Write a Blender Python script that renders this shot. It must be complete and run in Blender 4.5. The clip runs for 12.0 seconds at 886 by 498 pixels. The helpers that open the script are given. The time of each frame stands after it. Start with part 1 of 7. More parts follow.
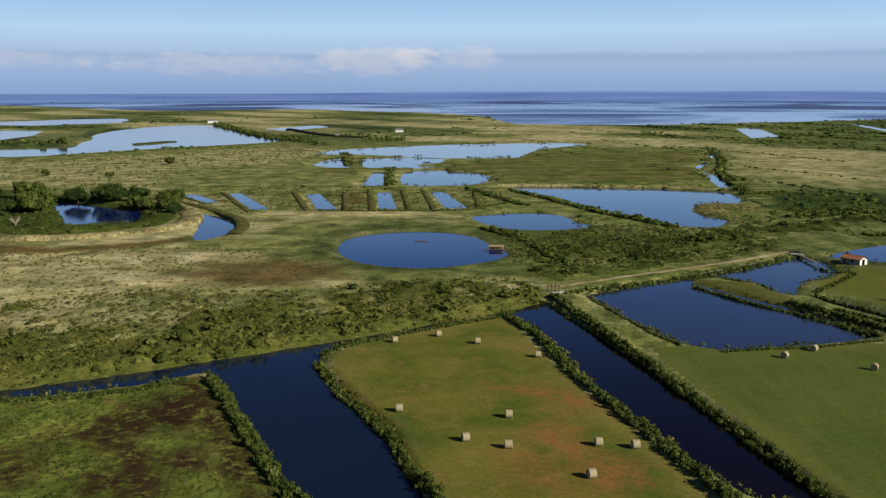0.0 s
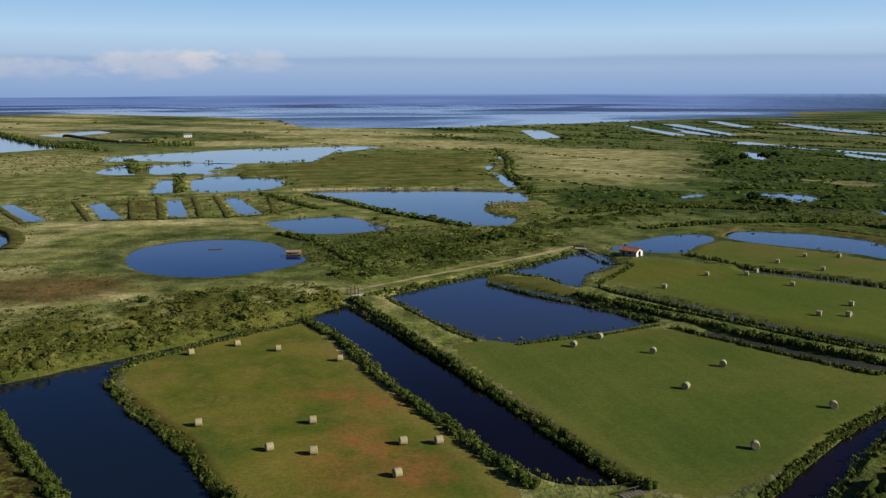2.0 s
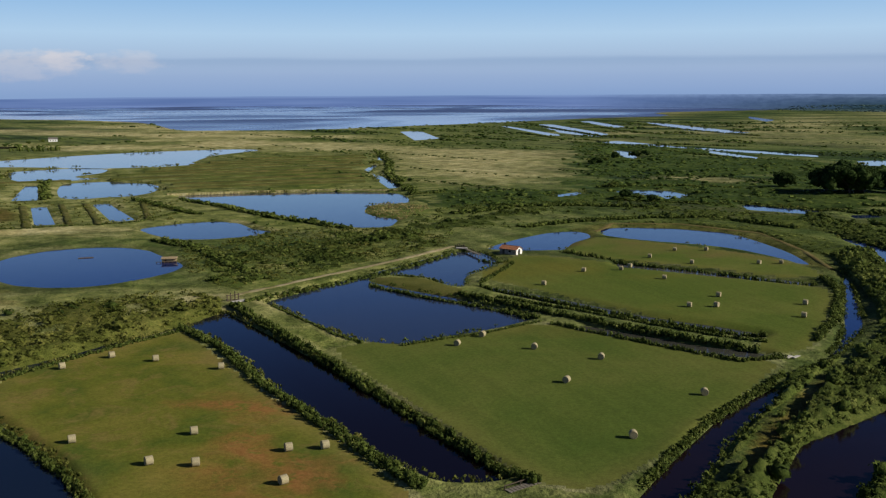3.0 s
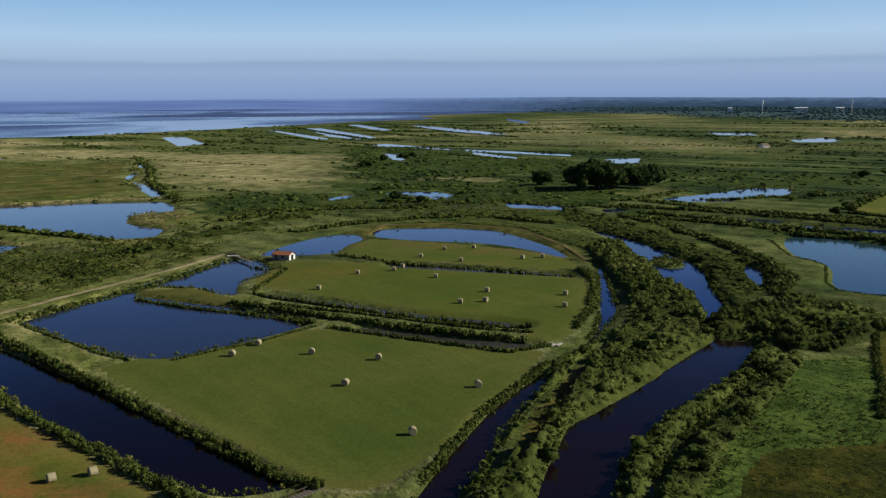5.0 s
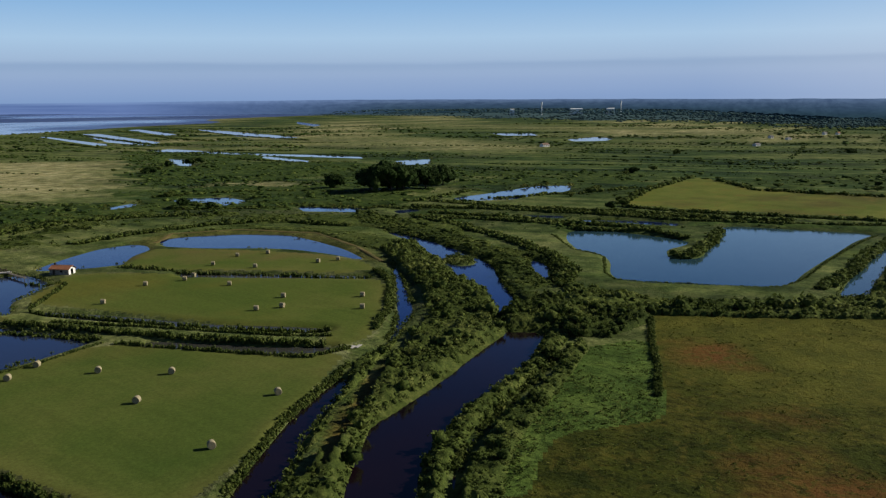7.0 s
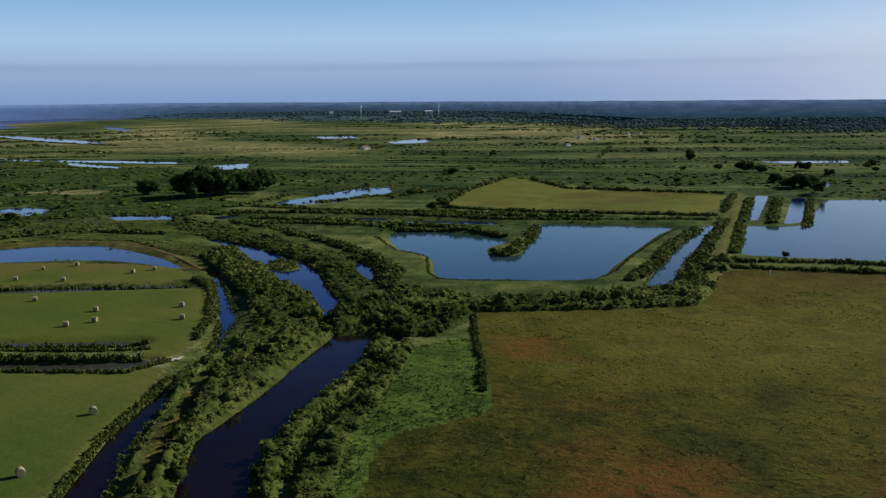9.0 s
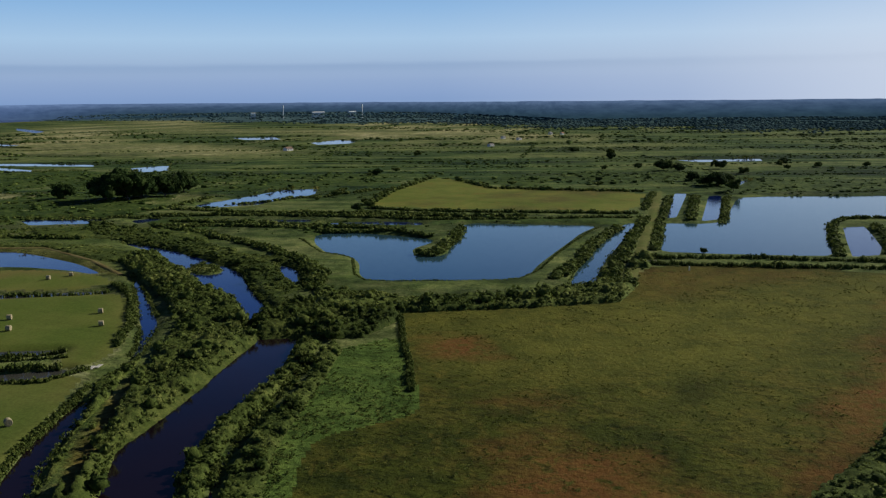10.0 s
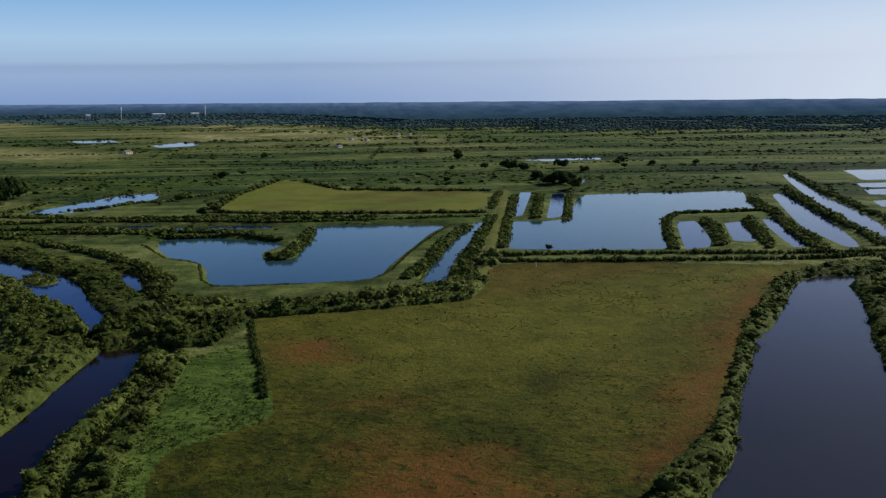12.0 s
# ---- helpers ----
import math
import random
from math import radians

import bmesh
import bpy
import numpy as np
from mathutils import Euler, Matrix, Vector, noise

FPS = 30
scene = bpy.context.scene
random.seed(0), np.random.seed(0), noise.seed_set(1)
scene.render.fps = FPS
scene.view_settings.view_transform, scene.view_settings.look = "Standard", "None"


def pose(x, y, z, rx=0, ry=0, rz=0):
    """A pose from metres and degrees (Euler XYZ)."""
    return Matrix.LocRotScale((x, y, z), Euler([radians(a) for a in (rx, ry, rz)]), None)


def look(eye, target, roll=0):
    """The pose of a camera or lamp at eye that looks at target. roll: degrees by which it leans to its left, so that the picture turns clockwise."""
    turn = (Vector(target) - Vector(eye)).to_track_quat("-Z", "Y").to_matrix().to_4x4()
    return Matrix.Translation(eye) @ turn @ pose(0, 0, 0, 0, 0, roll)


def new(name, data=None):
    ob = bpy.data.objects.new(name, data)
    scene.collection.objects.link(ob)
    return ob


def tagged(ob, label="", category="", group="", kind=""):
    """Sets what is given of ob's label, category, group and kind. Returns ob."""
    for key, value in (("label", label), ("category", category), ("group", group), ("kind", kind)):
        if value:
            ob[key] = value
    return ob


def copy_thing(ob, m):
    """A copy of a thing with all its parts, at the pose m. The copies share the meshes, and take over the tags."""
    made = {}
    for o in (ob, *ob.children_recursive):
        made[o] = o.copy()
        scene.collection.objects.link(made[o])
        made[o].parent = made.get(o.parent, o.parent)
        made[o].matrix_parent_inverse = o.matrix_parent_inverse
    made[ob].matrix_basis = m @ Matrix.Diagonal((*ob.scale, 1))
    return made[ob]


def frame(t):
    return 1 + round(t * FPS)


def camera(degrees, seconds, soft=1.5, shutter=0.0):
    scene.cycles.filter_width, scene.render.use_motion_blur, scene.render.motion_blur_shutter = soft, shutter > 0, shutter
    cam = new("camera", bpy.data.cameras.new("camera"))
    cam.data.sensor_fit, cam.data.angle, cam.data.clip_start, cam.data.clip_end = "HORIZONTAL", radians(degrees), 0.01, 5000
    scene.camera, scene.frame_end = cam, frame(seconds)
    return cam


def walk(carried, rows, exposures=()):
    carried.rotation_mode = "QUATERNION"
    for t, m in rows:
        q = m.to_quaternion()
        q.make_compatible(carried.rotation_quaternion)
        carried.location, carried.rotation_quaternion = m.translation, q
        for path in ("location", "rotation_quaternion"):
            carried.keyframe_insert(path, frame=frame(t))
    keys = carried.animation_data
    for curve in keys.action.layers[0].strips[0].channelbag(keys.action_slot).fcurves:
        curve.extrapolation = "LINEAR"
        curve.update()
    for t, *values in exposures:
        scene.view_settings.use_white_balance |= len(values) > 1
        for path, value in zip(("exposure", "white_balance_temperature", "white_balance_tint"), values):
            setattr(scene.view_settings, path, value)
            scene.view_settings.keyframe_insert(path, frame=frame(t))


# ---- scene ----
cam = camera(51.07, 12.0, 1.3)
EYE = (0.0, 0.0, 55.0)
# seconds, heading (degrees, left positive from +y), pitch, roll
PATH = [
    (0.0, 0.004, -9.729, -0.047),
    (0.5, -3.221, -9.692, -0.011),
    (1.0, -6.436, -9.622, -0.021),
    (1.5, -9.183, -9.585, -0.032),
    (2.0, -12.613, -9.531, -0.083),
    (2.5, -16.259, -9.491, -0.173),
    (3.0, -19.997, -9.463, -0.250),
    (3.2, -21.434, -9.436, -0.318),
    (4.8, -32.638, -9.345, -0.351),
    (5.0, -34.127, -9.312, -0.388),
    (5.5, -37.454, -9.287, -0.444),
    (6.0, -40.914, -9.268, -0.508),
    (6.5, -43.761, -9.259, -0.557),
    (7.0, -46.896, -9.258, -0.632),
    (7.2, -48.020, -9.263, -0.663),
    (8.8, -56.660, -9.241, -0.708),
    (9.0, -57.894, -9.221, -0.756),
    (9.5, -60.174, -9.239, -0.806),
    (10.0, -62.539, -9.248, -0.827),
    (10.5, -64.824, -9.257, -0.851),
    (11.0, -67.285, -9.258, -0.851),
    (11.5, -69.397, -9.278, -0.836),
    (12.0, -71.842, -9.308, -0.816),
]


def heading(yaw, pitch):
    y, p = radians(yaw), radians(pitch)
    return Vector((-math.sin(y) * math.cos(p), math.cos(y) * math.cos(p), math.sin(p)))


walk(cam, [(t, look(EYE, Vector(EYE) + 100 * heading(yaw, pitch), roll)) for t, yaw, pitch, roll in PATH], [(0.0, 0.12, 6500, 10), (4.0, -0.01, 6400, 10), (8.0, -0.09, 6250, 10), (12.0, -0.1, 6150, 10)])

# ---- light ----
SKY_STRENGTH = 0.03
SUN_AZIMUTH, SUN_HEIGHT = 122.5, 27.0   # clockwise from +y, degrees above the horizon
sun_data = bpy.data.lights.new("sun", "SUN")
sun_data.energy, sun_data.angle, sun_data.color = 5.4, radians(0.55), (1.0, 0.93, 0.80)
sun = new("sun", sun_data)
a, e = radians(SUN_AZIMUTH), radians(SUN_HEIGHT)
sun.matrix_world = look((0, 0, 300), (-math.sin(a) * math.cos(e), -math.cos(a) * math.cos(e), 300 - math.sin(e)))

world = bpy.data.worlds.new("sky")
scene.world = world
world.use_nodes = True
wn, wl = world.node_tree.nodes, world.node_tree.links
wn.clear()


def wnode(kind, operation=None, data_type=None, blend_type=None, use_clamp=None, sky_type=None, sun_disc=None):
    n = wn.new(kind)
    if operation is not None:
        n.operation = operation
    if data_type is not None:
        n.data_type = data_type
    if blend_type is not None:
        n.blend_type = blend_type
    if use_clamp is not None:
        n.use_clamp = use_clamp
    if sky_type is not None:
        n.sky_type, n.sun_disc = sky_type, sun_disc
    return n


def ramp(node, stops):
    cr = node.color_ramp
    while len(cr.elements) < len(stops):
        cr.elements.new(0.5)
    for el, (p, c) in zip(cr.elements, stops):
        el.position, el.color = p, (*c, 1.0) if len(c) == 3 else c


sky = wnode("ShaderNodeTexSky", sky_type="NISHITA", sun_disc=False)
sky.sun_elevation, sky.sun_rotation = e, a
sky.altitude, sky.air_density, sky.dust_density, sky.ozone_density = 50, 1.0, 0.5, 2.5


def wmix(fac, c1, c2, mode="MIX"):
    x = wnode("ShaderNodeMix", data_type="RGBA", blend_type=mode)
    for sock, v in ((x.inputs[0], fac), (x.inputs[6], c1), (x.inputs[7], c2)):
        if isinstance(v, (int, float)):
            sock.default_value = v
        elif isinstance(v, tuple):
            sock.default_value = (*v, 1.0)
        else:
            wl.new(v, sock)
    return x.outputs[2]


def wmath(op, v1, v2=0.0, clamp=False):
    x = wnode("ShaderNodeMath", operation=op, use_clamp=clamp)
    for sock, v in zip(x.inputs, (v1, v2)):
        if isinstance(v, (int, float)):
            sock.default_value = v
        else:
            wl.new(v, sock)
    return x.outputs[0]


def wramp(src, stops):
    r = wnode("ShaderNodeValToRGB")
    ramp(r, stops)
    wl.new(src, r.inputs[0])
    return r.outputs[0]


clear = wmix(1.0, sky.outputs[0], (0.78 * SKY_STRENGTH, 0.95 * SKY_STRENGTH, 1.5 * SKY_STRENGTH), "MULTIPLY")
geo = wnode("ShaderNodeTexCoord")
sep = wnode("ShaderNodeSeparateXYZ")
wl.new(geo.outputs["Generated"], sep.inputs[0])
dx, dy, up = sep.outputs
# moist low air over the bay
haze = wramp(up, [(0.0, (0.235, 0.35, 0.58)), (0.02, (0.29, 0.405, 0.62)), (0.04, (0.38, 0.51, 0.69)), (0.062, (0.43, 0.61, 0.80)), (0.095, (0.30, 0.51, 0.77)), (0.2, (0.060, 0.155, 0.42)), (0.27, (0.028, 0.075, 0.22)), (0.34, (0.011, 0.033, 0.105)), (0.5, (0.007, 0.026, 0.085))])
low = wramp(up, [(0.0, (1, 1, 1)), (0.15, (0.95, 0.95, 0.95)), (0.45, (0.8, 0.8, 0.8)), (0.85, (0.2, 0.2, 0.2))])
base_sky = wmix(low, clear, haze)
# paler towards the sun
toward = wmath("ADD", wmath("MULTIPLY", dx, math.sin(a)), wmath("MULTIPLY", dy, math.cos(a)))
pale = wramp(toward, [(0.0, (0, 0, 0)), (0.5, (0.05, 0.05, 0.05)), (0.70, (0.33, 0.33, 0.33)), (0.90, (1.0, 1.0, 1.0))])
pale = wmix(1.0, pale, wramp(up, [(0.0, (0.95, 0.95, 0.95)), (0.05, (0.85, 0.85, 0.85)), (0.1, (0.55, 0.55, 0.55)), (0.2, (0.34, 0.34, 0.34)), (0.34, (0.18, 0.18, 0.18)), (0.6, (0.3, 0.3, 0.3))]), "MULTIPLY")
# long bank of flat cloud with a darker upper edge
mapn = wnode("ShaderNodeMapping")
mapn.inputs["Scale"].default_value = (4.0, 4.0, 40.0)
wl.new(geo.outputs["Generated"], mapn.inputs[0])
cn = wnode("ShaderNodeTexNoise")
cn.inputs["Scale"].default_value, cn.inputs["Detail"].default_value, cn.inputs["Roughness"].default_value = 1.3, 6, 0.5
wl.new(mapn.outputs[0], cn.inputs[0])
lift = wmath("ADD", up, wmath("MULTIPLY", wmath("SUBTRACT", cn.outputs[0], 0.5), 0.010))
bank = wramp(lift, [(0.0, (0.0, 0.0, 0.0)), (0.008, (0.25, 0.25, 0.25)), (0.028, (0.42, 0.42, 0.42)), (0.0345, (0.75, 0.75, 0.75)), (0.0365, (0.12, 0.12, 0.12)), (0.041, (0.0, 0.0, 0.0))])
base_sky = wmix(bank, base_sky, wramp(up, [(0.0, (0.26, 0.37, 0.62)), (0.025, (0.345, 0.45, 0.63)), (0.036, (0.25, 0.365, 0.555))]))
base_sky = wmix(pale, base_sky, (0.74, 0.79, 0.87))
# heaped cloud far over the bay
bearing = wmath("ARCTAN2", dx, dy)
uv = wnode("ShaderNodeCombineXYZ")
wl.new(wmath("MULTIPLY", bearing, 38.0), uv.inputs[0])
wl.new(wmath("MULTIPLY", up, 95.0), uv.inputs[1])
puff = wnode("ShaderNodeTexNoise")
puff.inputs["Scale"].default_value, puff.inputs["Detail"].default_value, puff.inputs["Roughness"].default_value = 1.0, 6, 0.58
wl.new(uv.outputs[0], puff.inputs[0])


def heap(at, wide, top, deep, thin):
    u = wmath("POWER", wmath("ABSOLUTE", wmath("DIVIDE", wmath("SUBTRACT", bearing, at), wide)), 2.0)
    v = wmath("POWER", wmath("ABSOLUTE", wmath("DIVIDE", wmath("SUBTRACT", up, top), deep)), 2.0)
    m = wmath("SUBTRACT", 1.0, wmath("ADD", u, v))
    m = wmath("ADD", m, wmath("MULTIPLY", wmath("SUBTRACT", puff.outputs[0], 0.5), 3.4))
    return wmath("MULTIPLY", wmath("MULTIPLY", m, 1.2, True), thin)


for at, wide, top, deep, thin in ((-0.075, 0.075, 0.030, 0.017, 0.5), (-0.03, 0.024, 0.036, 0.011, 0.55), (-0.23, 0.12, 0.026, 0.012, 0.4), (0.03, 0.045, 0.033, 0.013, 0.35), (-0.45, 0.12, 0.03, 0.010, 0.3)):
    shade = wramp(wmath("ADD", up, wmath("MULTIPLY", puff.outputs[0], 0.02)), [(0.026, (0.42, 0.47, 0.60)), (0.05, (0.66, 0.64, 0.67))])
    base_sky = wmix(heap(at, wide, top, deep, thin), base_sky, shade)
bg = wnode("ShaderNodeBackground")
wl.new(base_sky, bg.inputs[0])
bg.inputs[1].default_value = 1.0
wo = wnode("ShaderNodeOutputWorld")
wl.new(bg.outputs[0], wo.inputs[0])

# ---- materials ----


class Mat:
    """A node material under construction."""

    def __init__(self, name, rough=0.8, spec=0.3):
        self.m = bpy.data.materials.new(name)
        self.m.use_nodes = True
        self.n, self.l = self.m.node_tree.nodes, self.m.node_tree.links
        self.b = self.n["Principled BSDF"]
        self.b.inputs["Roughness"].default_value = rough
        self.b.inputs["Specular IOR Level"].default_value = spec
        self.co = self.n.new("ShaderNodeTexCoord").outputs["Object"]

    def noise(self, scale, detail=4, rough=0.6, stretch=None, distort=0.0):
        t = self.n.new("ShaderNodeTexNoise")
        t.inputs["Scale"].default_value, t.inputs["Detail"].default_value = scale, detail
        t.inputs["Roughness"].default_value, t.inputs["Distortion"].default_value = rough, distort
        src = self.co
        if stretch:
            mp = self.n.new("ShaderNodeMapping")
            mp.inputs["Scale"].default_value = stretch[:3]
            if len(stretch) > 3:
                mp.inputs["Rotation"].default_value = (0, 0, radians(stretch[3]))
            self.l.new(src, mp.inputs[0])
            src = mp.outputs[0]
        self.l.new(src, t.inputs["Vector"])
        return t.outputs[0]

    def bands(self, scale, along, turn, detail=4):
        """Noise drawn out along one direction of the plan."""
        mp = self.n.new("ShaderNodeMapping")
        mp.vector_type = "TEXTURE"
        mp.inputs["Rotation"].default_value = (0, 0, radians(turn))
        mp.inputs["Scale"].default_value = (along, 1, 1)
        self.l.new(self.co, mp.inputs[0])
        t = self.n.new("ShaderNodeTexNoise")
        t.inputs["Scale"].default_value, t.inputs["Detail"].default_value = scale, detail
        self.l.new(mp.outputs[0], t.inputs["Vector"])
        return t.outputs[0]

    def ramp(self, src, stops):
        r = self.n.new("ShaderNodeValToRGB")
        ramp(r, stops)
        self.l.new(src, r.inputs[0])
        return r.outputs[0]

    def mix(self, fac, a, b, mode="MIX"):
        x = self.n.new("ShaderNodeMix")
        x.data_type, x.blend_type = "RGBA", mode
        for sock, v in ((x.inputs[0], fac), (x.inputs[6], a), (x.inputs[7], b)):
            if isinstance(v, (int, float)):
                sock.default_value = v
            elif isinstance(v, tuple):
                sock.default_value = (*v, 1.0)
            else:
                self.l.new(v, sock)
        return x.outputs[2]

    def attr(self, name):
        t = self.n.new("ShaderNodeAttribute")
        t.attribute_name = name
        return t

    def math(self, op, a, b=0.0):
        t = self.n.new("ShaderNodeMath")
        t.operation = op
        for sock, v in zip(t.inputs, (a, b)):
            if isinstance(v, (int, float)):
                sock.default_value = v
            else:
                self.l.new(v, sock)
        return t.outputs[0]

    def island(self):
        return self.n.new("ShaderNodeNewGeometry").outputs["Random Per Island"]

    def bump(self, src, strength, distance):
        t = self.n.new("ShaderNodeBump")
        t.inputs["Strength"].default_value, t.inputs["Distance"].default_value = strength, distance
        self.l.new(src, t.inputs["Height"])
        self.l.new(t.outputs[0], self.b.inputs["Normal"])

    def colour(self, src):
        if isinstance(src, tuple):
            self.b.inputs["Base Color"].default_value = (*src, 1.0)
        else:
            self.l.new(src, self.b.inputs["Base Color"])
        return self


def water_material(name, tint, wave=0.03, murk=None, eastward=None):
    """Still water over a bed; eastward: a darker body colour that takes over between two lines of the plan."""
    m = Mat(name, 0.05, 0.5)
    m.b.inputs["IOR"].default_value = 1.33
    c = m.mix(m.ramp(m.noise(0.02, 3), [(0.35, (0, 0, 0)), (0.7, (1, 1, 1))]), tint, murk or tint)
    if eastward:
        x0, x1, peat = eastward
        xyz = m.n.new("ShaderNodeSeparateXYZ")
        m.l.new(m.co, xyz.inputs[0])
        across = m.math("DIVIDE", m.math("SUBTRACT", xyz.outputs[0], x0), x1 - x0)
        c = m.mix(m.ramp(m.math("ADD", across, m.math("MULTIPLY", m.noise(0.05, 3), 0.3)), [(0.1, (0, 0, 0)), (1.0, (1, 1, 1))]), c, peat)
    m.colour(c)
    m.bump(m.mix(0.5, m.noise(1.1, 3), m.noise(4.0, 2)), 0.6, wave)
    return m.m


WATER = water_material("pond water", (0.004, 0.012, 0.070), 0.02, (0.006, 0.016, 0.090))
WATER_BROWN = water_material("river water", (0.005, 0.003, 0.006), 0.025, (0.011, 0.005, 0.006))
WATER_NAVY = water_material("wide ditch water", (0.006, 0.012, 0.028), 0.02, (0.009, 0.014, 0.026), (2, 40, (0.0045, 0.0022, 0.0036)))
# grey tint stands in for the pale sky reflected in the east river
WATER_GREY = water_material("river water with pale sky tint", (0.018, 0.021, 0.036), 0.03, (0.026, 0.026, 0.036))
WATER_BASIN = water_material("basin water", (0.020, 0.029, 0.058), 0.02, (0.026, 0.033, 0.058))
SILT_WATER = water_material("silted ditch", (0.045, 0.045, 0.036), 0.08, (0.075, 0.072, 0.058))
WATER_GREEN = water_material("lake water", (0.030, 0.070, 0.088), 0.02, (0.024, 0.060, 0.080))


def sea_material():
    m = Mat("bay water and mud flats", 0.12, 0.5)
    m.b.inputs["IOR"].default_value = 1.33
    broad, thin = m.noise(0.0011, 3, 0.5, distort=1.2), m.noise(0.0036, 3, 0.55, (1.0, 0.6, 1.0), 0.8)
    flats = m.ramp(broad, [(0.44, (0, 0, 0)), (0.60, (1, 1, 1))])
    c = m.mix(flats, (0.13, 0.20, 0.42), (0.055, 0.085, 0.20))
    m.colour(m.mix(m.ramp(thin, [(0.60, (0, 0, 0)), (0.70, (0.8, 0.8, 0.8))]), c, (0.20, 0.27, 0.44)))
    m.l.new(m.ramp(flats, [(0.0, (0.12, 0.12, 0.12)), (1.0, (0.5, 0.5, 0.5))]), m.b.inputs["Roughness"])
    m.bump(m.noise(0.05, 3), 0.3, 0.3)
    return m.m


WATER_SEA = sea_material()


def marsh_material():
    m = Mat("marsh ground", 0.95, 0.03)
    z = m.attr("zone")
    s = m.n.new("ShaderNodeSeparateColor")
    m.l.new(z.outputs["Color"], s.inputs[0])
    dry, brown, lush = s.outputs[0], s.outputs[1], s.outputs[2]
    big, mid, fine = m.noise(0.012, 5, 0.6), m.noise(0.09, 5, 0.65), m.noise(0.9, 4, 0.7)
    green = m.ramp(mid, [(0.34, (0.034, 0.056, 0.010)), (0.5, (0.105, 0.140, 0.026)), (0.64, (0.215, 0.225, 0.060))])
    straw = m.ramp(mid, [(0.32, (0.22, 0.20, 0.08)), (0.5, (0.46, 0.40, 0.20)), (0.68, (0.68, 0.60, 0.36))])
    earth = m.ramp(mid, [(0.3, (0.065, 0.040, 0.012)), (0.6, (0.13, 0.078, 0.022)), (0.8, (0.15, 0.12, 0.03))])
    belt = m.math("ADD", z.outputs["Alpha"], m.math("MULTIPLY", m.math("SUBTRACT", m.bands(0.09, 5, -70, 6), 0.5), 1.5))
    deep = m.ramp(belt, [(0.17, (0.125, 0.145, 0.052)), (0.32, (0.084, 0.118, 0.034)), (0.48, (0.050, 0.084, 0.023)), (0.62, (0.026, 0.050, 0.017)), (0.82, (0.017, 0.034, 0.014))])
    deep = m.mix(0.6, deep, m.ramp(mid, [(0.3, (0.55, 0.6, 0.55)), (0.5, (1, 1, 1)), (0.7, (1.4, 1.35, 1.25))]), "MULTIPLY")
    soft = m.ramp(big, [(0.35, (0.0, 0.0, 0.0)), (0.65, (0.55, 0.55, 0.55))])
    dryness = m.math("MINIMUM", m.math("MAXIMUM", m.math("MULTIPLY", dry, m.math("ADD", m.math("MULTIPLY", m.bands(0.06, 4, 6, 6), 1.7), -0.02)), m.math("MULTIPLY", soft, 0.5)), 1.0)
    c = m.mix(dryness, green, straw)
    c = m.mix(lush, c, deep)
    c = m.mix(m.math("MULTIPLY", brown, m.math("ADD", mid, 0.35)), c, earth)
    c = m.mix(0.65, c, m.ramp(fine, [(0.36, (0.42, 0.44, 0.4)), (0.60, (1.15, 1.15, 1.1))]), "MULTIPLY")
    c = m.mix(0.7, c, m.ramp(m.noise(0.06, 8, 0.8), [(0.38, (0.45, 0.52, 0.40)), (0.5, (1.0, 1.0, 1.0)), (0.62, (1.38, 1.32, 1.22))]), "MULTIPLY")
    m.colour(c)
    m.bump(m.mix(0.35, m.noise(0.25, 5, 0.7), fine), 1.0, 1.1)
    return m.m


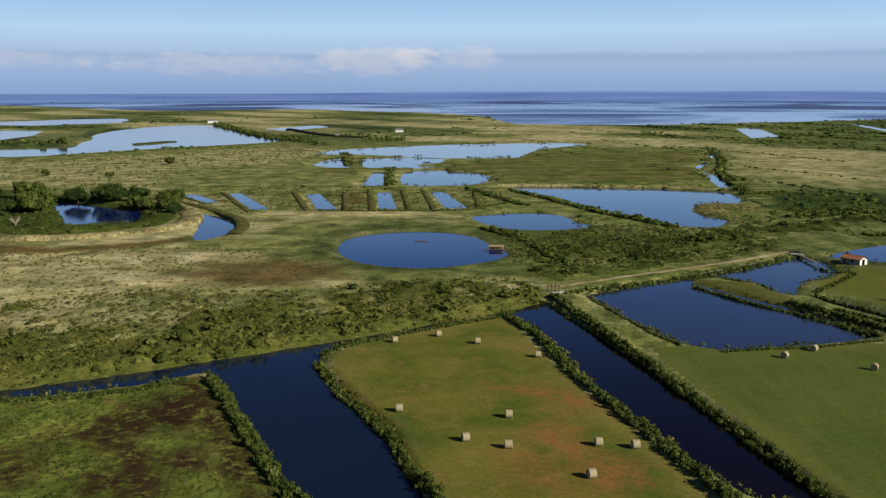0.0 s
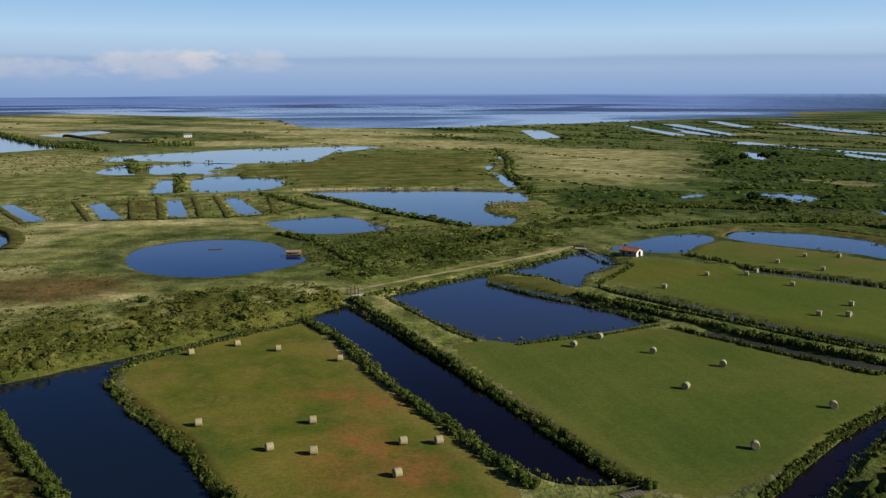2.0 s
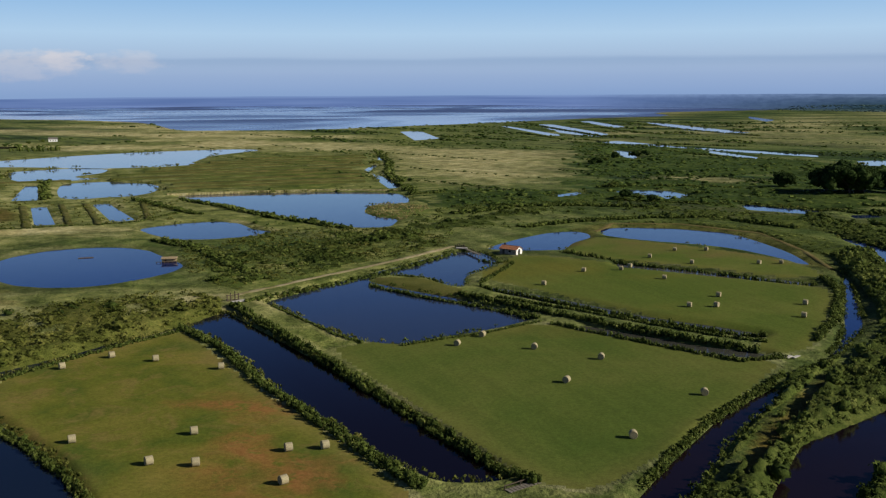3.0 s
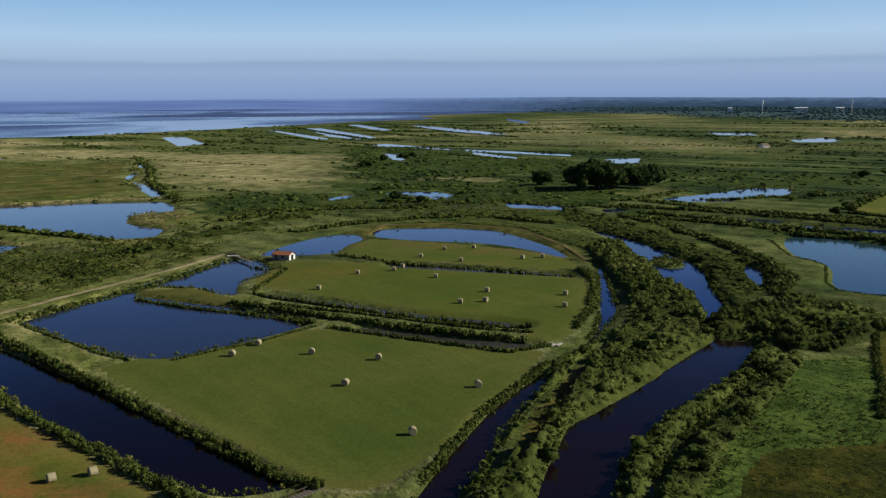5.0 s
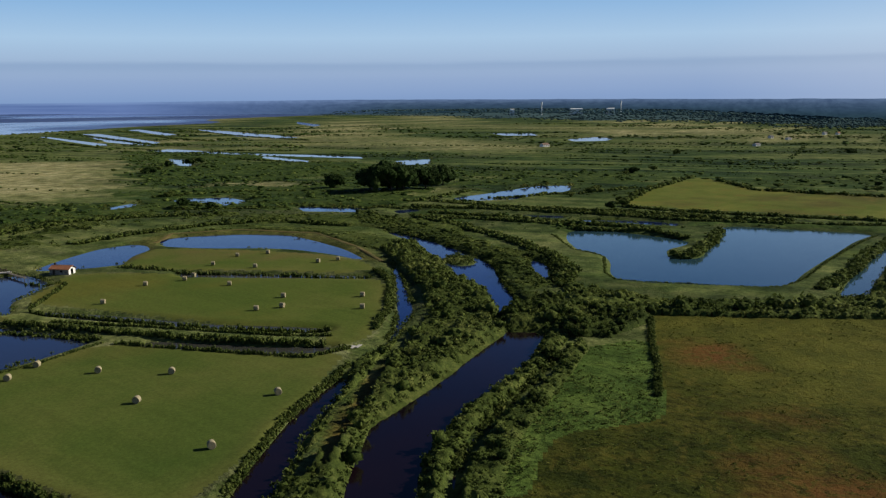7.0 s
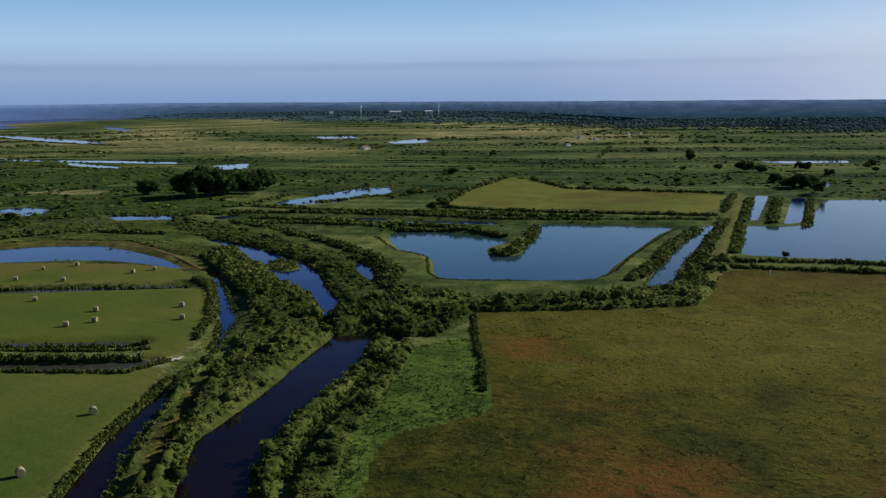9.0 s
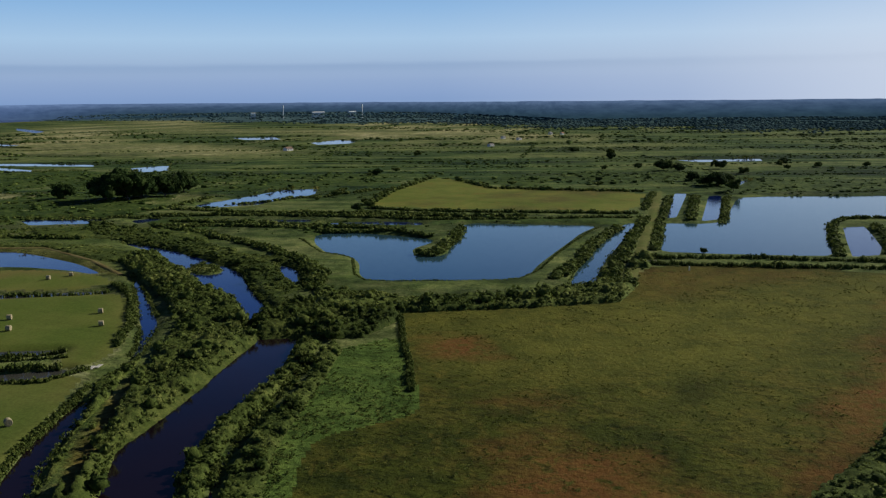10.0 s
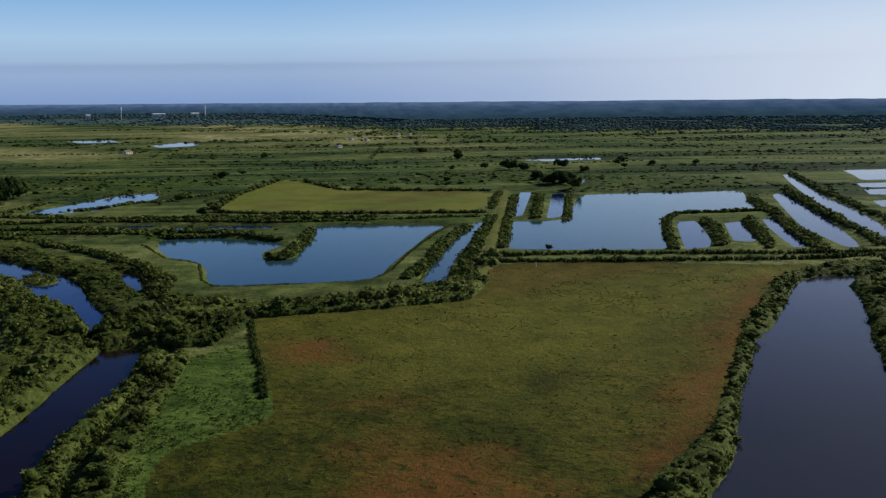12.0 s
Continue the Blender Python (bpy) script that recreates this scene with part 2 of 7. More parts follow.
def field_material(name, lo, mid_c, hi, patch, patch_at=0.62, scale=0.05, rows=None, relief=0.1, thatch=None, parched_lit=None):
    m = Mat(name, 0.95, 0.03)
    a, b, f = m.noise(scale, 5, 0.6, distort=0.4), m.noise(scale * 0.4, 4, 0.6), m.noise(1.6, 5, 0.75)
    c = m.ramp(a, [(0.3, lo), (0.5, mid_c), (0.7, hi)])
    c = m.mix(m.ramp(b, [(patch_at - 0.08, (0, 0, 0)), (patch_at + 0.05, (0.9, 0.9, 0.9))]), c, patch)
    if thatch:
        c = m.mix(m.ramp(m.noise(scale * 2.3, 5, 0.7, distort=0.8), [(0.52, (0, 0, 0)), (0.66, (0.75, 0.75, 0.75))]), c, thatch)
    if relief > 0.4:
        # stretched dark mottles: coarser grass, and tuft shadows put into the colour
        c = m.mix(m.ramp(m.noise(0.55, 4, 0.7, (1.6, 0.8, 1, 30)), [(0.48, (0, 0, 0)), (0.62, (0.75, 0.75, 0.75))]), c, tuple(0.55 * v for v in lo))
        c = m.mix(0.6, c, m.ramp(m.noise(0.13, 5, 0.65, distort=0.6), [(0.36, (0.62, 0.66, 0.6)), (0.5, (1, 1, 1)), (0.64, (1.4, 1.32, 1.2))]), "MULTIPLY")
    zs = m.n.new("ShaderNodeSeparateColor")
    m.l.new(m.attr("zone").outputs["Color"], zs.inputs[0])
    # dry grass; in the rough pasture also the glow of backlit tips
    if parched_lit:
        c = m.mix(m.math("MULTIPLY", zs.outputs[0], m.ramp(m.noise(scale * 1.5, 5, 0.7), [(0.3, (0.35, 0.35, 0.35)), (0.6, (1, 1, 1))])), c, parched_lit)
    bare = m.math("MULTIPLY", zs.outputs[1], m.ramp(m.noise(scale * 5, 6, 0.75, distort=0.6), [(0.36, (0, 0, 0)), (0.50, (1, 1, 1))]))
    c = m.mix(bare, c, patch)
    if rows:
        c = m.mix(0.18, c, m.ramp(m.noise(0.5, 3, 0.5, rows), [(0.35, (0.5, 0.5, 0.5)), (0.65, (1, 1, 1))]), "MULTIPLY")
    c = m.mix(0.5, c, m.ramp(f, [(0.34, (0.4, 0.4, 0.4)), (0.64, (1.1, 1.1, 1.05))]), "MULTIPLY")
    m.colour(c)
    m.bump(m.mix(0.7, f, m.noise(0.45, 5, 0.7)) if relief > 0.4 else f, 0.9 if relief > 0.4 else 0.8, relief * 1.5 if relief > 0.4 else relief)
    return m.m


GROUND = marsh_material()
FIELD_MATS = {
    "field_a": field_material("stubble meadow", (0.062, 0.100, 0.015), (0.125, 0.135, 0.020), (0.20, 0.170, 0.036), (0.30, 0.125, 0.045), 0.72, 0.06, None, 0.08, (0.20, 0.15, 0.045), (0.235, 0.19, 0.06)),
    "field_b": field_material("mown meadow", (0.070, 0.108, 0.019), (0.094, 0.125, 0.024), (0.128, 0.142, 0.033), (0.165, 0.136, 0.036), 0.63, 0.03, (1.0, 0.12, 1.0, 35), 0.06, None, (0.165, 0.152, 0.042)),
    "field_c": field_material("mown meadow strip", (0.076, 0.114, 0.019), (0.098, 0.130, 0.023), (0.128, 0.146, 0.031), (0.14, 0.135, 0.025), 0.62, 0.03, (1.0, 0.12, 1.0, 35), 0.06, None, (0.180, 0.165, 0.045)),
    "field_d": field_material("mown meadow corner", (0.076, 0.114, 0.019), (0.100, 0.130, 0.024), (0.128, 0.145, 0.032), (0.15, 0.125, 0.04), 0.60, 0.04, None, 0.06, None, (0.180, 0.160, 0.045)),
    "field_g": field_material("rough pasture", (0.024, 0.034, 0.006), (0.052, 0.062, 0.009), (0.098, 0.090, 0.016), (0.155, 0.068, 0.020), 0.72, 0.07, None, 0.5, (0.112, 0.092, 0.017), (0.170, 0.165, 0.028)),
    "field_far": field_material("yellow pasture", (0.090, 0.122, 0.020), (0.14, 0.162, 0.030), (0.19, 0.188, 0.040), (0.10, 0.095, 0.026), 0.58, 0.035, None, 0.2, (0.17, 0.135, 0.032)),
    "field_herb": field_material("weedy meadow", (0.078, 0.118, 0.018), (0.170, 0.210, 0.036), (0.28, 0.305, 0.064), (0.040, 0.020, 0.010), 0.60, 0.09, None, 0.5, (0.18, 0.125, 0.048)),
    "field_weed": field_material("nettle patch", (0.050, 0.086, 0.016), (0.090, 0.142, 0.028), (0.132, 0.186, 0.038), (0.05, 0.09, 0.02), 0.66, 0.12, None, 0.6),
    "field_spit": field_material("grassy spit", (0.075, 0.085, 0.018), (0.115, 0.115, 0.03), (0.15, 0.14, 0.04), (0.16, 0.13, 0.05), 0.6, 0.08, None, 0.2),
}
FIELD_LABELS = {
    "field_a": "stubble hay meadow with bare reddish brown patches",
    "field_b": "close mown green hay meadow beside the water",
    "field_c": "long strip of close mown green meadow",
    "field_d": "small mown green meadow inside the moat",
    "field_g": "rough olive brown pasture with reddish dry grass",
    "field_far": "yellowish dry pasture behind tidal creeks",
    "field_herb": "weedy green meadow with dark brown bare soil",
    "field_weed": "lush green nettle patch beside the pasture",
    "field_spit": "low grassy spit of land in the basin",
}


def leaf_material(name, dark, mid_c, light, grain=3.2, relief=0.35):
    m = Mat(name, 0.85, 0.05)
    t = m.attr("tint").outputs["Fac"]
    c = m.ramp(t, [(0.0, dark), (0.5, mid_c), (1.0, light)])
    c = m.mix(0.45, c, m.ramp(m.island(), [(0.0, (0.5, 0.5, 0.5)), (1.0, (1.0, 1.0, 1.0))]), "MULTIPLY")
    f, g = m.noise(grain, 4, 0.7), m.noise(grain * 0.3, 3, 0.6)
    # noise paints dark gaps between leaves and bright tips into the colour
    c = m.mix(0.5, c, m.ramp(f, [(0.36, (0.30, 0.32, 0.28)), (0.52, (1.05, 1.05, 0.98)), (0.66, (1.8, 1.7, 1.35))]), "MULTIPLY")
    c = m.mix(0.6, c, m.ramp(g, [(0.35, (0.55, 0.6, 0.5)), (0.65, (1.2, 1.15, 1.0))]), "MULTIPLY")
    m.colour(c)
    m.bump(f, 0.6, relief)
    # thin leaves let some of the light through
    thin = m.n.new("ShaderNodeBsdfTranslucent")
    m.l.new(c, thin.inputs["Color"])
    both = m.n.new("ShaderNodeMixShader")
    both.inputs[0].default_value = 0.22
    m.l.new(m.b.outputs[0], both.inputs[1])
    m.l.new(thin.outputs[0], both.inputs[2])
    m.l.new(both.outputs[0], m.n["Material Output"].inputs["Surface"])
    return m.m


LEAF = leaf_material("shrub leaves", (0.036, 0.057, 0.013), (0.093, 0.125, 0.029), (0.192, 0.216, 0.062))
WILLOW = leaf_material("willow leaves", (0.030, 0.050, 0.012), (0.070, 0.098, 0.022), (0.14, 0.165, 0.042), 2.4, 0.5)
FAR_LEAF = leaf_material("far scrub leaves", (0.026, 0.050, 0.013), (0.070, 0.112, 0.026), (0.140, 0.180, 0.046), 0.6, 0.6)
REED = leaf_material("reed and sedge", (0.068, 0.086, 0.018), (0.130, 0.144, 0.034), (0.225, 0.218, 0.066))
DARK_LEAF = leaf_material("tree leaves", (0.018, 0.036, 0.010), (0.036, 0.062, 0.016), (0.062, 0.09, 0.024), 1.6, 0.6)
# far pines: blue haze is mixed into the base colour
HAZED_PINE = Mat("far pine crowns with haze tint", 1.0, 0.0)
HAZED_PINE = HAZED_PINE.colour(HAZED_PINE.ramp(HAZED_PINE.noise(0.007, 5, 0.7), [(0.36, (0.030, 0.056, 0.060)), (0.64, (0.080, 0.125, 0.115))])).m
BARK = Mat("bark", 0.9, 0.1)
BARK = BARK.colour(BARK.ramp(BARK.noise(6, 4), [(0.3, (0.05, 0.035, 0.025)), (0.7, (0.13, 0.10, 0.075))])).m

# ---- plan, in metres ----
WATERS = {}
WATERS['river_fork'] = [(-103, 156), (-82.5, 166), (-70.5, 173), (-57.5, 180), (-43, 188), (-29, 198), (-11, 209), (9, 224), (26, 237.5), (28, 233), (37.5, 193), (44.5, 162), (48.5, 140.5), (51, 124.5), (53, 116.5), (48.5, 116), (42.5, 118.5), (38.5, 128), (36, 139), (33, 150), (28, 167), (26.5, 183), (22.5, 207.5), (17.5, 224.5), (15.5, 225), (10.5, 221.5), (-11, 205.5), (-22.5, 196), (-26, 189), (-25, 182), (-20.5, 169), (-16, 160), (-8.5, 143.5), (-5.5, 130), (-2.5, 119), (-1, 111), (-19, 111), (-21, 119), (-28, 135.5), (-34, 148), (-40.5, 166), (-46, 176.5), (-50, 174), (-57, 168), (-68, 163), (-80, 160), (-98.5, 149.5)]
WATERS['basin'] = [(38, 245.5), (52, 255.5), (75.5, 274), (98, 291), (113, 301.5), (122, 300), (122.5, 288), (121, 277.5), (111, 268), (101.5, 259.5), (97, 247.5), (93.5, 244.5), (91, 255), (90.5, 263), (81.5, 270), (74.5, 269.5), (71.5, 262), (81.5, 242.5), (89, 230), (99, 203), (81.5, 196), (69.5, 194), (59.5, 191), (55, 194.5), (51.5, 197.5), (48.5, 207.5), (45, 222), (40.5, 238)]
WATERS['hut_pool'] = [(127, 304.5), (137, 313.5), (149.5, 322.5), (165, 331.5), (177.5, 332.5), (179.5, 324), (175.5, 314), (163.5, 306), (151.5, 291), (139.5, 294.5), (132, 298)]
WATERS['moat'] = [(188, 330), (197.5, 335.5), (218, 325), (232.5, 305), (228.5, 281.5), (222.5, 257.5), (212.5, 236), (210.5, 238), (212.5, 249.5), (211, 270), (204.5, 282.5), (189, 301.5), (182.5, 316.5)]
WATERS['creek_upper'] = [(141, 149.5), (150, 156.5), (161.5, 167), (174.5, 181.5), (195.5, 203.5), (215.5, 226), (205, 212), (185.5, 188.5), (168, 168), (156.5, 159.5), (146.5, 152), (140.5, 148.5)]
WATERS['creek_lower'] = [(118.5, 138), (105.4, 131.6), (95.5, 125.9), (85, 118.3), (75.5, 111.3), (67.5, 104.8), (61, 99.4), (64.5, 96), (71.5, 101), (78.5, 106), (88.5, 114.5), (100, 123.5), (112.5, 131)]
WATERS['river_dark'] = [(168, 136.5), (173, 128), (163, 122), (147.5, 114.5), (131.5, 109), (119.5, 105.5), (106.5, 100), (99.5, 96.5), (91, 90), (86.5, 85.5), (80.5, 80), (73, 87.5), (78.5, 93.5), (83, 98), (91.5, 105), (102, 113), (114, 117.5), (133, 123.5), (150, 130.5)]
WATERS['river_north'] = [(264, 281), (262, 264.5), (258.5, 250.5), (252, 231.5), (241, 210), (232, 194), (216, 178.5), (202.5, 164), (191.5, 150.5), (186, 149.5), (181.5, 149), (174.5, 144), (168.5, 138.5), (169, 140.5), (174.5, 146), (182.5, 152), (190, 159), (198, 169), (203.5, 179.5), (207, 188.5), (217.5, 200.5), (227, 215.5), (235, 228.5), (249.5, 248.5), (257, 264)]
WATERS['pan_line_a'] = [(571, 807), (590, 741), (598, 664), (581, 645), (567, 712), (553, 782)]
WATERS['side_pool'] = [(248, 192.5), (249, 189), (242.5, 179.5), (232, 170), (220, 162), (220.5, 165), (230, 176.5)]
WATERS['north_lake'] = [(313.5, 222), (294, 209.5), (275.5, 191), (272.5, 178), (261, 167.5), (245, 157.5), (237.5, 150), (238.5, 141.5), (249, 120), (254, 111), (263, 107), (280.5, 111), (303.5, 114.5), (332.5, 118.5), (356, 122), (381.5, 122.5), (373, 152.5), (367, 179.5), (339.5, 168), (311, 158), (287.5, 148), (279.5, 156.5), (295.5, 166.5), (310.5, 166.5), (318.5, 169.5), (321.5, 185), (323.5, 208)]
WATERS['straight_canal'] = [(393, 113.5), (394, 109.5), (287.5, 91.5), (253.5, 83), (251, 89.5), (276, 96), (320.5, 104), (360, 110.5)]
WATERS['wide_lake'] = [(400, 100), (401, 85), (411, 75.5), (458.5, 81.5), (514.5, 88), (528, 66.5), (536.5, 36), (554.5, 6), (546, 1), (510.5, -1), (464, -7.5), (454, 9.5), (443.5, 29.5), (427.5, 35), (404.5, 34.5), (378, 28.5), (336, 25), (331, 41.5), (325.5, 60.5), (322.5, 83.5)]
WATERS['lobe'] = [(524, 124), (525, 117.5), (420.5, 98.5), (411.5, 102)]
WATERS['lobe_east'] = [(515, 103.5), (522, 98), (420.5, 79.5), (409, 85)]
WATERS['pan_one'] = [(411.5, 28), (418.5, 20.5), (392.5, 16), (362, 11.5), (344.5, 11.5), (337.5, 19.5), (374.5, 24)]
WATERS['pan_two'] = [(412, 8), (419, 1.5), (388, -2), (364.5, -5), (359.5, -1), (362.5, 3.5), (383.5, 5.5)]
WATERS['pan_three'] = [(428.5, -7.5), (437.5, -14), (400, -19), (355, -22.5), (350, -17.5), (375, -13.5), (403, -9.5)]
WATERS['pan_four'] = [(539, -13.5), (543.5, -21.5), (482, -27.5), (412.5, -37), (358, -40.5), (354, -35.5), (384.5, -28), (409.5, -22.5), (468.5, -18)]
WATERS['pan_canal'] = [(677.5, -23), (660, -28.5), (540.5, -38.5), (466, -50.5), (411.5, -55), (341, -62), (319, -58), (375, -50.5), (420.5, -41.5), (506, -33.5), (598.5, -26.5)]
WATERS['pan_far_a'] = [(713.5, -64.5), (736.5, -122.5), (642.5, -107.5), (632.5, -69), (670.5, -68)]
WATERS['pan_far_b'] = [(612, -64), (630.5, -105.5), (593, -99.5), (583.5, -64)]
WATERS['pan_far_c'] = [(573.5, -64), (586, -98), (541.5, -91), (542.5, -64)]
WATERS['pan_far_d'] = [(514, -61.5), (530, -89), (488.5, -82.5), (484.5, -63)]
WATERS['east_river'] = [(283, -14), (295, -19), (299.5, -27), (301.5, -34.5), (284.5, -29.5), (265.5, -31.5), (239, -30), (222, -29), (199.5, -28.5), (174.5, -30), (142, -31), (126.5, -30), (116.5, 5.5), (125.5, 4.5), (132, 2), (144, 0), (154.5, 0), (176.5, -0.5), (196.5, -2.5), (219.5, -3.5), (229, -7), (252.5, -10.5)]
WATERS['west_lake'] = [(-459, 767), (-368, 773), (-341, 786), (-301, 851), (-264, 901), (-220, 947), (-166, 1021), (-211, 1150), (-281, 1316), (-358, 1487), (-417, 1489), (-441, 1420), (-453, 1282), (-434, 1153), (-393, 1047), (-385, 991), (-357, 902), (-389, 885), (-413, 869), (-510, 854)]
WATERS['west_marsh_a'] = [(-920, 1631), (-784, 1657), (-750, 1717), (-695, 1817), (-624, 1851), (-542, 1622), (-590, 1542), (-643, 1470), (-708, 1495), (-832, 1474)]
WATERS['west_marsh_b'] = [(-717, 1270), (-618, 1303), (-550, 1284), (-506, 1155), (-498, 1049), (-581, 1027)]
WATERS['west_marsh_c'] = [(-256, 1334), (-200, 1484), (-171, 1415), (-215, 1278)]
WATERS['long_lake'] = [(-113, 833), (-97, 873), (-46, 916), (9, 954), (68, 974), (128, 983), (153, 952), (119, 914), (93, 879), (73, 816), (67, 768), (34, 755), (-1, 756), (-39, 782), (-70, 803), (-103, 797)]
WATERS['lake_a'] = [(-97, 688), (-94, 726), (-84, 757), (-76, 732), (-67, 667), (-82, 667)]
WATERS['lake_b'] = [(-68, 750), (-29, 769), (3, 749), (-1, 714), (-20, 692), (-18, 677), (0, 666), (-33, 648), (-58, 667)]
WATERS['lake_c'] = [(-26, 634), (-5, 643), (14, 629), (32, 600), (26.5, 559), (12, 539), (2, 539), (-14.5, 533), (-24.5, 546), (-27.5, 589)]
WATERS['lake_d'] = [(-48, 539.5), (-47, 630), (-40, 630), (-34.5, 536)]
WATERS['slot_a'] = [(-73.5, 495), (-66.5, 498), (-60.5, 474), (-48.5, 426.5), (-58, 426.5)]
WATERS['slot_b'] = [(-36, 503), (-29, 506), (-21.5, 430.5), (-30, 430.5)]
WATERS['slot_c'] = [(-7, 505.5), (0.5, 508.5), (11.5, 434.5), (1.5, 430)]
WATERS['slot_d'] = [(-138.5, 490), (-133, 495.5), (-110, 457.5), (-116, 455)]
WATERS['slot_e'] = [(-116.5, 498), (-110, 501), (-81, 430.5), (-88, 426.5)]
WATERS['reed_lake'] = [(34, 532.5), (57.5, 535.5), (76.5, 529), (117, 522.5), (153.5, 504.5), (154, 477.5), (146, 451), (124, 451), (113.5, 421.5), (115.5, 404), (122.5, 393), (111, 370), (95.5, 373.5), (80, 411.5), (61.5, 463.5), (46.5, 489)]
WATERS['mid_lake'] = [(11, 404.5), (29.5, 416), (45, 417.5), (54, 406), (56, 385), (63.5, 375), (53, 366), (37, 363), (24, 367.5), (15.5, 387)]
WATERS['round_pond'] = [(-37.5, 322), (-36.5, 339.5), (-31, 350.5), (-21, 359), (-8.5, 361.5), (3.5, 357.5), (13, 346), (16, 334), (23, 310.5), (18.5, 300), (8, 290), (-4, 283.5), (-16.5, 285.5), (-27, 294), (-34, 306.5)]
WATERS['tree_pond'] = [(-191.5, 448.5), (-188, 462.5), (-157, 437.5), (-135.5, 423), (-129.5, 394.5), (-127, 379.5), (-139.5, 381), (-148.5, 368.5), (-157.5, 378), (-169.5, 404)]
WATERS['bend_creek'] = [(-118.5, 420.5), (-98, 405.5), (-84.5, 377.5), (-81.5, 359), (-86.5, 346.5), (-91, 337), (-95.5, 348), (-98.5, 370), (-105.5, 391)]
WATERS['creek_a'] = [(239, 837), (247, 837), (222, 753), (220, 766)]
WATERS['creek_b'] = [(180, 665), (210, 735), (205, 712), (178, 646)]
WATERS['creek_c'] = [(180, 646), (174.5, 579.5), (166, 531.5), (157.5, 525.5), (164.5, 572)]
WATERS['salt_a'] = [(420, 1341), (458, 1360), (401, 1111), (355, 1073)]
WATERS['salt_b'] = [(749, 1561), (776, 1544), (657, 1132), (600, 1064), (616, 1199)]
WATERS['salt_c'] = [(656, 1509), (659, 1474), (581, 1113), (561, 1124)]
WATERS['salt_d'] = [(989, 1575), (982, 1496), (858, 1086), (805, 1072), (828, 1200)]
WATERS['salt_e'] = [(539, 964), (570, 963), (569, 804), (547, 782), (531, 885)]
WATERS['bush_pond'] = [(475, 808), (481, 773), (421, 680), (437, 739)]
WATERS['strip_a'] = [(269.5, 460), (284.5, 467), (302, 452), (298.5, 424), (278.5, 414.5), (278.5, 439)]
WATERS['strip_b'] = [(296.5, 381), (307.5, 371), (317.5, 349), (303, 336.5), (287, 362.5)]
WATERS['strip_c'] = [(317, 330.5), (327.5, 325.5), (323.5, 316.5), (310.5, 320)]
WATERS['strip_d'] = [(576.5, 597.5), (612, 587.5), (563.5, 542), (541.5, 552.5)]
WATERS['strip_left'] = [(230.5, 457.5), (253.5, 467), (247.5, 453), (225.5, 441.5)]
WATERS['barn_pond'] = [(375.5, 346.5), (412, 346.5), (462, 352), (479.5, 337), (446.5, 316.5), (421.5, 321), (388.5, 314.5), (372.5, 329)]
WATERS['strip_e'] = [(341, 273), (351.5, 251.5), (345, 247.5), (335.5, 266.5)]
WATERS['strip_f'] = [(343.5, 239.5), (358.5, 214.5), (360.5, 196.5), (352.5, 195), (341, 226)]
WATERS['sliver_a'] = [(906, 1680), (937, 1692), (827, 1372), (789, 1344)]
WATERS['sliver_c'] = [(1468, 1878), (1298, 1572), (1211, 1485), (1333, 1696)]
WATERS['far_a'] = [(1102, 928), (1136, 873), (1074, 815), (1048, 856)]
WATERS['far_b'] = [(995, 709), (1072, 714), (1042, 668), (984, 643), (951, 666)]
WATERS['far_c'] = [(792.5, 190.5), (829, 124.5), (800, 118), (774, 164)]
WATERS['far_d'] = [(588.5, 104.5), (622.5, 103), (614, 99), (577.5, 99)]
WATERS['channel_one'] = [(102.5, 243), (114, 221), (124.5, 195), (135.5, 179.5), (141, 169.5), (137, 167), (128.5, 176.5), (118, 198), (106.5, 222.5), (100, 238)]
WATERS['channel_two'] = [(105.5, 193), (114.5, 179), (121, 166.5), (131, 157), (126.5, 153.5), (117, 161), (110.5, 173), (102, 189)]
WATERS['channel_three'] = [(156.5, 263), (174, 240), (192.5, 213), (188.5, 209), (169.5, 234), (153, 256.5)]
# dark water strip added for the shade in the ditch between hedges
WATERS['creek_shade_ditch'] = [(154.9, 112.8), (124.9, 101.8), (110.9, 96.8), (94.4, 87.3), (84, 78.3), (84.3, 77.8), (94.7, 86.8), (111.1, 96.3), (125.1, 101.3), (155.1, 112.3)]
WATERS['pan_thin_d'] = [(552.5, 761.5), (532.5, 664.0), (512.5, 640.5), (530.5, 730.5)]
WATERS['bay'] = [(-1635, 3464), (-1182, 3002), (-960, 2730), (-760, 2503), (-578, 2638), (-365, 2707), (-215, 2484), (-33, 2292), (91, 1991), (111, 1526), (195, 1500), (325, 1473), (489, 1570), (664, 1652), (840, 1762), (1048, 1898), (1327, 1973), (1516, 2386), (1981, 2519), (2514, 2568), (3524, 3389), (3038, 3831), (2498, 4203), (1913, 4500), (1293, 4715), (650, 4846), (-4, 4889), (-659, 4845), (-1302, 4713), (-1921, 4496), (-2506, 4198), (-3046, 3825), (-3530, 3383), (-3952, 2879)]
FIELDS = {}
FIELDS['field_a'] = [(-22, 181.5), (-19.5, 193), (-10.5, 201.5), (10.5, 216), (14.5, 216), (17.5, 198.5), (20.5, 181.5), (24.5, 163.5), (29.5, 145.5), (33.5, 125.5), (35.5, 114.5), (35.5, 109.5), (2, 109.5), (0.5, 117.5), (-3.5, 129.5), (-8.5, 142), (-14.5, 156.5)]
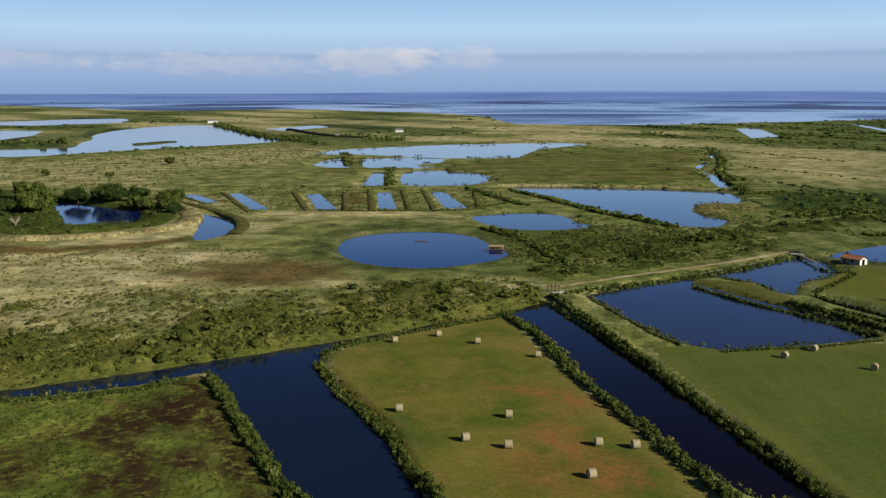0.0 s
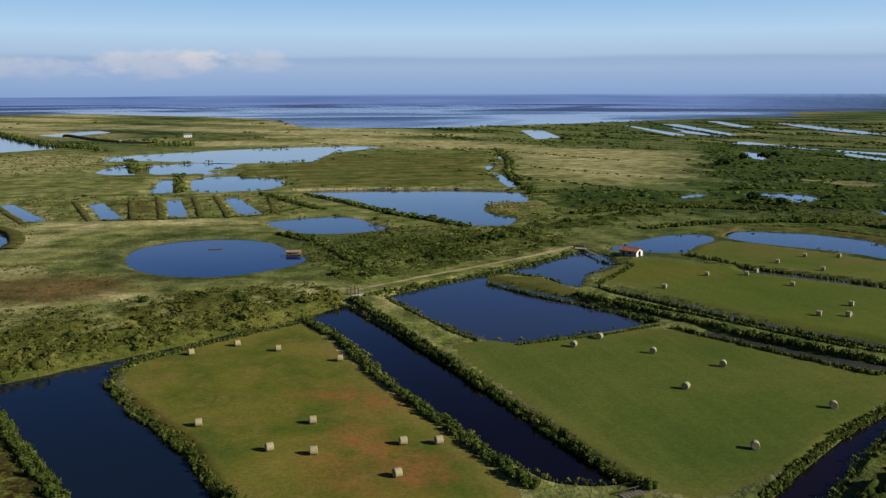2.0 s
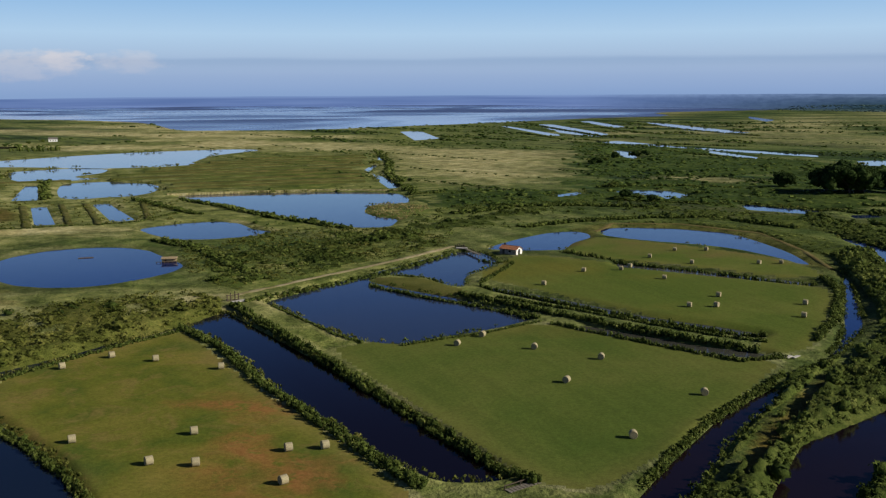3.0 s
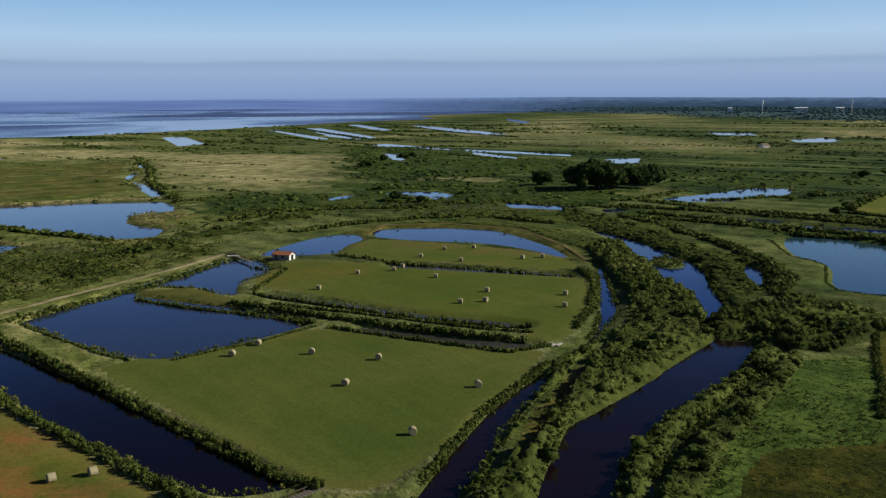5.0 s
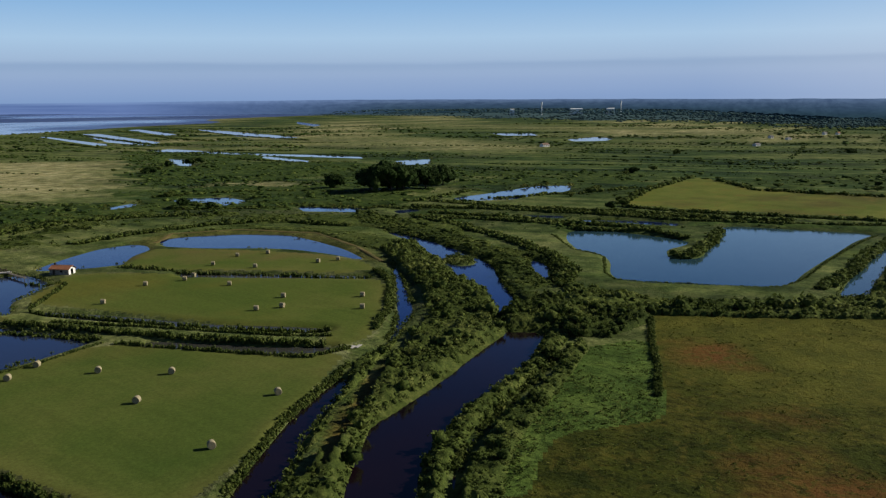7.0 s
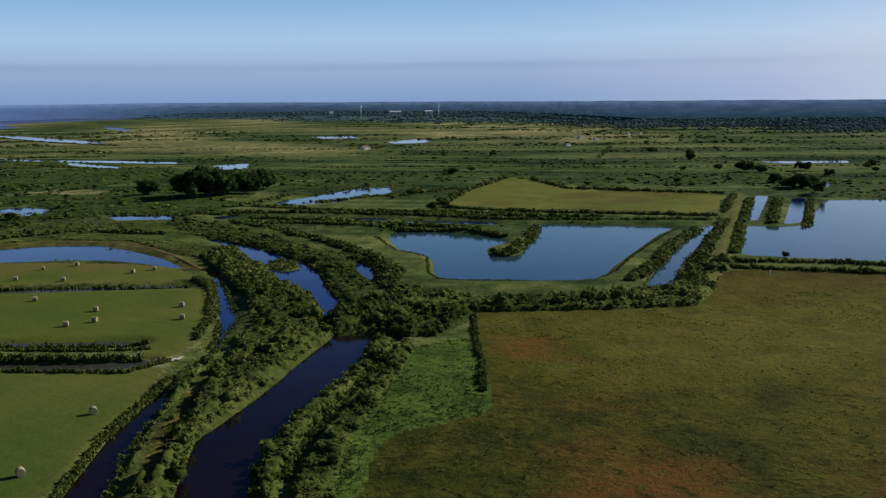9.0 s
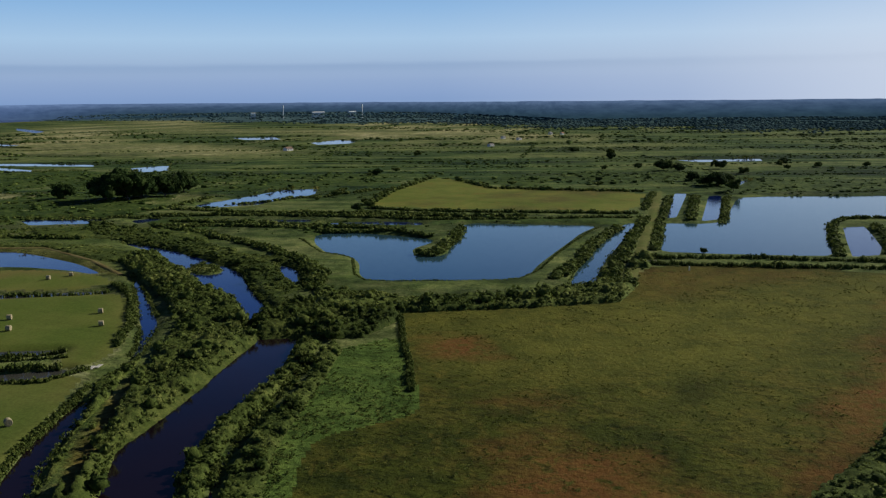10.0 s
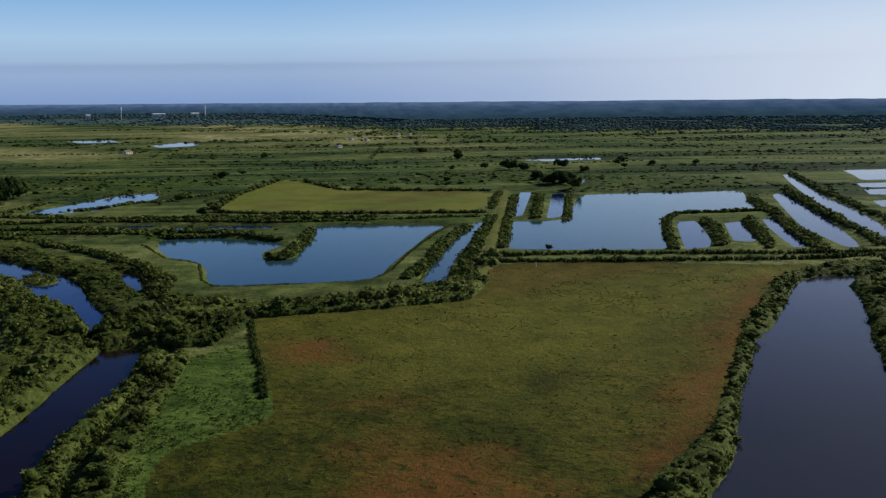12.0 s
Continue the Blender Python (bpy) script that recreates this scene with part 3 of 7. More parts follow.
FIELDS['field_b'] = [(53, 192), (58.5, 187.5), (68, 189.5), (79.5, 191), (95.5, 195), (107, 178.5), (114.5, 162), (126.5, 149), (112, 139), (87.5, 122.5), (72, 113), (61, 108), (56, 112), (54.5, 122), (52, 139), (48.5, 160.5), (44.5, 189)]
FIELDS['field_c'] = [(104.5, 254.5), (118.5, 269), (128.5, 282), (140, 275.5), (147.5, 265.5), (159, 249.5), (174, 226.5), (187, 205), (182, 195), (149.5, 162.5), (138.5, 155.5), (131.5, 154.5), (132, 159.5), (140, 166.5), (133, 178), (126, 197), (118, 218.5), (110.5, 238)]
FIELDS['field_d'] = [(151.5, 291), (166, 306), (175.5, 309.5), (184.5, 298), (197.5, 273.5), (205, 255), (206, 231.5), (198.5, 216.5), (188.5, 223.5), (176.5, 244), (160, 264.5), (150, 276)]
FIELDS['field_g'] = [(201.5, 116.5), (219, 89.5), (235, 69.5), (274, 74.5), (291, 74.5), (309.5, 21), (302, 23), (306.5, -4.5), (312.5, -23.5), (283, -11), (233.5, -4), (183.5, 0.5), (153, 3), (135, 8), (116.5, 12.5), (106, 19.5), (90, 73.5), (102, 78.5), (117.5, 85), (133.5, 86), (142.5, 81), (163.5, 93), (192.5, 112)]
FIELDS['field_far'] = [(403, 252), (472, 279.5), (561, 297.5), (555.5, 278), (522, 245.5), (513, 215.5), (519.5, 140), (429, 121.5), (422, 156.5), (405.5, 215.5)]
FIELDS['field_herb'] = [(-90.5, 143.5), (-77.5, 156), (-66, 159), (-55, 163), (-47.5, 169.5), (-41, 160.5), (-33, 141), (-26, 125.5), (-21, 114.5), (-19.5, 108), (-69.5, 108)]
FIELDS['field_weed'] = [(165, 111), (178, 105.5), (169, 98), (158.5, 91), (142, 80.5), (134.5, 77), (118, 86), (106, 81.5), (96, 75), (92, 78.5), (109, 91), (124, 97), (145.5, 104)]
FIELDS['field_spit'] = [(73, 262), (87, 258), (92, 234.5), (89.5, 229.5), (81.5, 242.5)]
THICKETS = {}
THICKETS['spit_wood'] = [(231, 248.5), (253, 249.5), (216, 200.5), (198.5, 169.5), (177.5, 147), (164.5, 134), (146.5, 127.5), (130, 120.5), (111.5, 114.5), (99.5, 110.5), (89.5, 102.5), (81, 95.5), (72, 86), (66, 92), (76.5, 102), (90, 113.5), (104, 123), (123.5, 135), (142, 143.5), (166.5, 161.5), (186, 182.5), (202.5, 206)]
THICKETS['spit_strip'] = [(123.5, 141), (132.5, 144), (142.5, 148), (127, 137), (105.5, 125), (91, 115), (79.5, 105), (67, 91), (64, 94), (71.5, 99), (79, 105), (91, 115), (109, 128.5)]
THICKETS['river_bank_east'] = [(169.5, 126.5), (170, 119.5), (155, 113.2), (124.8, 102.2), (110.7, 97.2), (94.2, 87.8), (83.2, 79), (80, 79), (86, 86), (90.5, 90.5), (99, 97), (106, 100.6), (119, 106.1), (131, 109.6), (147, 115.1)]
THICKETS['east_thicket'] = [(171.5, 117.5), (155.2, 112), (125.2, 101), (111.3, 96), (94.9, 86.5), (84.6, 77.3), (88, 72), (97.5, 80), (110, 87.5), (124, 93.5), (142, 101), (163, 110)]
THICKETS['dam_trees'] = [(179, 149), (188.5, 148.5), (200, 148), (197, 133.5), (203, 120), (194.5, 113), (175.5, 112.5), (170, 119.5), (170.5, 126), (166.5, 134.5)]
THICKETS['lake_hedge'] = [(217.5, 156), (217, 122), (235, 96), (245, 87), (263, 78), (307.5, 85.5), (310.5, 80), (275, 73), (235, 69.5), (219, 89.5), (201, 116), (192.5, 135)]
THICKETS['east_river_bank'] = [(324.5, -44), (315, -27), (291.5, -11.5), (262.5, -6.5), (222, -0.5), (176.5, 1.5), (151, 3.5), (132.5, 9.5), (112.5, 12.5), (115, 4), (140.5, 0), (170.5, -0.5), (193.5, -2.5), (214.5, -4), (225, -7.5), (248.5, -10.5), (279, -14.5), (289, -18.5), (303.5, -41.5)]
THICKETS['east_river_far_bank'] = [(284.5, -29), (301.5, -41), (292, -59.5), (162.5, -36.5), (173.5, -29.5), (197.5, -28.5), (219, -28.5), (235.5, -29.5), (261.5, -31)]
THICKETS['canal_north_bank'] = [(-101.5, 154), (-81.5, 164), (-56.5, 178), (-29, 195.5), (9, 221), (25.5, 234.5), (26.5, 250.5), (10, 239), (-12, 226.5), (-31.5, 216), (-62.5, 198), (-90, 181.5), (-112.5, 172)]
THICKETS['pond_trees'] = [(-251.5, 486.5), (-240, 500), (-209.5, 486), (-173, 468), (-132, 435), (-115, 396), (-116.5, 375.5), (-129.5, 360), (-145.5, 350), (-165.5, 351.5), (-186, 357.5)]
THICKETS['lake_neck'] = [(303.5, 342), (296, 307.5), (280.5, 271.5), (272, 244), (262, 225), (256, 205.5), (258.5, 197.5), (245, 178.5), (229.5, 166), (215, 158), (203, 158), (198, 145), (189, 138.5), (188, 147.5), (199.5, 161.5), (213, 176), (228.5, 191.5), (237.5, 207), (248.5, 228.5), (255, 247), (262.5, 273.5), (273.5, 309)]
THICKETS['neck_west'] = [(276, 348.5), (290.5, 320.5), (296.5, 294), (290, 259.5), (268.5, 240.5), (266.5, 264), (266, 293), (258.5, 322.5)]
THICKETS['moat_north'] = [(189, 341), (216.5, 341), (234.5, 325), (249.5, 307.5), (251, 276.5), (242, 239), (226, 228), (227.5, 250), (233.5, 287.5), (226, 321.5)]
SCRUBS = {}
SCRUBS['path_scrub'] = [(23, 333.5), (65, 377), (110, 363), (122.5, 330), (114, 310.5), (67, 283), (33.5, 260.5), (22.5, 283)]
SCRUBS['west_scrub'] = [(-124, 190), (-113.5, 232), (-83.5, 251), (-44, 248), (-13.5, 261.5), (19, 266), (26, 253.5), (10, 239), (-12, 226.5), (-31.5, 216), (-62.5, 198), (-90, 181.5), (-112.5, 172)]
SCRUBS['north_scrub'] = [(108.5, 358.5), (152, 425.5), (193, 452), (224.5, 436.5), (265.5, 396.5), (285, 339.5), (281.5, 312.5), (253.5, 301.5), (226, 337), (189, 341.5), (150.5, 340), (124.5, 323.5)]
SCRUBS['reed_margin'] = [(20, 342.5), (62, 363.5), (92, 359), (113.5, 365), (117, 342), (116, 310), (75.5, 293), (36, 267.5), (27.5, 285.5), (23, 306)]
SCRUBS['lake_meadow_scrub'] = [(357, 249), (360, 199), (338.5, 187), (330.5, 211), (319.5, 223)]
MARSHES = {}
MARSHES['marsh_mid'] = [(166, 516), (232, 486), (282, 481.5), (330, 459.5), (388, 464.5), (439.5, 409), (308, 285.5), (291.5, 322), (274, 358.5), (255.5, 402.5), (217, 414.5), (164.5, 407.5), (134.5, 402.5)]
MARSHES['marsh_far'] = [(500, 963), (599, 887), (518.5, 530), (552, 442), (581.5, 363), (582.5, 323.5), (494.5, 300.5), (483.5, 342), (419.5, 389), (366.5, 423.5), (301.5, 448), (257.5, 499)]
MARSHES['marsh_east'] = [(564.5, 274), (668.5, 229), (676.5, 169.5), (637.5, 88), (652.5, -11), (558, -21.5), (553, 6), (529.5, 82.5), (548, 137), (529, 203.5), (530, 241.5)]
MARSHES['tidal_strip'] = [(330, 317), (354, 251), (378, 184), (412.5, 117), (382.5, 108.5), (364, 177.5), (310.5, 215.5), (300.5, 261), (308, 296.5)]
HEDGES = {}
HEDGES['a_west'] = ([(-25.5, 181.5), (-19, 162.5), (-14, 153.5), (-8, 139), (-4.5, 127), (-0.5, 117.5), (1, 109.5)], 1.7, 1.4)
HEDGES['a_north'] = ([(-25, 187), (-20, 193), (-10.5, 201.5), (10.5, 216), (16, 219.5)], 1.6, 0.9)
HEDGES['a_east'] = ([(14.5, 221), (21.5, 200.5), (24, 180), (28.5, 158.5), (32.5, 142.5), (35.5, 129), (39, 115.5)], 2.2, 1.4)
HEDGES['b_west'] = ([(29, 240.5), (35.5, 208.5), (41.5, 177.5), (46, 152.5), (49.5, 132.5), (52.5, 117.5), (54.5, 111.5)], 1.9, 1.6)
HEDGES['b_shore'] = ([(96.5, 197), (79.5, 191), (68, 189.5), (58.5, 187.5)], 0.9, 0.7)
HEDGES['b_berm'] = ([(39, 237), (44, 216.5), (47.5, 202), (51, 192.5)], 1, 0.7)
HEDGES['spit_south'] = ([(70.5, 256.5), (79.5, 236.5), (87, 225), (94, 211), (98, 200)], 1.6, 1.3)
HEDGES['spit_north'] = ([(73.5, 264.5), (80, 265.5), (88.5, 258), (91, 249.5)], 1.2, 1)
HEDGES['c_south'] = ([(99, 241.5), (108.5, 223.5), (117.5, 196.5), (129.5, 178), (139, 167)], 1.5, 1.7)
HEDGES['row_b'] = ([(98, 226), (116, 193.5), (126, 173.5), (135, 162)], 1.1, 1.0)
HEDGES['row_c'] = ([(89.5, 234.5), (100.5, 207), (111.5, 186.5), (122, 168.5), (129.5, 158)], 1.8, 1.7)
HEDGES['row_d'] = ([(98, 194), (111, 168), (119.5, 151.5), (130, 150.5)], 1.3, 1.3)
HEDGES['c_west'] = ([(101, 245), (115.5, 261.5), (123, 271.5), (118.5, 278), (115.5, 283.5)], 1.6, 1.2)
HEDGES['d_south'] = ([(147, 284), (156.5, 261.5), (172, 239.5), (184, 217), (190.5, 208.5)], 1.8, 1.7)
HEDGES['c_east'] = ([(198.5, 214.5), (188, 197), (163.5, 172.5), (145.5, 159)], 2.2, 1.3)
HEDGES['b_east'] = ([(122, 141), (107, 133), (92.5, 124.8), (80.5, 115.8), (68.5, 106.5)], 1.5, 0.9)
HEDGES['lake_shore'] = ([(296.5, 217.5), (273, 191.5), (269, 175.5), (242.5, 157.5), (235, 149), (236, 141), (247, 119.5), (253, 109), (272.5, 106.5), (300.5, 112), (334.5, 116.5), (372.5, 119.5)], 1.1, 0.6)
HEDGES['lake_f_a'] = ([(303, 82.5), (313.5, 58.5), (323.5, 21), (332, -15.5), (343, -46.5), (353.5, -60.5)], 2.4, 1.8)
HEDGES['lake_f_b'] = ([(293, 77.5), (303.5, 38), (319.5, -15), (335.5, -45.5)], 2.4, 1.8)
HEDGES['canal_west'] = ([(378, 112), (335, 108.5), (292, 100.5), (257.5, 96)], 4, 1.8)
HEDGES['canal_east'] = ([(404, 108.5), (345, 97.5), (293, 87), (241.5, 77)], 4, 2.2)
HEDGES['path_east'] = ([(500.5, 121.5), (405, 101.5), (320.5, 82.5)], 3, 1.8)
HEDGES['path_west'] = ([(514, 133.5), (434.5, 117.5)], 3, 1.8)
HEDGES['strip_one'] = ([(503, 108), (406, 89)], 4, 1.8)
HEDGES['strip_two'] = ([(506, 92), (405, 75)], 3, 1.8)
HEDGES['g_west'] = ([(197.5, 115), (174.5, 101), (163, 93), (145, 82.5)], 1.3, 1.2)
HEDGES['pan_top'] = ([(453, -7), (443, 9), (435, 29), (414, 32.5), (375.5, 29), (331.5, 22.5)], 3, 1.8)
HEDGES['pan_ab'] = ([(417, 17), (388, 10), (343, 7.5)], 4, 1.8)
HEDGES['pan_bc'] = ([(421, -0.5), (383.5, -6), (341.5, -9.5)], 4, 1.8)
HEDGES['pan_cd'] = ([(509, -3.5), (429.5, -15), (379, -21.5), (343.5, -27)], 5, 2)
HEDGES['pan_de'] = ([(558, -21.5), (465, -33.5), (400, -43.5), (357, -48)], 5, 2)
HEDGES['pan_e'] = ([(673.5, -29), (552, -42), (469, -53), (412, -62)], 4, 1.8)
HEDGES['lake_north_a'] = ([(316.5, 222.5), (329, 196), (322, 172)], 3, 1.8)
HEDGES['lake_spit'] = ([(352, 174), (316, 160), (285.5, 151.5), (284, 157.5)], 4, 2)
HEDGES['far_field_south'] = ([(394.5, 247), (393.5, 209.5), (408.5, 157.5), (421, 116.5)], 3, 1.8)
HEDGES['far_field_south_b'] = ([(360, 249), (367.5, 195.5), (385.5, 148.5), (404.5, 114.5)], 3, 1.8)
HEDGES['far_field_west'] = ([(402.5, 253.5), (472, 279.5), (569, 301.5)], 5, 2.6)
HEDGES['far_field_north'] = ([(555.5, 278), (510, 232.5), (509.5, 196), (519.5, 140)], 5, 2.4)
HEDGES['west_lake_shore'] = ([(-354, 742), (-289, 816), (-213, 914), (-157, 984)], 2, 1)
HEDGES['long_shore'] = ([(36, 506.5), (51, 471.5), (59, 447.5), (70, 413.5), (81, 391), (93.5, 365)], 5, 1.8)
HEDGES['mid_hedge'] = ([(14.5, 512.5), (27.5, 471.5), (39, 436.5)], 4, 1.6)
HEDGES['reed_north'] = ([(-58, 420), (-32, 418), (-6, 420), (12, 422), (32, 447.5)], 2, 0.9)
HEDGES['oval_east'] = ([(17, 364), (28.5, 342), (34.5, 317), (37.5, 295.5)], 5, 1.8)
HEDGES['creek_right'] = ([(252, 881), (216, 718), (185, 618), (171, 543), (160, 483.5)], 6, 2.2)
HEDGES['marsh_a'] = ([(156.5, 486.5), (196, 485), (218.5, 458), (240, 433), (258.5, 407), (288.5, 377.5)], 7, 1.1)
HEDGES['marsh_b'] = ([(288.5, 411), (304, 375.5), (322, 337.5), (337, 312.5)], 6, 1.1)
HEDGES['tide_a'] = ([(355, 341), (358.5, 294.5), (370.5, 256.5), (389, 189.5)], 4, 1.6)
HEDGES['tide_b'] = ([(318, 305.5), (326, 268.5), (328.5, 227.5), (332, 197.5)], 4, 1.8)
HEDGES['herb_east'] = ([(-44.5, 171), (-37.5, 155.5), (-31, 141), (-25, 127.5), (-20, 117), (-17.5, 109.5)], 2.6, 1.8)
HEDGES['herb_north'] = ([(-86.5, 153.5), (-78, 156.5), (-66, 159), (-55.5, 163), (-48.5, 169.5)], 2, 1)
HEDGES['track_reeds'] = ([(33, 244), (50.5, 255.5), (68.5, 266), (90, 280.5), (112, 299)], 3, 1.2)
HEDGES['lake_dc'] = ([(-38, 655), (-34, 590), (-30.5, 532)], 6, 2.2)
HEDGES['lake_ab'] = ([(-90, 840), (-79, 770), (-68, 680)], 8, 1.5)
HEDGES['west_bank'] = ([(-372, 1530), (-238, 1178), (-161, 1006), (-130, 963)], 16, 5.0)
HEDGES['west_grove'] = ([(-82, 1030), (-66, 1016), (-42, 1004)], 26, 7.0)
HEDGES['west_isle'] = ([(-560, 930), (-470, 960), (-410, 965), (-385, 975)], 40, 4.5)
HEDGES['pan_dyke_a'] = ([(782.0, 1702.5), (676.0, 1313.5), (610.5, 1049.0)], 5, 2.0)
HEDGES['pan_dyke_b'] = ([(558.5, 1218.0), (525.0, 1021.0), (551.5, 948.5)], 5, 2.0)
HEDGES['pan_dyke_c'] = ([(859.5, 1645.0), (731.5, 1239.0), (698.5, 1065.5)], 5, 2.0)
HEDGES['pan_dyke_d'] = ([(491.0, 879.5), (570.0, 870.0), (620.5, 792.5)], 5, 2.0)
HEDGES['pan_dyke_e'] = ([(501.0, 765.0), (502.0, 641.5), (530.0, 598.5)], 5, 2.0)
HEDGES['pan_dyke_f'] = ([(956.5, 1619.5), (848.0, 1228.5), (786.5, 979.5)], 5, 2.0)
HEDGES['bush_belt_a'] = ([(262, 300), (250, 340), (225, 352), (190, 352), (160, 345)], 5, 1.9)
HEDGES['bush_belt_b'] = ([(150, 395), (185, 410), (215, 405), (245, 385)], 7, 1.9)
HEDGES['bush_belt_c'] = ([(300, 300), (318, 260), (322, 225)], 4, 1.9)
HEDGES['bush_belt_d'] = ([(330, 330), (345, 300), (356, 262), (372, 215), (392, 160)], 5, 1.9)
HEDGES['bush_belt_e'] = ([(390, 330), (430, 300), (480, 295)], 6, 1.9)
HEDGES['bush_belt_f'] = ([(270, 480), (310, 472), (335, 455), (350, 420)], 7, 1.9)
HEDGES['bush_belt_g'] = ([(410, 360), (370, 350), (345, 345)], 6, 1.9)
HEDGES['tide_c'] = ([(301.5, 290), (292, 264.5), (279, 232.5), (259, 191.5), (235.5, 166.5), (214.5, 153.5)], 5, 2)
HAY = {}
HAY['hay_a'] = [(-10.5, 195.5), (-1, 200.5), (7.5, 194.5), (19.5, 184), (-7.5, 151.5), (11, 148.5), (3.5, 138), (10, 135), (24, 136), (29.5, 135), (21, 124)]
HAY['hay_b'] = [(70, 183.5), (78, 188.5), (84.5, 175), (94, 163), (80, 151.5), (100, 136), (76.5, 122)]
HAY['hay_c'] = [(137, 249.5), (149, 247.5), (154, 250.5), (116.5, 235.5), (153.5, 230.5), (139, 197), (153.5, 204.5), (145.5, 194.5), (168.5, 188.5), (158.5, 177.5)]
HAY['hay_d'] = [(169.5, 263.5), (185, 272), (195.5, 268.5), (176, 249), (195.5, 240.5), (202.5, 238.5)]
ISLETS = {}
ISLETS['river_islet'] = [(228.5, 214.5), (235.5, 218.5), (240.5, 217.5), (240, 211.5), (233.5, 203), (228.5, 200), (224, 201.5), (224, 207)]
ISLETS['west_bar'] = [(-322, 964), (-298, 1017), (-286, 1006), (-311, 943)]
PATCHES = []
PATCHES.append(('dry', 0.55, 16, [(-124, 190), (-113.5, 232), (-83.5, 251), (-44, 248), (-13.5, 261.5), (19, 266), (26, 253.5), (-12, 231.5), (-32, 219.5), (-63.5, 200.5), (-92, 185.5), (-115, 176)]))
PATCHES.append(('dry', 0.95, 14, [(-124.5, 181.5), (-213.5, 318.5), (-158.5, 327.5), (-133.5, 315.5), (-98, 327.5), (-71.5, 317.5), (-40.5, 290.5), (-31.5, 276.5), (-36, 260), (-74, 245), (-87, 219.5), (-96, 194.5)]))
PATCHES.append(('brown', 0.95, 7, [(-82, 266.5), (-72.5, 290), (-55.5, 296), (-32, 282), (-29, 264.5), (-45.5, 256), (-65, 258.5)]))
PATCHES.append(('dry', 0.65, 20, [(-213.5, 318.5), (-374, 696), (-303, 730), (-237, 808), (-147, 923), (-98, 886), (-103, 694), (-178, 644), (-161.5, 514), (-108.5, 460), (-76, 406.5), (-76.5, 340), (-118, 422.5), (-215, 514.5), (-246.5, 514.5)]))
PATCHES.append(('dry', 1, 2.5, [(-140.5, 332.5), (-115.5, 351.5), (-106, 372), (-109, 399.5), (-100, 378.5), (-95.5, 354), (-100, 335), (-135.5, 320.5)]))
PATCHES.append(('brown', 1, 3, [(-174, 318), (-158.5, 327.5), (-134.5, 318), (-117.5, 326), (-101, 337.5), (-95, 351), (-93.5, 343), (-98, 328.5), (-114.5, 316.5), (-130.5, 309), (-166.5, 304.5)]))
PATCHES.append(('dry', 0.9, 12, [(-88, 372), (-86, 388.5), (-81.5, 422.5), (-42.5, 422), (-11, 416), (9, 406), (-1, 385), (-35, 397), (-67.5, 385), (-77, 354)]))
PATCHES.append(('dry', 0.85, 30, [(130, 948), (263, 1046), (329, 880), (395, 830), (465, 841), (274.5, 525.5), (224, 508), (193.5, 554.5), (213, 640), (231, 736), (249, 881)]))
PATCHES.append(('rows', 0.6, 16, [(-1, 682), (54, 776), (142, 883), (231, 856), (188, 680), (140.5, 553.5), (88, 540.5), (39.5, 558)]))
PATCHES.append(('dry', 0.9, 60, [(-312, 1419), (-95, 1885), (76, 1672), (62, 1368), (-146, 1313), (-226, 1119)]))
PATCHES.append(('dry', 1, 14, [(-52, 1039), (76, 1087), (207, 1085), (300, 999), (193, 1012), (71, 1014), (-38, 993)]))
PATCHES.append(('dry', 0.8, 3, [(15.5, 256), (28.5, 259.5), (33.5, 250.5), (27, 246), (18, 247.5)]))
PATCHES.append(('brown', 0.8, 2.5, [(-56, 485), (-49, 504.5), (-38.5, 467), (-40.5, 443.5), (-47.5, 443.5)]))
PATCHES.append(('brown', 0.4, 3, [(164.5, 320.5), (184.5, 337.5), (201.5, 342.5), (228, 331.5), (241, 297), (229, 258.5), (211, 224), (208.5, 230), (218, 253), (225, 277.5), (230, 301.5), (216, 322), (195.5, 332), (184.5, 326), (172.5, 308), (173, 323.5)]))
PATCHES.append(('dry', 0.75, 3, [(267, 76.5), (319, 88), (385.5, 102.5), (520.5, 134.5), (521, 131), (386.5, 98.5), (320, 84.5), (267.5, 74)]))
PATCHES.append(('lush', 0.8, 12, [(26.5, 353), (63, 364.5), (79, 344), (65, 308), (39, 316.5)]))
PATCHES.append(('lush', 0.7, 6, [(314, 239), (297, 209.5), (259, 160.5), (213.5, 139), (235.5, 111), (245.5, 90.5), (233, 85.5), (203.5, 119.5), (212.5, 146), (241.5, 179), (271, 217)]))
PATCHES.append(('brown', 0.9, 1.5, [(88, 109), (99.5, 118), (114.5, 128), (127.5, 136.5), (125.5, 133), (107, 119), (92, 108.5), (81, 100.5)]))
PATCHES.append(('brown', 0.9, 4, [(15.5, 143.5), (20, 145), (22.5, 133.5), (27, 127.5), (27, 123), (22, 122.5), (18, 131)]))
PATCHES.append(('brown', 0.75, 4, [(11, 163.5), (17.5, 167.5), (26.5, 157.5), (28, 152.5), (21, 154.5), (15, 159.5)]))
PATCHES.append(('brown', 0.5, 5, [(8, 133.5), (13.5, 135), (17, 123.5), (24, 118), (16.5, 117.5), (11.5, 123.5)]))
PATCHES.append(('brown', 0.95, 7, [(138.5, 12.5), (168, 8.5), (215.5, 3.5), (278, -2.5), (283, -6.5), (244, -2.5), (176.5, 2.5), (153.5, 5), (135.5, 10.5)]))
PATCHES.append(('brown', 0.9, 5, [(177.5, 98), (186, 89.5), (174.5, 80), (167, 87.5)]))
PATCHES.append(('brown', 0.6, 5, [(146, 68.5), (153.5, 60), (148.5, 58), (144, 65)]))
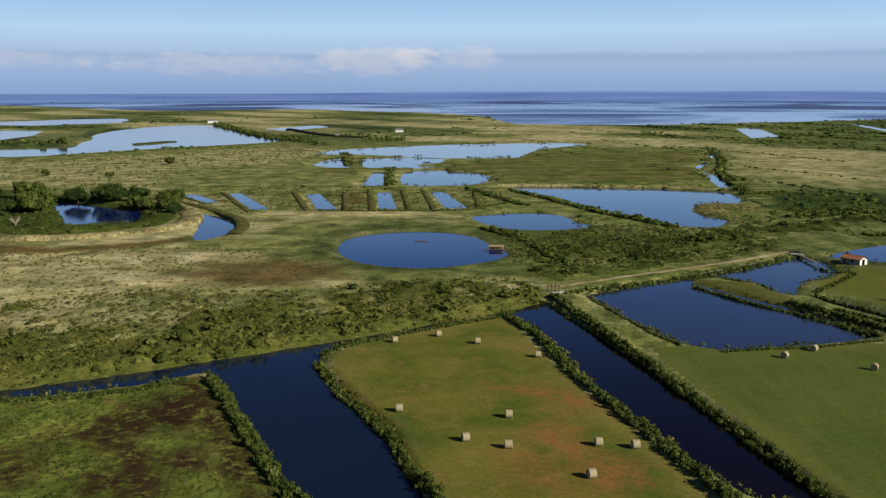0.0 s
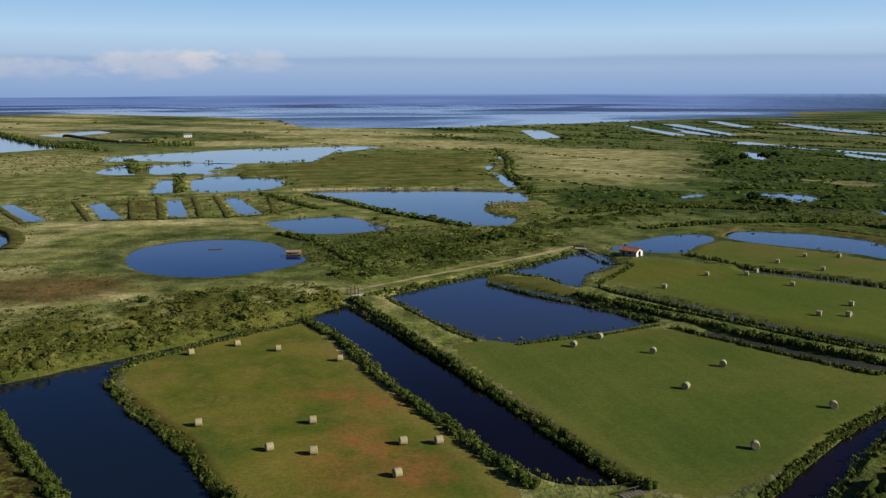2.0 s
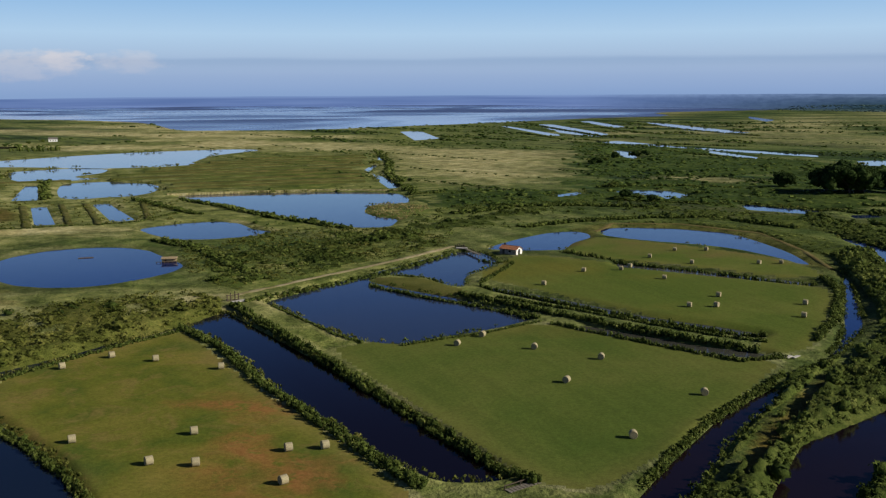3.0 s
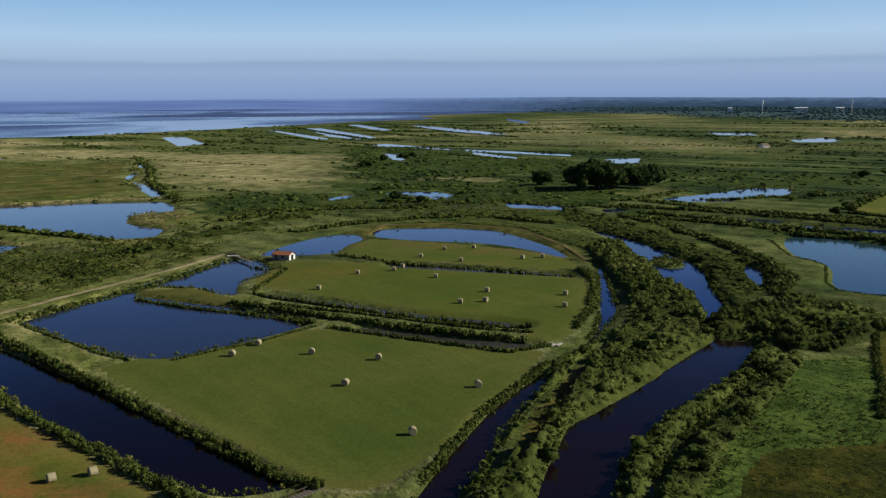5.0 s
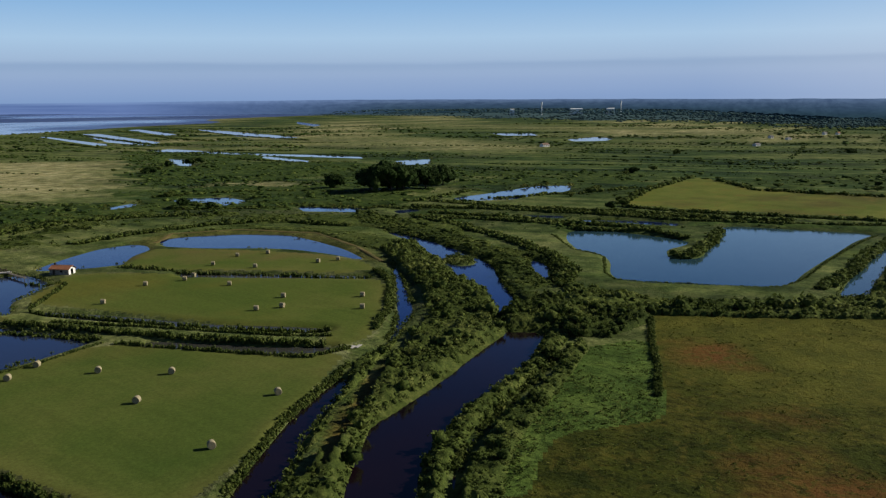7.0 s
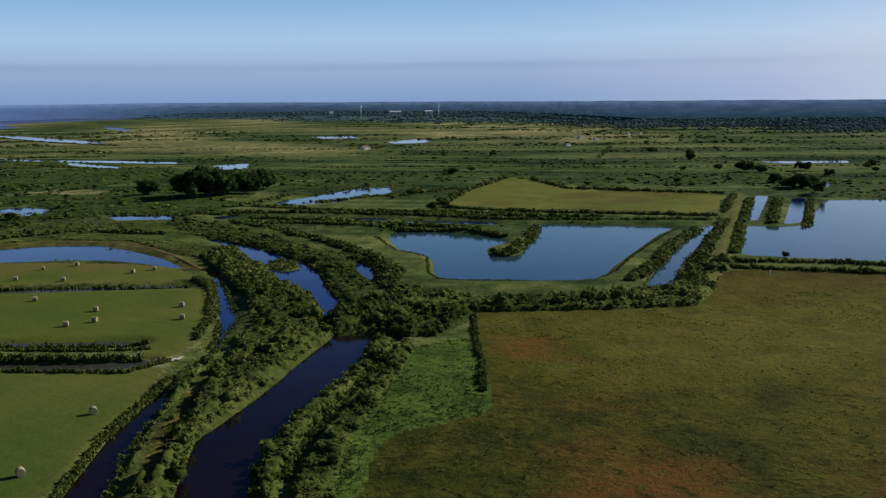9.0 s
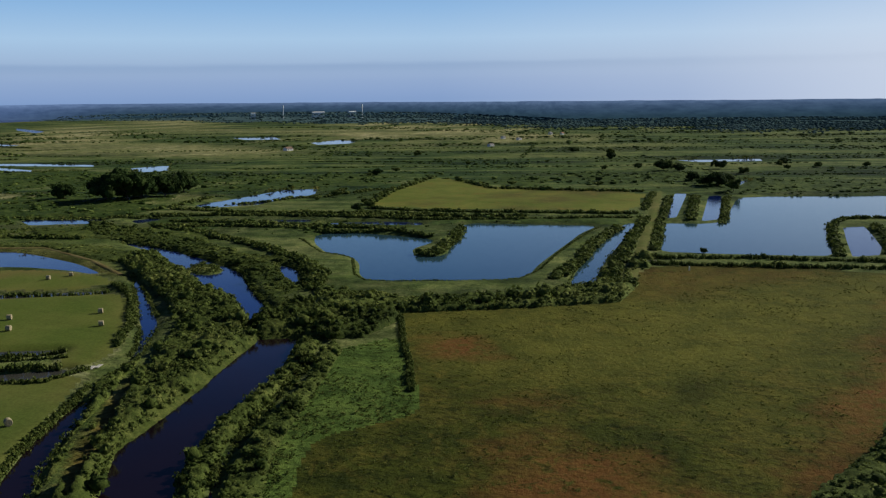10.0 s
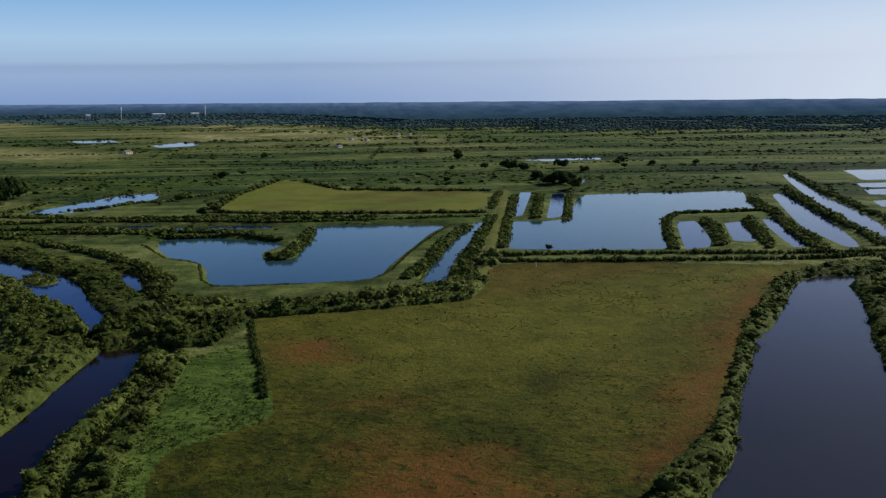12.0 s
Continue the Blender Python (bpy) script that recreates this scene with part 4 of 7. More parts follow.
PATCHES.append(('brown', 0.8, 9, [(126.5, 53.5), (131, 42), (119.5, 25), (108.5, 27), (104, 41), (110, 51.5)]))
PATCHES.append(('brown', 0.3, 9, [(285, 83), (296, 55), (299.5, 23), (265, 49.5), (244.5, 64.5)]))
PATCHES.append(('brown', 0.95, 4, [(-61.5, 141), (-55, 153.5), (-49.5, 160.5), (-42.5, 165), (-37, 153.5), (-43, 148), (-46.5, 136), (-36.5, 125.5), (-34.5, 109.5), (-44, 109.5), (-49, 127.5)]))
PATCHES.append(('lush', 0.8, 5, [(-59.5, 134), (-53.5, 143.5), (-46.5, 136), (-48, 123.5), (-55.5, 118)]))
PATCHES.append(('lush', 1, 3, [(171.5, 117.5), (146, 106.5), (125, 98.5), (98, 86), (83.5, 75), (86, 72.5), (105, 85.5), (122.5, 92.5), (145.5, 101.5)]))
PATCHES.append(('dry', 0.9, 20, [(327.5, 509.5), (366.5, 510), (388.5, 481), (371, 464), (334.5, 477)]))
PATCHES.append(('dry', 0.9, 16, [(372, 388.5), (417, 391), (392, 364), (358, 368)]))
PATCHES.append(('dry', 0.7, 60, [(806, 930), (936, 889), (870, 656), (794.5, 563), (704, 600), (713, 729)]))
PATCHES.append(('dry', 0.6, 80, [(1525, 1558), (1427, 894), (1331, 558), (1124.5, 541.5), (1166, 827), (1255, 1207)]))
# far half of the rough pasture: drier, and brightened for backlit grass tips
PATCHES.append(('dry', 0.6, 30, [(203.5, 116), (227.5, 101.5), (253, 80.5), (278.5, 77), (301, -14.5), (263.5, -10), (193.5, -2.5), (165, 30.5), (174.5, 68), (175, 98.5)]))
PATCHES.append(('dry', 0.85, 40, [(1280, 869), (1333, 818), (1188, 647), (1102, 650), (1134, 752)]))
PATCHES.append(('dry', 0.8, 12, [(347.5, 530.5), (378.5, 531.5), (379, 480.5), (352.5, 477.5), (337, 504.5)]))
PATCHES.append(('dry', 0.55, 50, [(776, 1101), (904, 1106), (939, 877), (907, 735), (714, 667), (671, 822)]))
PATCHES.append(('lush', 0.95, 3, [(100, 86), (121, 100.5), (139.5, 95.5), (150, 85), (143.5, 78), (129, 86.5), (99.5, 75)]))
PATCHES.append(('lush', 0.55, 8, [(-52, 300), (-47, 352), (-30, 376), (0, 382), (30, 362), (44, 336), (40, 300), (20, 276), (-18, 270), (-42, 282)]))
PATCHES.append(('dry', 0.95, 60, [(-335, 1466), (-245, 1815), (-95, 1886), (-83, 1460), (-132, 1192)]))
PATCHES.append(('lush', 0.9, 30, [(-560, 900), (-520, 1000), (-470, 1400), (-410, 1250), (-375, 990), (-350, 930), (-400, 890)]))
PATCHES.append(('brown', 1.0, 3, [(-44, 166), (-38, 152), (-31, 138), (-25, 125), (-20, 112), (-27, 112), (-33, 128), (-41, 145), (-47, 158)]))
PATCHES.append(('brown', 0.9, 4, [(-72, 128), (-62, 140), (-56, 150), (-60, 140), (-66, 122)]))
PATCHES.append(('brown', 1.0, 2.5, [(-50.5, 168.0), (-47.0, 171.0), (-42.0, 163.5), (-41.0, 158.5), (-46.0, 159.0)]))
PATCHES.append(('brown', 1.0, 2.5, [(-52.0, 153.5), (-49.0, 158.5), (-41.5, 155.5), (-39.0, 145.5), (-43.0, 142.5), (-49.0, 146.5)]))
PATCHES.append(('brown', 1.0, 2.5, [(-43.5, 132.5), (-39.5, 135.0), (-33.0, 131.0), (-32.5, 125.5), (-39.5, 126.0)]))
PATCHES.append(('brown', 1.0, 2.5, [(-59.5, 145.5), (-57.0, 148.5), (-52.0, 145.5), (-50.0, 139.0), (-55.5, 139.5)]))
PATCHES.append(('brown', 1.0, 2.5, [(-52.0, 123.5), (-50.5, 127.0), (-45.0, 125.0), (-42.5, 118.0), (-49.0, 118.0)]))
PATCHES.append(('brown', 1.0, 2.5, [(-66.5, 130.5), (-64.5, 132.5), (-60.0, 129.5), (-57.0, 121.5), (-62.0, 121.0)]))
GROVE = [(366.5, 432.5), (370, 403), (376, 393), (388, 395), (403, 391), (427, 399)]
LONE = [(836, 258.5), (687, 175), (693.5, 167), (726.5, 142), (537.5, 94.5), (658.5, 109.5), (738, 97), (704, 87), (729.5, 68.5), (745.5, 37), (323, 66), (1102.5, 469), (763.5, 422), (-201, 684), (-210.5, 585.5), (-255, 594), (-390, 956), (-398, 926), (-67, 1190), (-80, 1160)]
EAST_TREES = [(782, 241), (670.5, 167.5), (664.5, 154.5), (593.5, 129.5), (566.5, 116.5), (562.5, 108), (589.5, 107.5), (699.5, 132.5), (759.5, 96.5), (680, 189), (573, 184.5), (568.5, 348), (383.5, 246.5), (865.5, 304.5), (253, 417.5), (260, 404), (354, 635), (362, 640), (408, 693), (439.5, 712), (447, 706)]
BUSHES = [(541.5, 175), (396.5, 248), (532.5, 227.5), (671, 212), (722.5, 277.5), (684.5, 331.5), (599, 349.5), (561.5, 350), (452.5, 301), (249, 411), (258, 412), (278.5, 474.5), (369, 667), (385, 667), (355, 685), (415.5, 294), (435.5, 293), (414.5, 261.5)]
TRACK_CANAL = [(32, 253.5), (52.5, 267.5), (82.5, 285.5), (116.5, 309)]
REED_BED = [(113, 421), (122.5, 442.5), (132, 451.5), (140, 442), (149, 433.5), (145, 417), (123, 387.5), (115, 391), (113.5, 405.5)]
SLOT_BANKS = [(-142.5, 514), (-72.5, 528.5), (36.5, 512.5), (27.5, 421.5), (-57.5, 418), (-81.5, 422.5), (-131.5, 472.5)]
ROW_MARSH = [(-87, 643), (-1, 662), (52, 750), (134, 833), (223, 817), (154.5, 560.5), (39.5, 561.5), (-72.5, 528.5)]
DITCH_STRIP = [(169, 116.5), (144, 105.5), (124, 97.5), (98.5, 85.5), (83.5, 74.5), (86, 72.5), (105, 85.5), (122.5, 92.5), (143.5, 100.5)]
PASTURE_LOW = [(140, 79), (150, 62), (158, 40), (170, 20), (172, 8), (135, 13), (108, 20), (93, 70), (118, 84)]
LANES = [([(78.5, 102.5), (84.5, 107.5), (94.5, 114.5), (105.5, 122.5), (119.0, 131.0), (130.5, 139.0), (142.0, 145.5), (159.5, 157.0), (175.0, 166.5)], 0.9), ([(90.0, 82.5), (100.5, 90.0), (111.5, 95.0), (121.0, 98.5), (134.0, 102.5), (152.0, 109.5)], 0.8)]
HERB_STRIP = [(123, 96.5), (140, 79), (134.5, 74.5), (117, 87.5), (106, 82.5), (96, 76), (93, 79), (109, 89.5)]
BANK_BEND = [(-176, 338), (-163.5, 338), (-143, 339), (-125, 347), (-112, 360), (-106.5, 377), (-108.5, 397.5), (-116.5, 418.5), (-132.5, 442)]
BANK_OUTER = [(-147.5, 467.5), (-125, 448.5), (-105, 422.5), (-86.5, 392), (-80, 369), (-79.5, 348.5)]
BANK_LAKE = [(31.5, 534.5), (70.5, 534), (118, 527), (157.5, 508.5)]
TRACK_EAST = [(269, 76.5), (319, 87), (386, 101.5), (524, 133.5)]
TRACK_MOAT = [(183, 325), (200.5, 341), (226, 328.5), (239, 294.5), (227, 256.5), (210.5, 225)]
BANKS_SLOTS = []
BANKS_SLOTS.append([(-80.5, 499), (-61.5, 418)])
BANKS_SLOTS.append([(-53, 498.5), (-44, 418)])
BANKS_SLOTS.append([(-40, 504.5), (-32, 418)])
BANKS_SLOTS.append([(-21.5, 504), (-15, 418)])
BANKS_SLOTS.append([(-10.5, 504), (-3.5, 418)])
BANKS_SLOTS.append([(17.5, 504), (17, 426)])
BANKS_SLOTS.append([(-118, 496.5), (-87.5, 414.5)])
BANKS_SLOTS.append([(-141.5, 488.5), (-114, 444)])
SPOT = {}
SPOT['hut'] = [(129.5, 287.5)]
SPOT['sluice'] = [(30, 246)]
SPOT['sluice_far'] = [(117.5, 305.5)]
SPOT['jetty_end'] = [(117.5, 287)]
SPOT['blind'] = [(18.5, 319.5)]
SPOT['raft'] = [(-8, 337)]
SPOT['planks'] = [(131, 150.5)]
SPOT['bridge'] = [(55, 112)]
SPOT['bridge_end'] = [(49.5, 110.5)]
SPOT['fence'] = [(289.5, 79.5), (295.5, 75.5)]
SPOT['post'] = [(287.5, 63)]
SPOT['dead'] = [(-172, 369.5)]
SPOT['boat'] = [(-119.5, 396)]
SPOT['tarp'] = [(-234, 601)]
SPOT['whitehouse'] = [(-386, 1568)]
SPOT['farm'] = [(823, 616)]
SPOT['farm2'] = [(949.5, 431.5)]
SPOT['shed'] = [(1270, 482.5)]
SPOT['shed2'] = [(1102.5, 461.5)]
SPOT['shed3'] = [(1132.5, 496.5)]
SPOT['shed4'] = [(1269.5, 464.5)]
SPOT['house_w'] = [(-125, 1104)]
SPOT['house_w2'] = [(-57, 1222)]


def rounded(points, times=2):
    p = np.array(points, float)
    for _ in range(times):
        q = np.roll(p, -1, 0)
        p = np.stack([0.82 * p + 0.18 * q, 0.18 * p + 0.82 * q], 1).reshape(-1, 2)
    return p


def inside(P, poly):
    x, y = P[:, 0], P[:, 1]
    hit = np.zeros(len(P), bool)
    q = np.roll(poly, -1, 0)
    for (x0, y0), (x1, y1) in zip(poly, q):
        if y0 != y1:
            hit ^= ((y0 > y) != (y1 > y)) & (x < (x1 - x0) * (y - y0) / (y1 - y0) + x0)
    return hit


def off_edge(P, poly):
    """Distance to the outline, negative inside."""
    d = np.full(len(P), 1e18)
    q = np.roll(poly, -1, 0)
    for a0, b0 in zip(poly, q):
        ab = b0 - a0
        t = np.clip(((P - a0) @ ab) / max(ab @ ab, 1e-9), 0, 1)
        r = P - a0 - t[:, None] * ab
        d = np.minimum(d, (r * r).sum(1))
    return np.where(inside(P, poly), -1, 1) * np.sqrt(d)


SHAPES = {n: rounded(p, 0 if len(p) < 8 else 1 if len(p) > 22 or len(p) < 10 else 2) for n, p in WATERS.items()}


def nearby(P, poly, margin):
    lo, hi = poly.min(0) - margin, poly.max(0) + margin
    return np.flatnonzero(((P > lo) & (P < hi)).all(1))


def water_distance(P, margin=14.0):
    d = np.full(len(P), margin)
    for n, poly in SHAPES.items():
        i = nearby(P, poly, margin)
        if len(i):
            d[i] = np.minimum(d[i], off_edge(P[i], poly))
    for n, poly in ISLETS.items():
        i = nearby(P, np.array(poly), 3.0)
        if len(i):
            d[i] = np.maximum(d[i], -off_edge(P[i], np.array(poly)))
    return d


def wobble(P, scale, seed):
    g = np.random.default_rng(seed)
    out = np.zeros(len(P))
    for k in range(6):
        a = g.uniform(0, 6.283)
        f = scale * (1.0 + 0.9 * k)
        out += np.sin((P[:, 0] * np.cos(a) + P[:, 1] * np.sin(a)) * f + g.uniform(0, 6.283)) / (1 + 0.5 * k)
    return out / 2.5


def link_mesh(name, V, faces, mat, parent=None, smooth=False, tint=None, zone=None):
    """One mesh object out of arrays of corners and of triangles or quads."""
    me = bpy.data.meshes.new(name)
    faces = np.asarray(faces, np.int32)
    k = faces.shape[1]
    me.vertices.add(len(V))
    me.vertices.foreach_set("co", np.asarray(V, np.float32).ravel())
    me.loops.add(faces.size)
    me.loops.foreach_set("vertex_index", faces.ravel())
    me.polygons.add(len(faces))
    me.polygons.foreach_set("loop_start", np.arange(0, faces.size, k, dtype=np.int32))
    me.polygons.foreach_set("use_smooth", np.full(len(faces), smooth))
    me.update(calc_edges=True)
    if tint is not None:
        me.attributes.new("tint", "FLOAT", "POINT").data.foreach_set("value", np.asarray(tint, np.float32))
    if zone is not None:
        me.attributes.new("zone", "FLOAT_COLOR", "POINT").data.foreach_set("color", np.asarray(zone, np.float32).ravel())
    me.materials.append(mat)
    ob = new(name, me)
    ob.parent = parent
    return ob


def part(name, bm, mat, parent=None, label=""):
    me = bpy.data.meshes.new(name)
    bm.to_mesh(me)
    bm.free()
    me.materials.append(mat)
    ob = new(name, me)
    ob.parent = parent
    return tagged(ob, label)


# ---- ground ----
def land_height(P):
    return 0.85 + 0.18 * wobble(P, 0.05, 3) + 0.10 * wobble(P, 0.35, 4)


rings = [12.0]
while rings[-1] < 4880:
    r = rings[-1]
    rings.append(r + (2.5 if r < 70 else 0.0068 * r if r < 420 else 0.0105 * r))
rings = np.array(rings)
spokes = np.radians(np.r_[np.arange(-30, 104, 0.32), np.arange(104, 330, 3.0)])
RR, AA = np.meshgrid(rings, spokes, indexing="ij")
P = np.stack([RR * np.sin(AA), RR * np.cos(AA)], -1).reshape(-1, 2)
rad = RR.ravel()
P = np.vstack([P, [[0.0, 0.0]]])
rad = np.r_[rad, 0.0]
land = land_height(P)
for name in FIELDS:
    i = nearby(P, np.array(FIELDS[name]), 4)
    d = off_edge(P[i], np.array(FIELDS[name]))
    k = np.clip(0.5 - d / 4, 0, 1)
    land[i] = land[i] * (1 - k) + k * 0.85
# the land rises to low wooded hills in the east
east = np.clip((np.degrees(np.arctan2(P[:, 0], P[:, 1])) - 66) / 30, 0, 1)
land += np.clip((rad - 1900) / 1450, 0, 1) ** 1.3 * (1 + 1.5 * east)
dist = water_distance(P, 30.0)
WOOD_BEARING = np.array([24, 28, 38, 50, 69, 90, 104.0])
WOOD_EDGE = np.array([4700, 4500, 3500, 2500, 1780, 1570, 1500.0])


def wood_depth(xy):
    """How far inside the woods a place lies, in metres."""
    b = np.degrees(np.arctan2(xy[:, 0], xy[:, 1]))
    edge = np.interp(b, WOOD_BEARING, WOOD_EDGE) + 150 * wobble(xy, 0.006, 71) + 110 * wobble(xy, 0.02, 72)
    return np.where((b > 30) & (b < 110), np.hypot(*xy.T) - edge, -1.0)


land += np.clip(wood_depth(P) / 160, 0, 1) * (4.5 + 1.5 * wobble(P, 0.05, 73) + 9 * np.clip((rad - 1900) / 800, 0, 1))
slope = 0.5 * np.clip(170 / np.maximum(rad, 1), 0.08, 1)
height = np.minimum(land, np.maximum(dist * slope, -1.2))
nr, ns = len(rings), len(spokes)
idx = np.arange(nr * ns).reshape(nr, ns)
nxt = np.roll(idx, -1, 1)
quads = np.stack([idx[:-1], nxt[:-1], nxt[1:], idx[1:]], -1).reshape(-1, 4)[:, ::-1]

zone = np.zeros((len(P), 4), np.float32)
belt_dir = np.array([math.sin(radians(160)), math.cos(radians(160))])


def belts(xy):
    """Long low belts of growth that follow the old dykes."""
    v = xy @ np.array([belt_dir[1], -belt_dir[0]])
    u = xy @ belt_dir
    return wobble(np.c_[u / 7, v + 25 * wobble(xy, 0.004, 38)], 0.045, 37)


zone[:, 3] = np.clip(0.5 + 0.5 * belts(P), np.interp(rad, [380, 520], [0.30, 0.0]), 1)
for kind, strength, soft, poly in PATCHES:
    poly = np.array(poly)
    i = nearby(P, poly, 2 * soft)
    d = off_edge(P[i], poly) + soft * (0.7 * wobble(P[i], 1.2 / soft, 31) + 0.4 * wobble(P[i], 4.0 / soft, 32))
    k = {"dry": 0, "brown": 1, "lush": 2, "rows": 3}[kind]
    if k == 3:
        stripes = 0.5 + 0.5 * np.sin(P[i] @ np.array([0.05, 0.998]) * 0.38 + wobble(P[i], 0.02, 33))
        w = strength * np.clip(0.5 - d / (2 * soft), 0, 1)
        zone[i, 1] = np.maximum(zone[i, 1], w * np.clip(0.9 * stripes - 0.25, 0, 1) * 0.6)
        zone[i, 2] = np.maximum(zone[i, 2], w * np.clip(1.1 - 1.3 * stripes, 0, 1))
    else:
        zone[i, k] = np.maximum(zone[i, k], strength * np.clip(0.5 - d / (2 * soft), 0, 1))

bearing_deg = np.degrees(np.arctan2(P[:, 0], P[:, 1]))
# dry tone grows with distance; it also stands in for pale haze
zone[:, 0] = np.maximum(zone[:, 0], np.clip((rad - 800) / 500, 0, 1) * np.clip((bearing_deg - 20) / 8, 0, 1) * np.clip((92 - bearing_deg) / 20, 0, 1) * np.clip(0.25 + 0.9 * wobble(np.c_[P[:, 0] / 2.5, P[:, 1]], 0.016, 139), 0, 0.85))
green_east = np.clip((bearing_deg - 14) / 14, 0, 1) * np.interp(rad, [90, 130, 420, 560], [0, 0.7, 0.7, 1]) * np.clip(0.95 + 0.3 * wobble(P, 0.02, 35), 0.6, 1.0)
zone[:, 2] = np.maximum(zone[:, 2], green_east * (1 - 0.85 * zone[:, 0]) * (1 - zone[:, 1]))
zone[:, 0] = np.maximum(zone[:, 0], (bearing_deg < 14) * (rad < 1200) * 0.75 * np.exp(-((dist - 2.2) / 2.2) ** 2) * np.clip(0.6 + 0.8 * wobble(P, 0.08, 36), 0, 1))
zone[:, 0] = np.maximum(zone[:, 0], 0.22 * np.clip((9 - bearing_deg) / 5, 0, 1) * np.clip((rad - 200) / 80, 0, 1) * (1 - zone[:, 2]) * (1 - zone[:, 1]))
far_west = np.clip((rad - 850) / 250, 0, 1) * np.clip((18 - bearing_deg) / 4, 0, 1)
zone[:, 0] = np.maximum(zone[:, 0], far_west * np.clip(0.2 + 1.5 * wobble(P, 0.012, 39), 0, 1.0))
zone[:, 2] = np.maximum(zone[:, 2], far_west * np.clip(0.2 - 1.3 * wobble(P, 0.012, 39), 0, 0.95))
for n in ("field_a", "field_b", "field_c", "field_d"):
    poly = np.array(FIELDS[n])
    i = nearby(P, poly, 3)
    d = -off_edge(P[i], poly)
    ok = d > -2.5
    zone[i[ok], 0] = (0.6 * np.exp(-np.maximum(d[ok], 0) / 2.6) + 0.10 * np.clip(np.sin(d[ok] * 1.15), 0, 1) * (d[ok] < 11)) * np.clip(0.7 + 0.4 * wobble(P[i[ok]], 0.08, 45), 0.2, 1)
mid = P[quads].mean(1)
owner = np.zeros(len(quads), np.int32)
names = list(FIELDS)
for k, n in enumerate(names):
    poly = rounded(FIELDS[n], 1)
    i = nearby(mid, poly, 1)
    owner[i[off_edge(mid[i], poly) < 1.2]] = k + 1


# the canopy colour also carries the blue haze of the distance
HAZED_CANOPY = Mat("pine canopy with haze tint", 1.0, 0.0)
HAZED_CANOPY = HAZED_CANOPY.colour(HAZED_CANOPY.ramp(HAZED_CANOPY.bands(0.03, 4, -20, 8), [(0.3, (0.045, 0.080, 0.088)), (0.7, (0.085, 0.135, 0.135))])).m
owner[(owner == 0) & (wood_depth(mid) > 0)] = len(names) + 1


def cut(which, name, mat):
    f = quads[owner == which]
    use, inv = np.unique(f, return_inverse=True)
    V = np.c_[P[use], height[use]]
    return link_mesh(name, V, inv.reshape(f.shape), mat, smooth=True, zone=zone[use])


ground = tagged(cut(0, "ground", GROUND), "green and straw coloured salt marsh ground", "ground", kind="structure")
cap = np.r_[idx[0], nr * ns]
capf = np.array([(k, (k + 1) % ns, ns) for k in range(ns)])[:, ::-1]
tagged(link_mesh("ground_middle", np.c_[P[cap], height[cap]], capf, GROUND, zone=zone[cap]), "green marsh ground below the camera", "ground", kind="structure")
tagged(cut(len(names) + 1, "woodland", HAZED_CANOPY), "dense dark pine canopy tinted with blue haze towards the horizon", "woodland", kind="structure")
for k, n in enumerate(names):
    tagged(cut(k + 1, "meadow", FIELD_MATS[n]), FIELD_LABELS[n], "meadow", kind="structure")

# ---- water ----
BROWN = {"river_dark", "creek_lower", "creek_shade_ditch"}
SILT = {"channel_one", "channel_two", "channel_three"}
GREEN = {"north_lake", "wide_lake", "straight_canal"}


def pond(name, poly):
    bm = bmesh.new()
    nrm = np.roll(poly, -1, 0) - np.roll(poly, 1, 0)
    area = np.sum(poly[:, 0] * np.roll(poly[:, 1], -1) - poly[:, 1] * np.roll(poly[:, 0], -1))
    nrm = np.stack([nrm[:, 1], -nrm[:, 0]], 1) * (1 if area > 0 else -1)
    nrm /= np.maximum(np.linalg.norm(nrm, axis=1), 1e-6)[:, None]
    far = np.linalg.norm(poly, axis=1)
    ring = poly + nrm * np.clip(far * 0.008, 0.6, 8.0)[:, None]
    f = bm.faces.new([bm.verts.new((x, y, 0.0)) for x, y in ring])
    f.normal_update()
    if f.normal.z < 0:
        f.normal_flip()
    bmesh.ops.triangulate(bm, faces=[f])
    if name == "bay":
        return tagged(part("sea", bm, WATER_SEA), "blue tidal bay with pale streaks", "sea", kind="structure")
    mat = WATER_BASIN if name == "basin" else WATER_NAVY if name == "river_fork" else WATER_GREY if name == "east_river" else SILT_WATER if name in SILT else WATER_BROWN if name in BROWN else WATER_GREEN if name in GREEN else WATER
    kind = "ditch" if name in SILT else "river" if "river" in name or "creek" in name else "canal" if "canal" in name or "channel" in name else "lake" if "lake" in name else "pond"
    words = {"river": "calm dark river between shrubby banks", "canal": "narrow straight water channel in the marsh", "ditch": "shallow grey silted ditch between hedges", "lake": "calm blue lake with grassy banks", "pond": "still blue pond in the marsh"}
    return tagged(part(kind, bm, mat), words[kind], kind, kind="structure")


for n, poly in SHAPES.items():
    pond(n, poly)

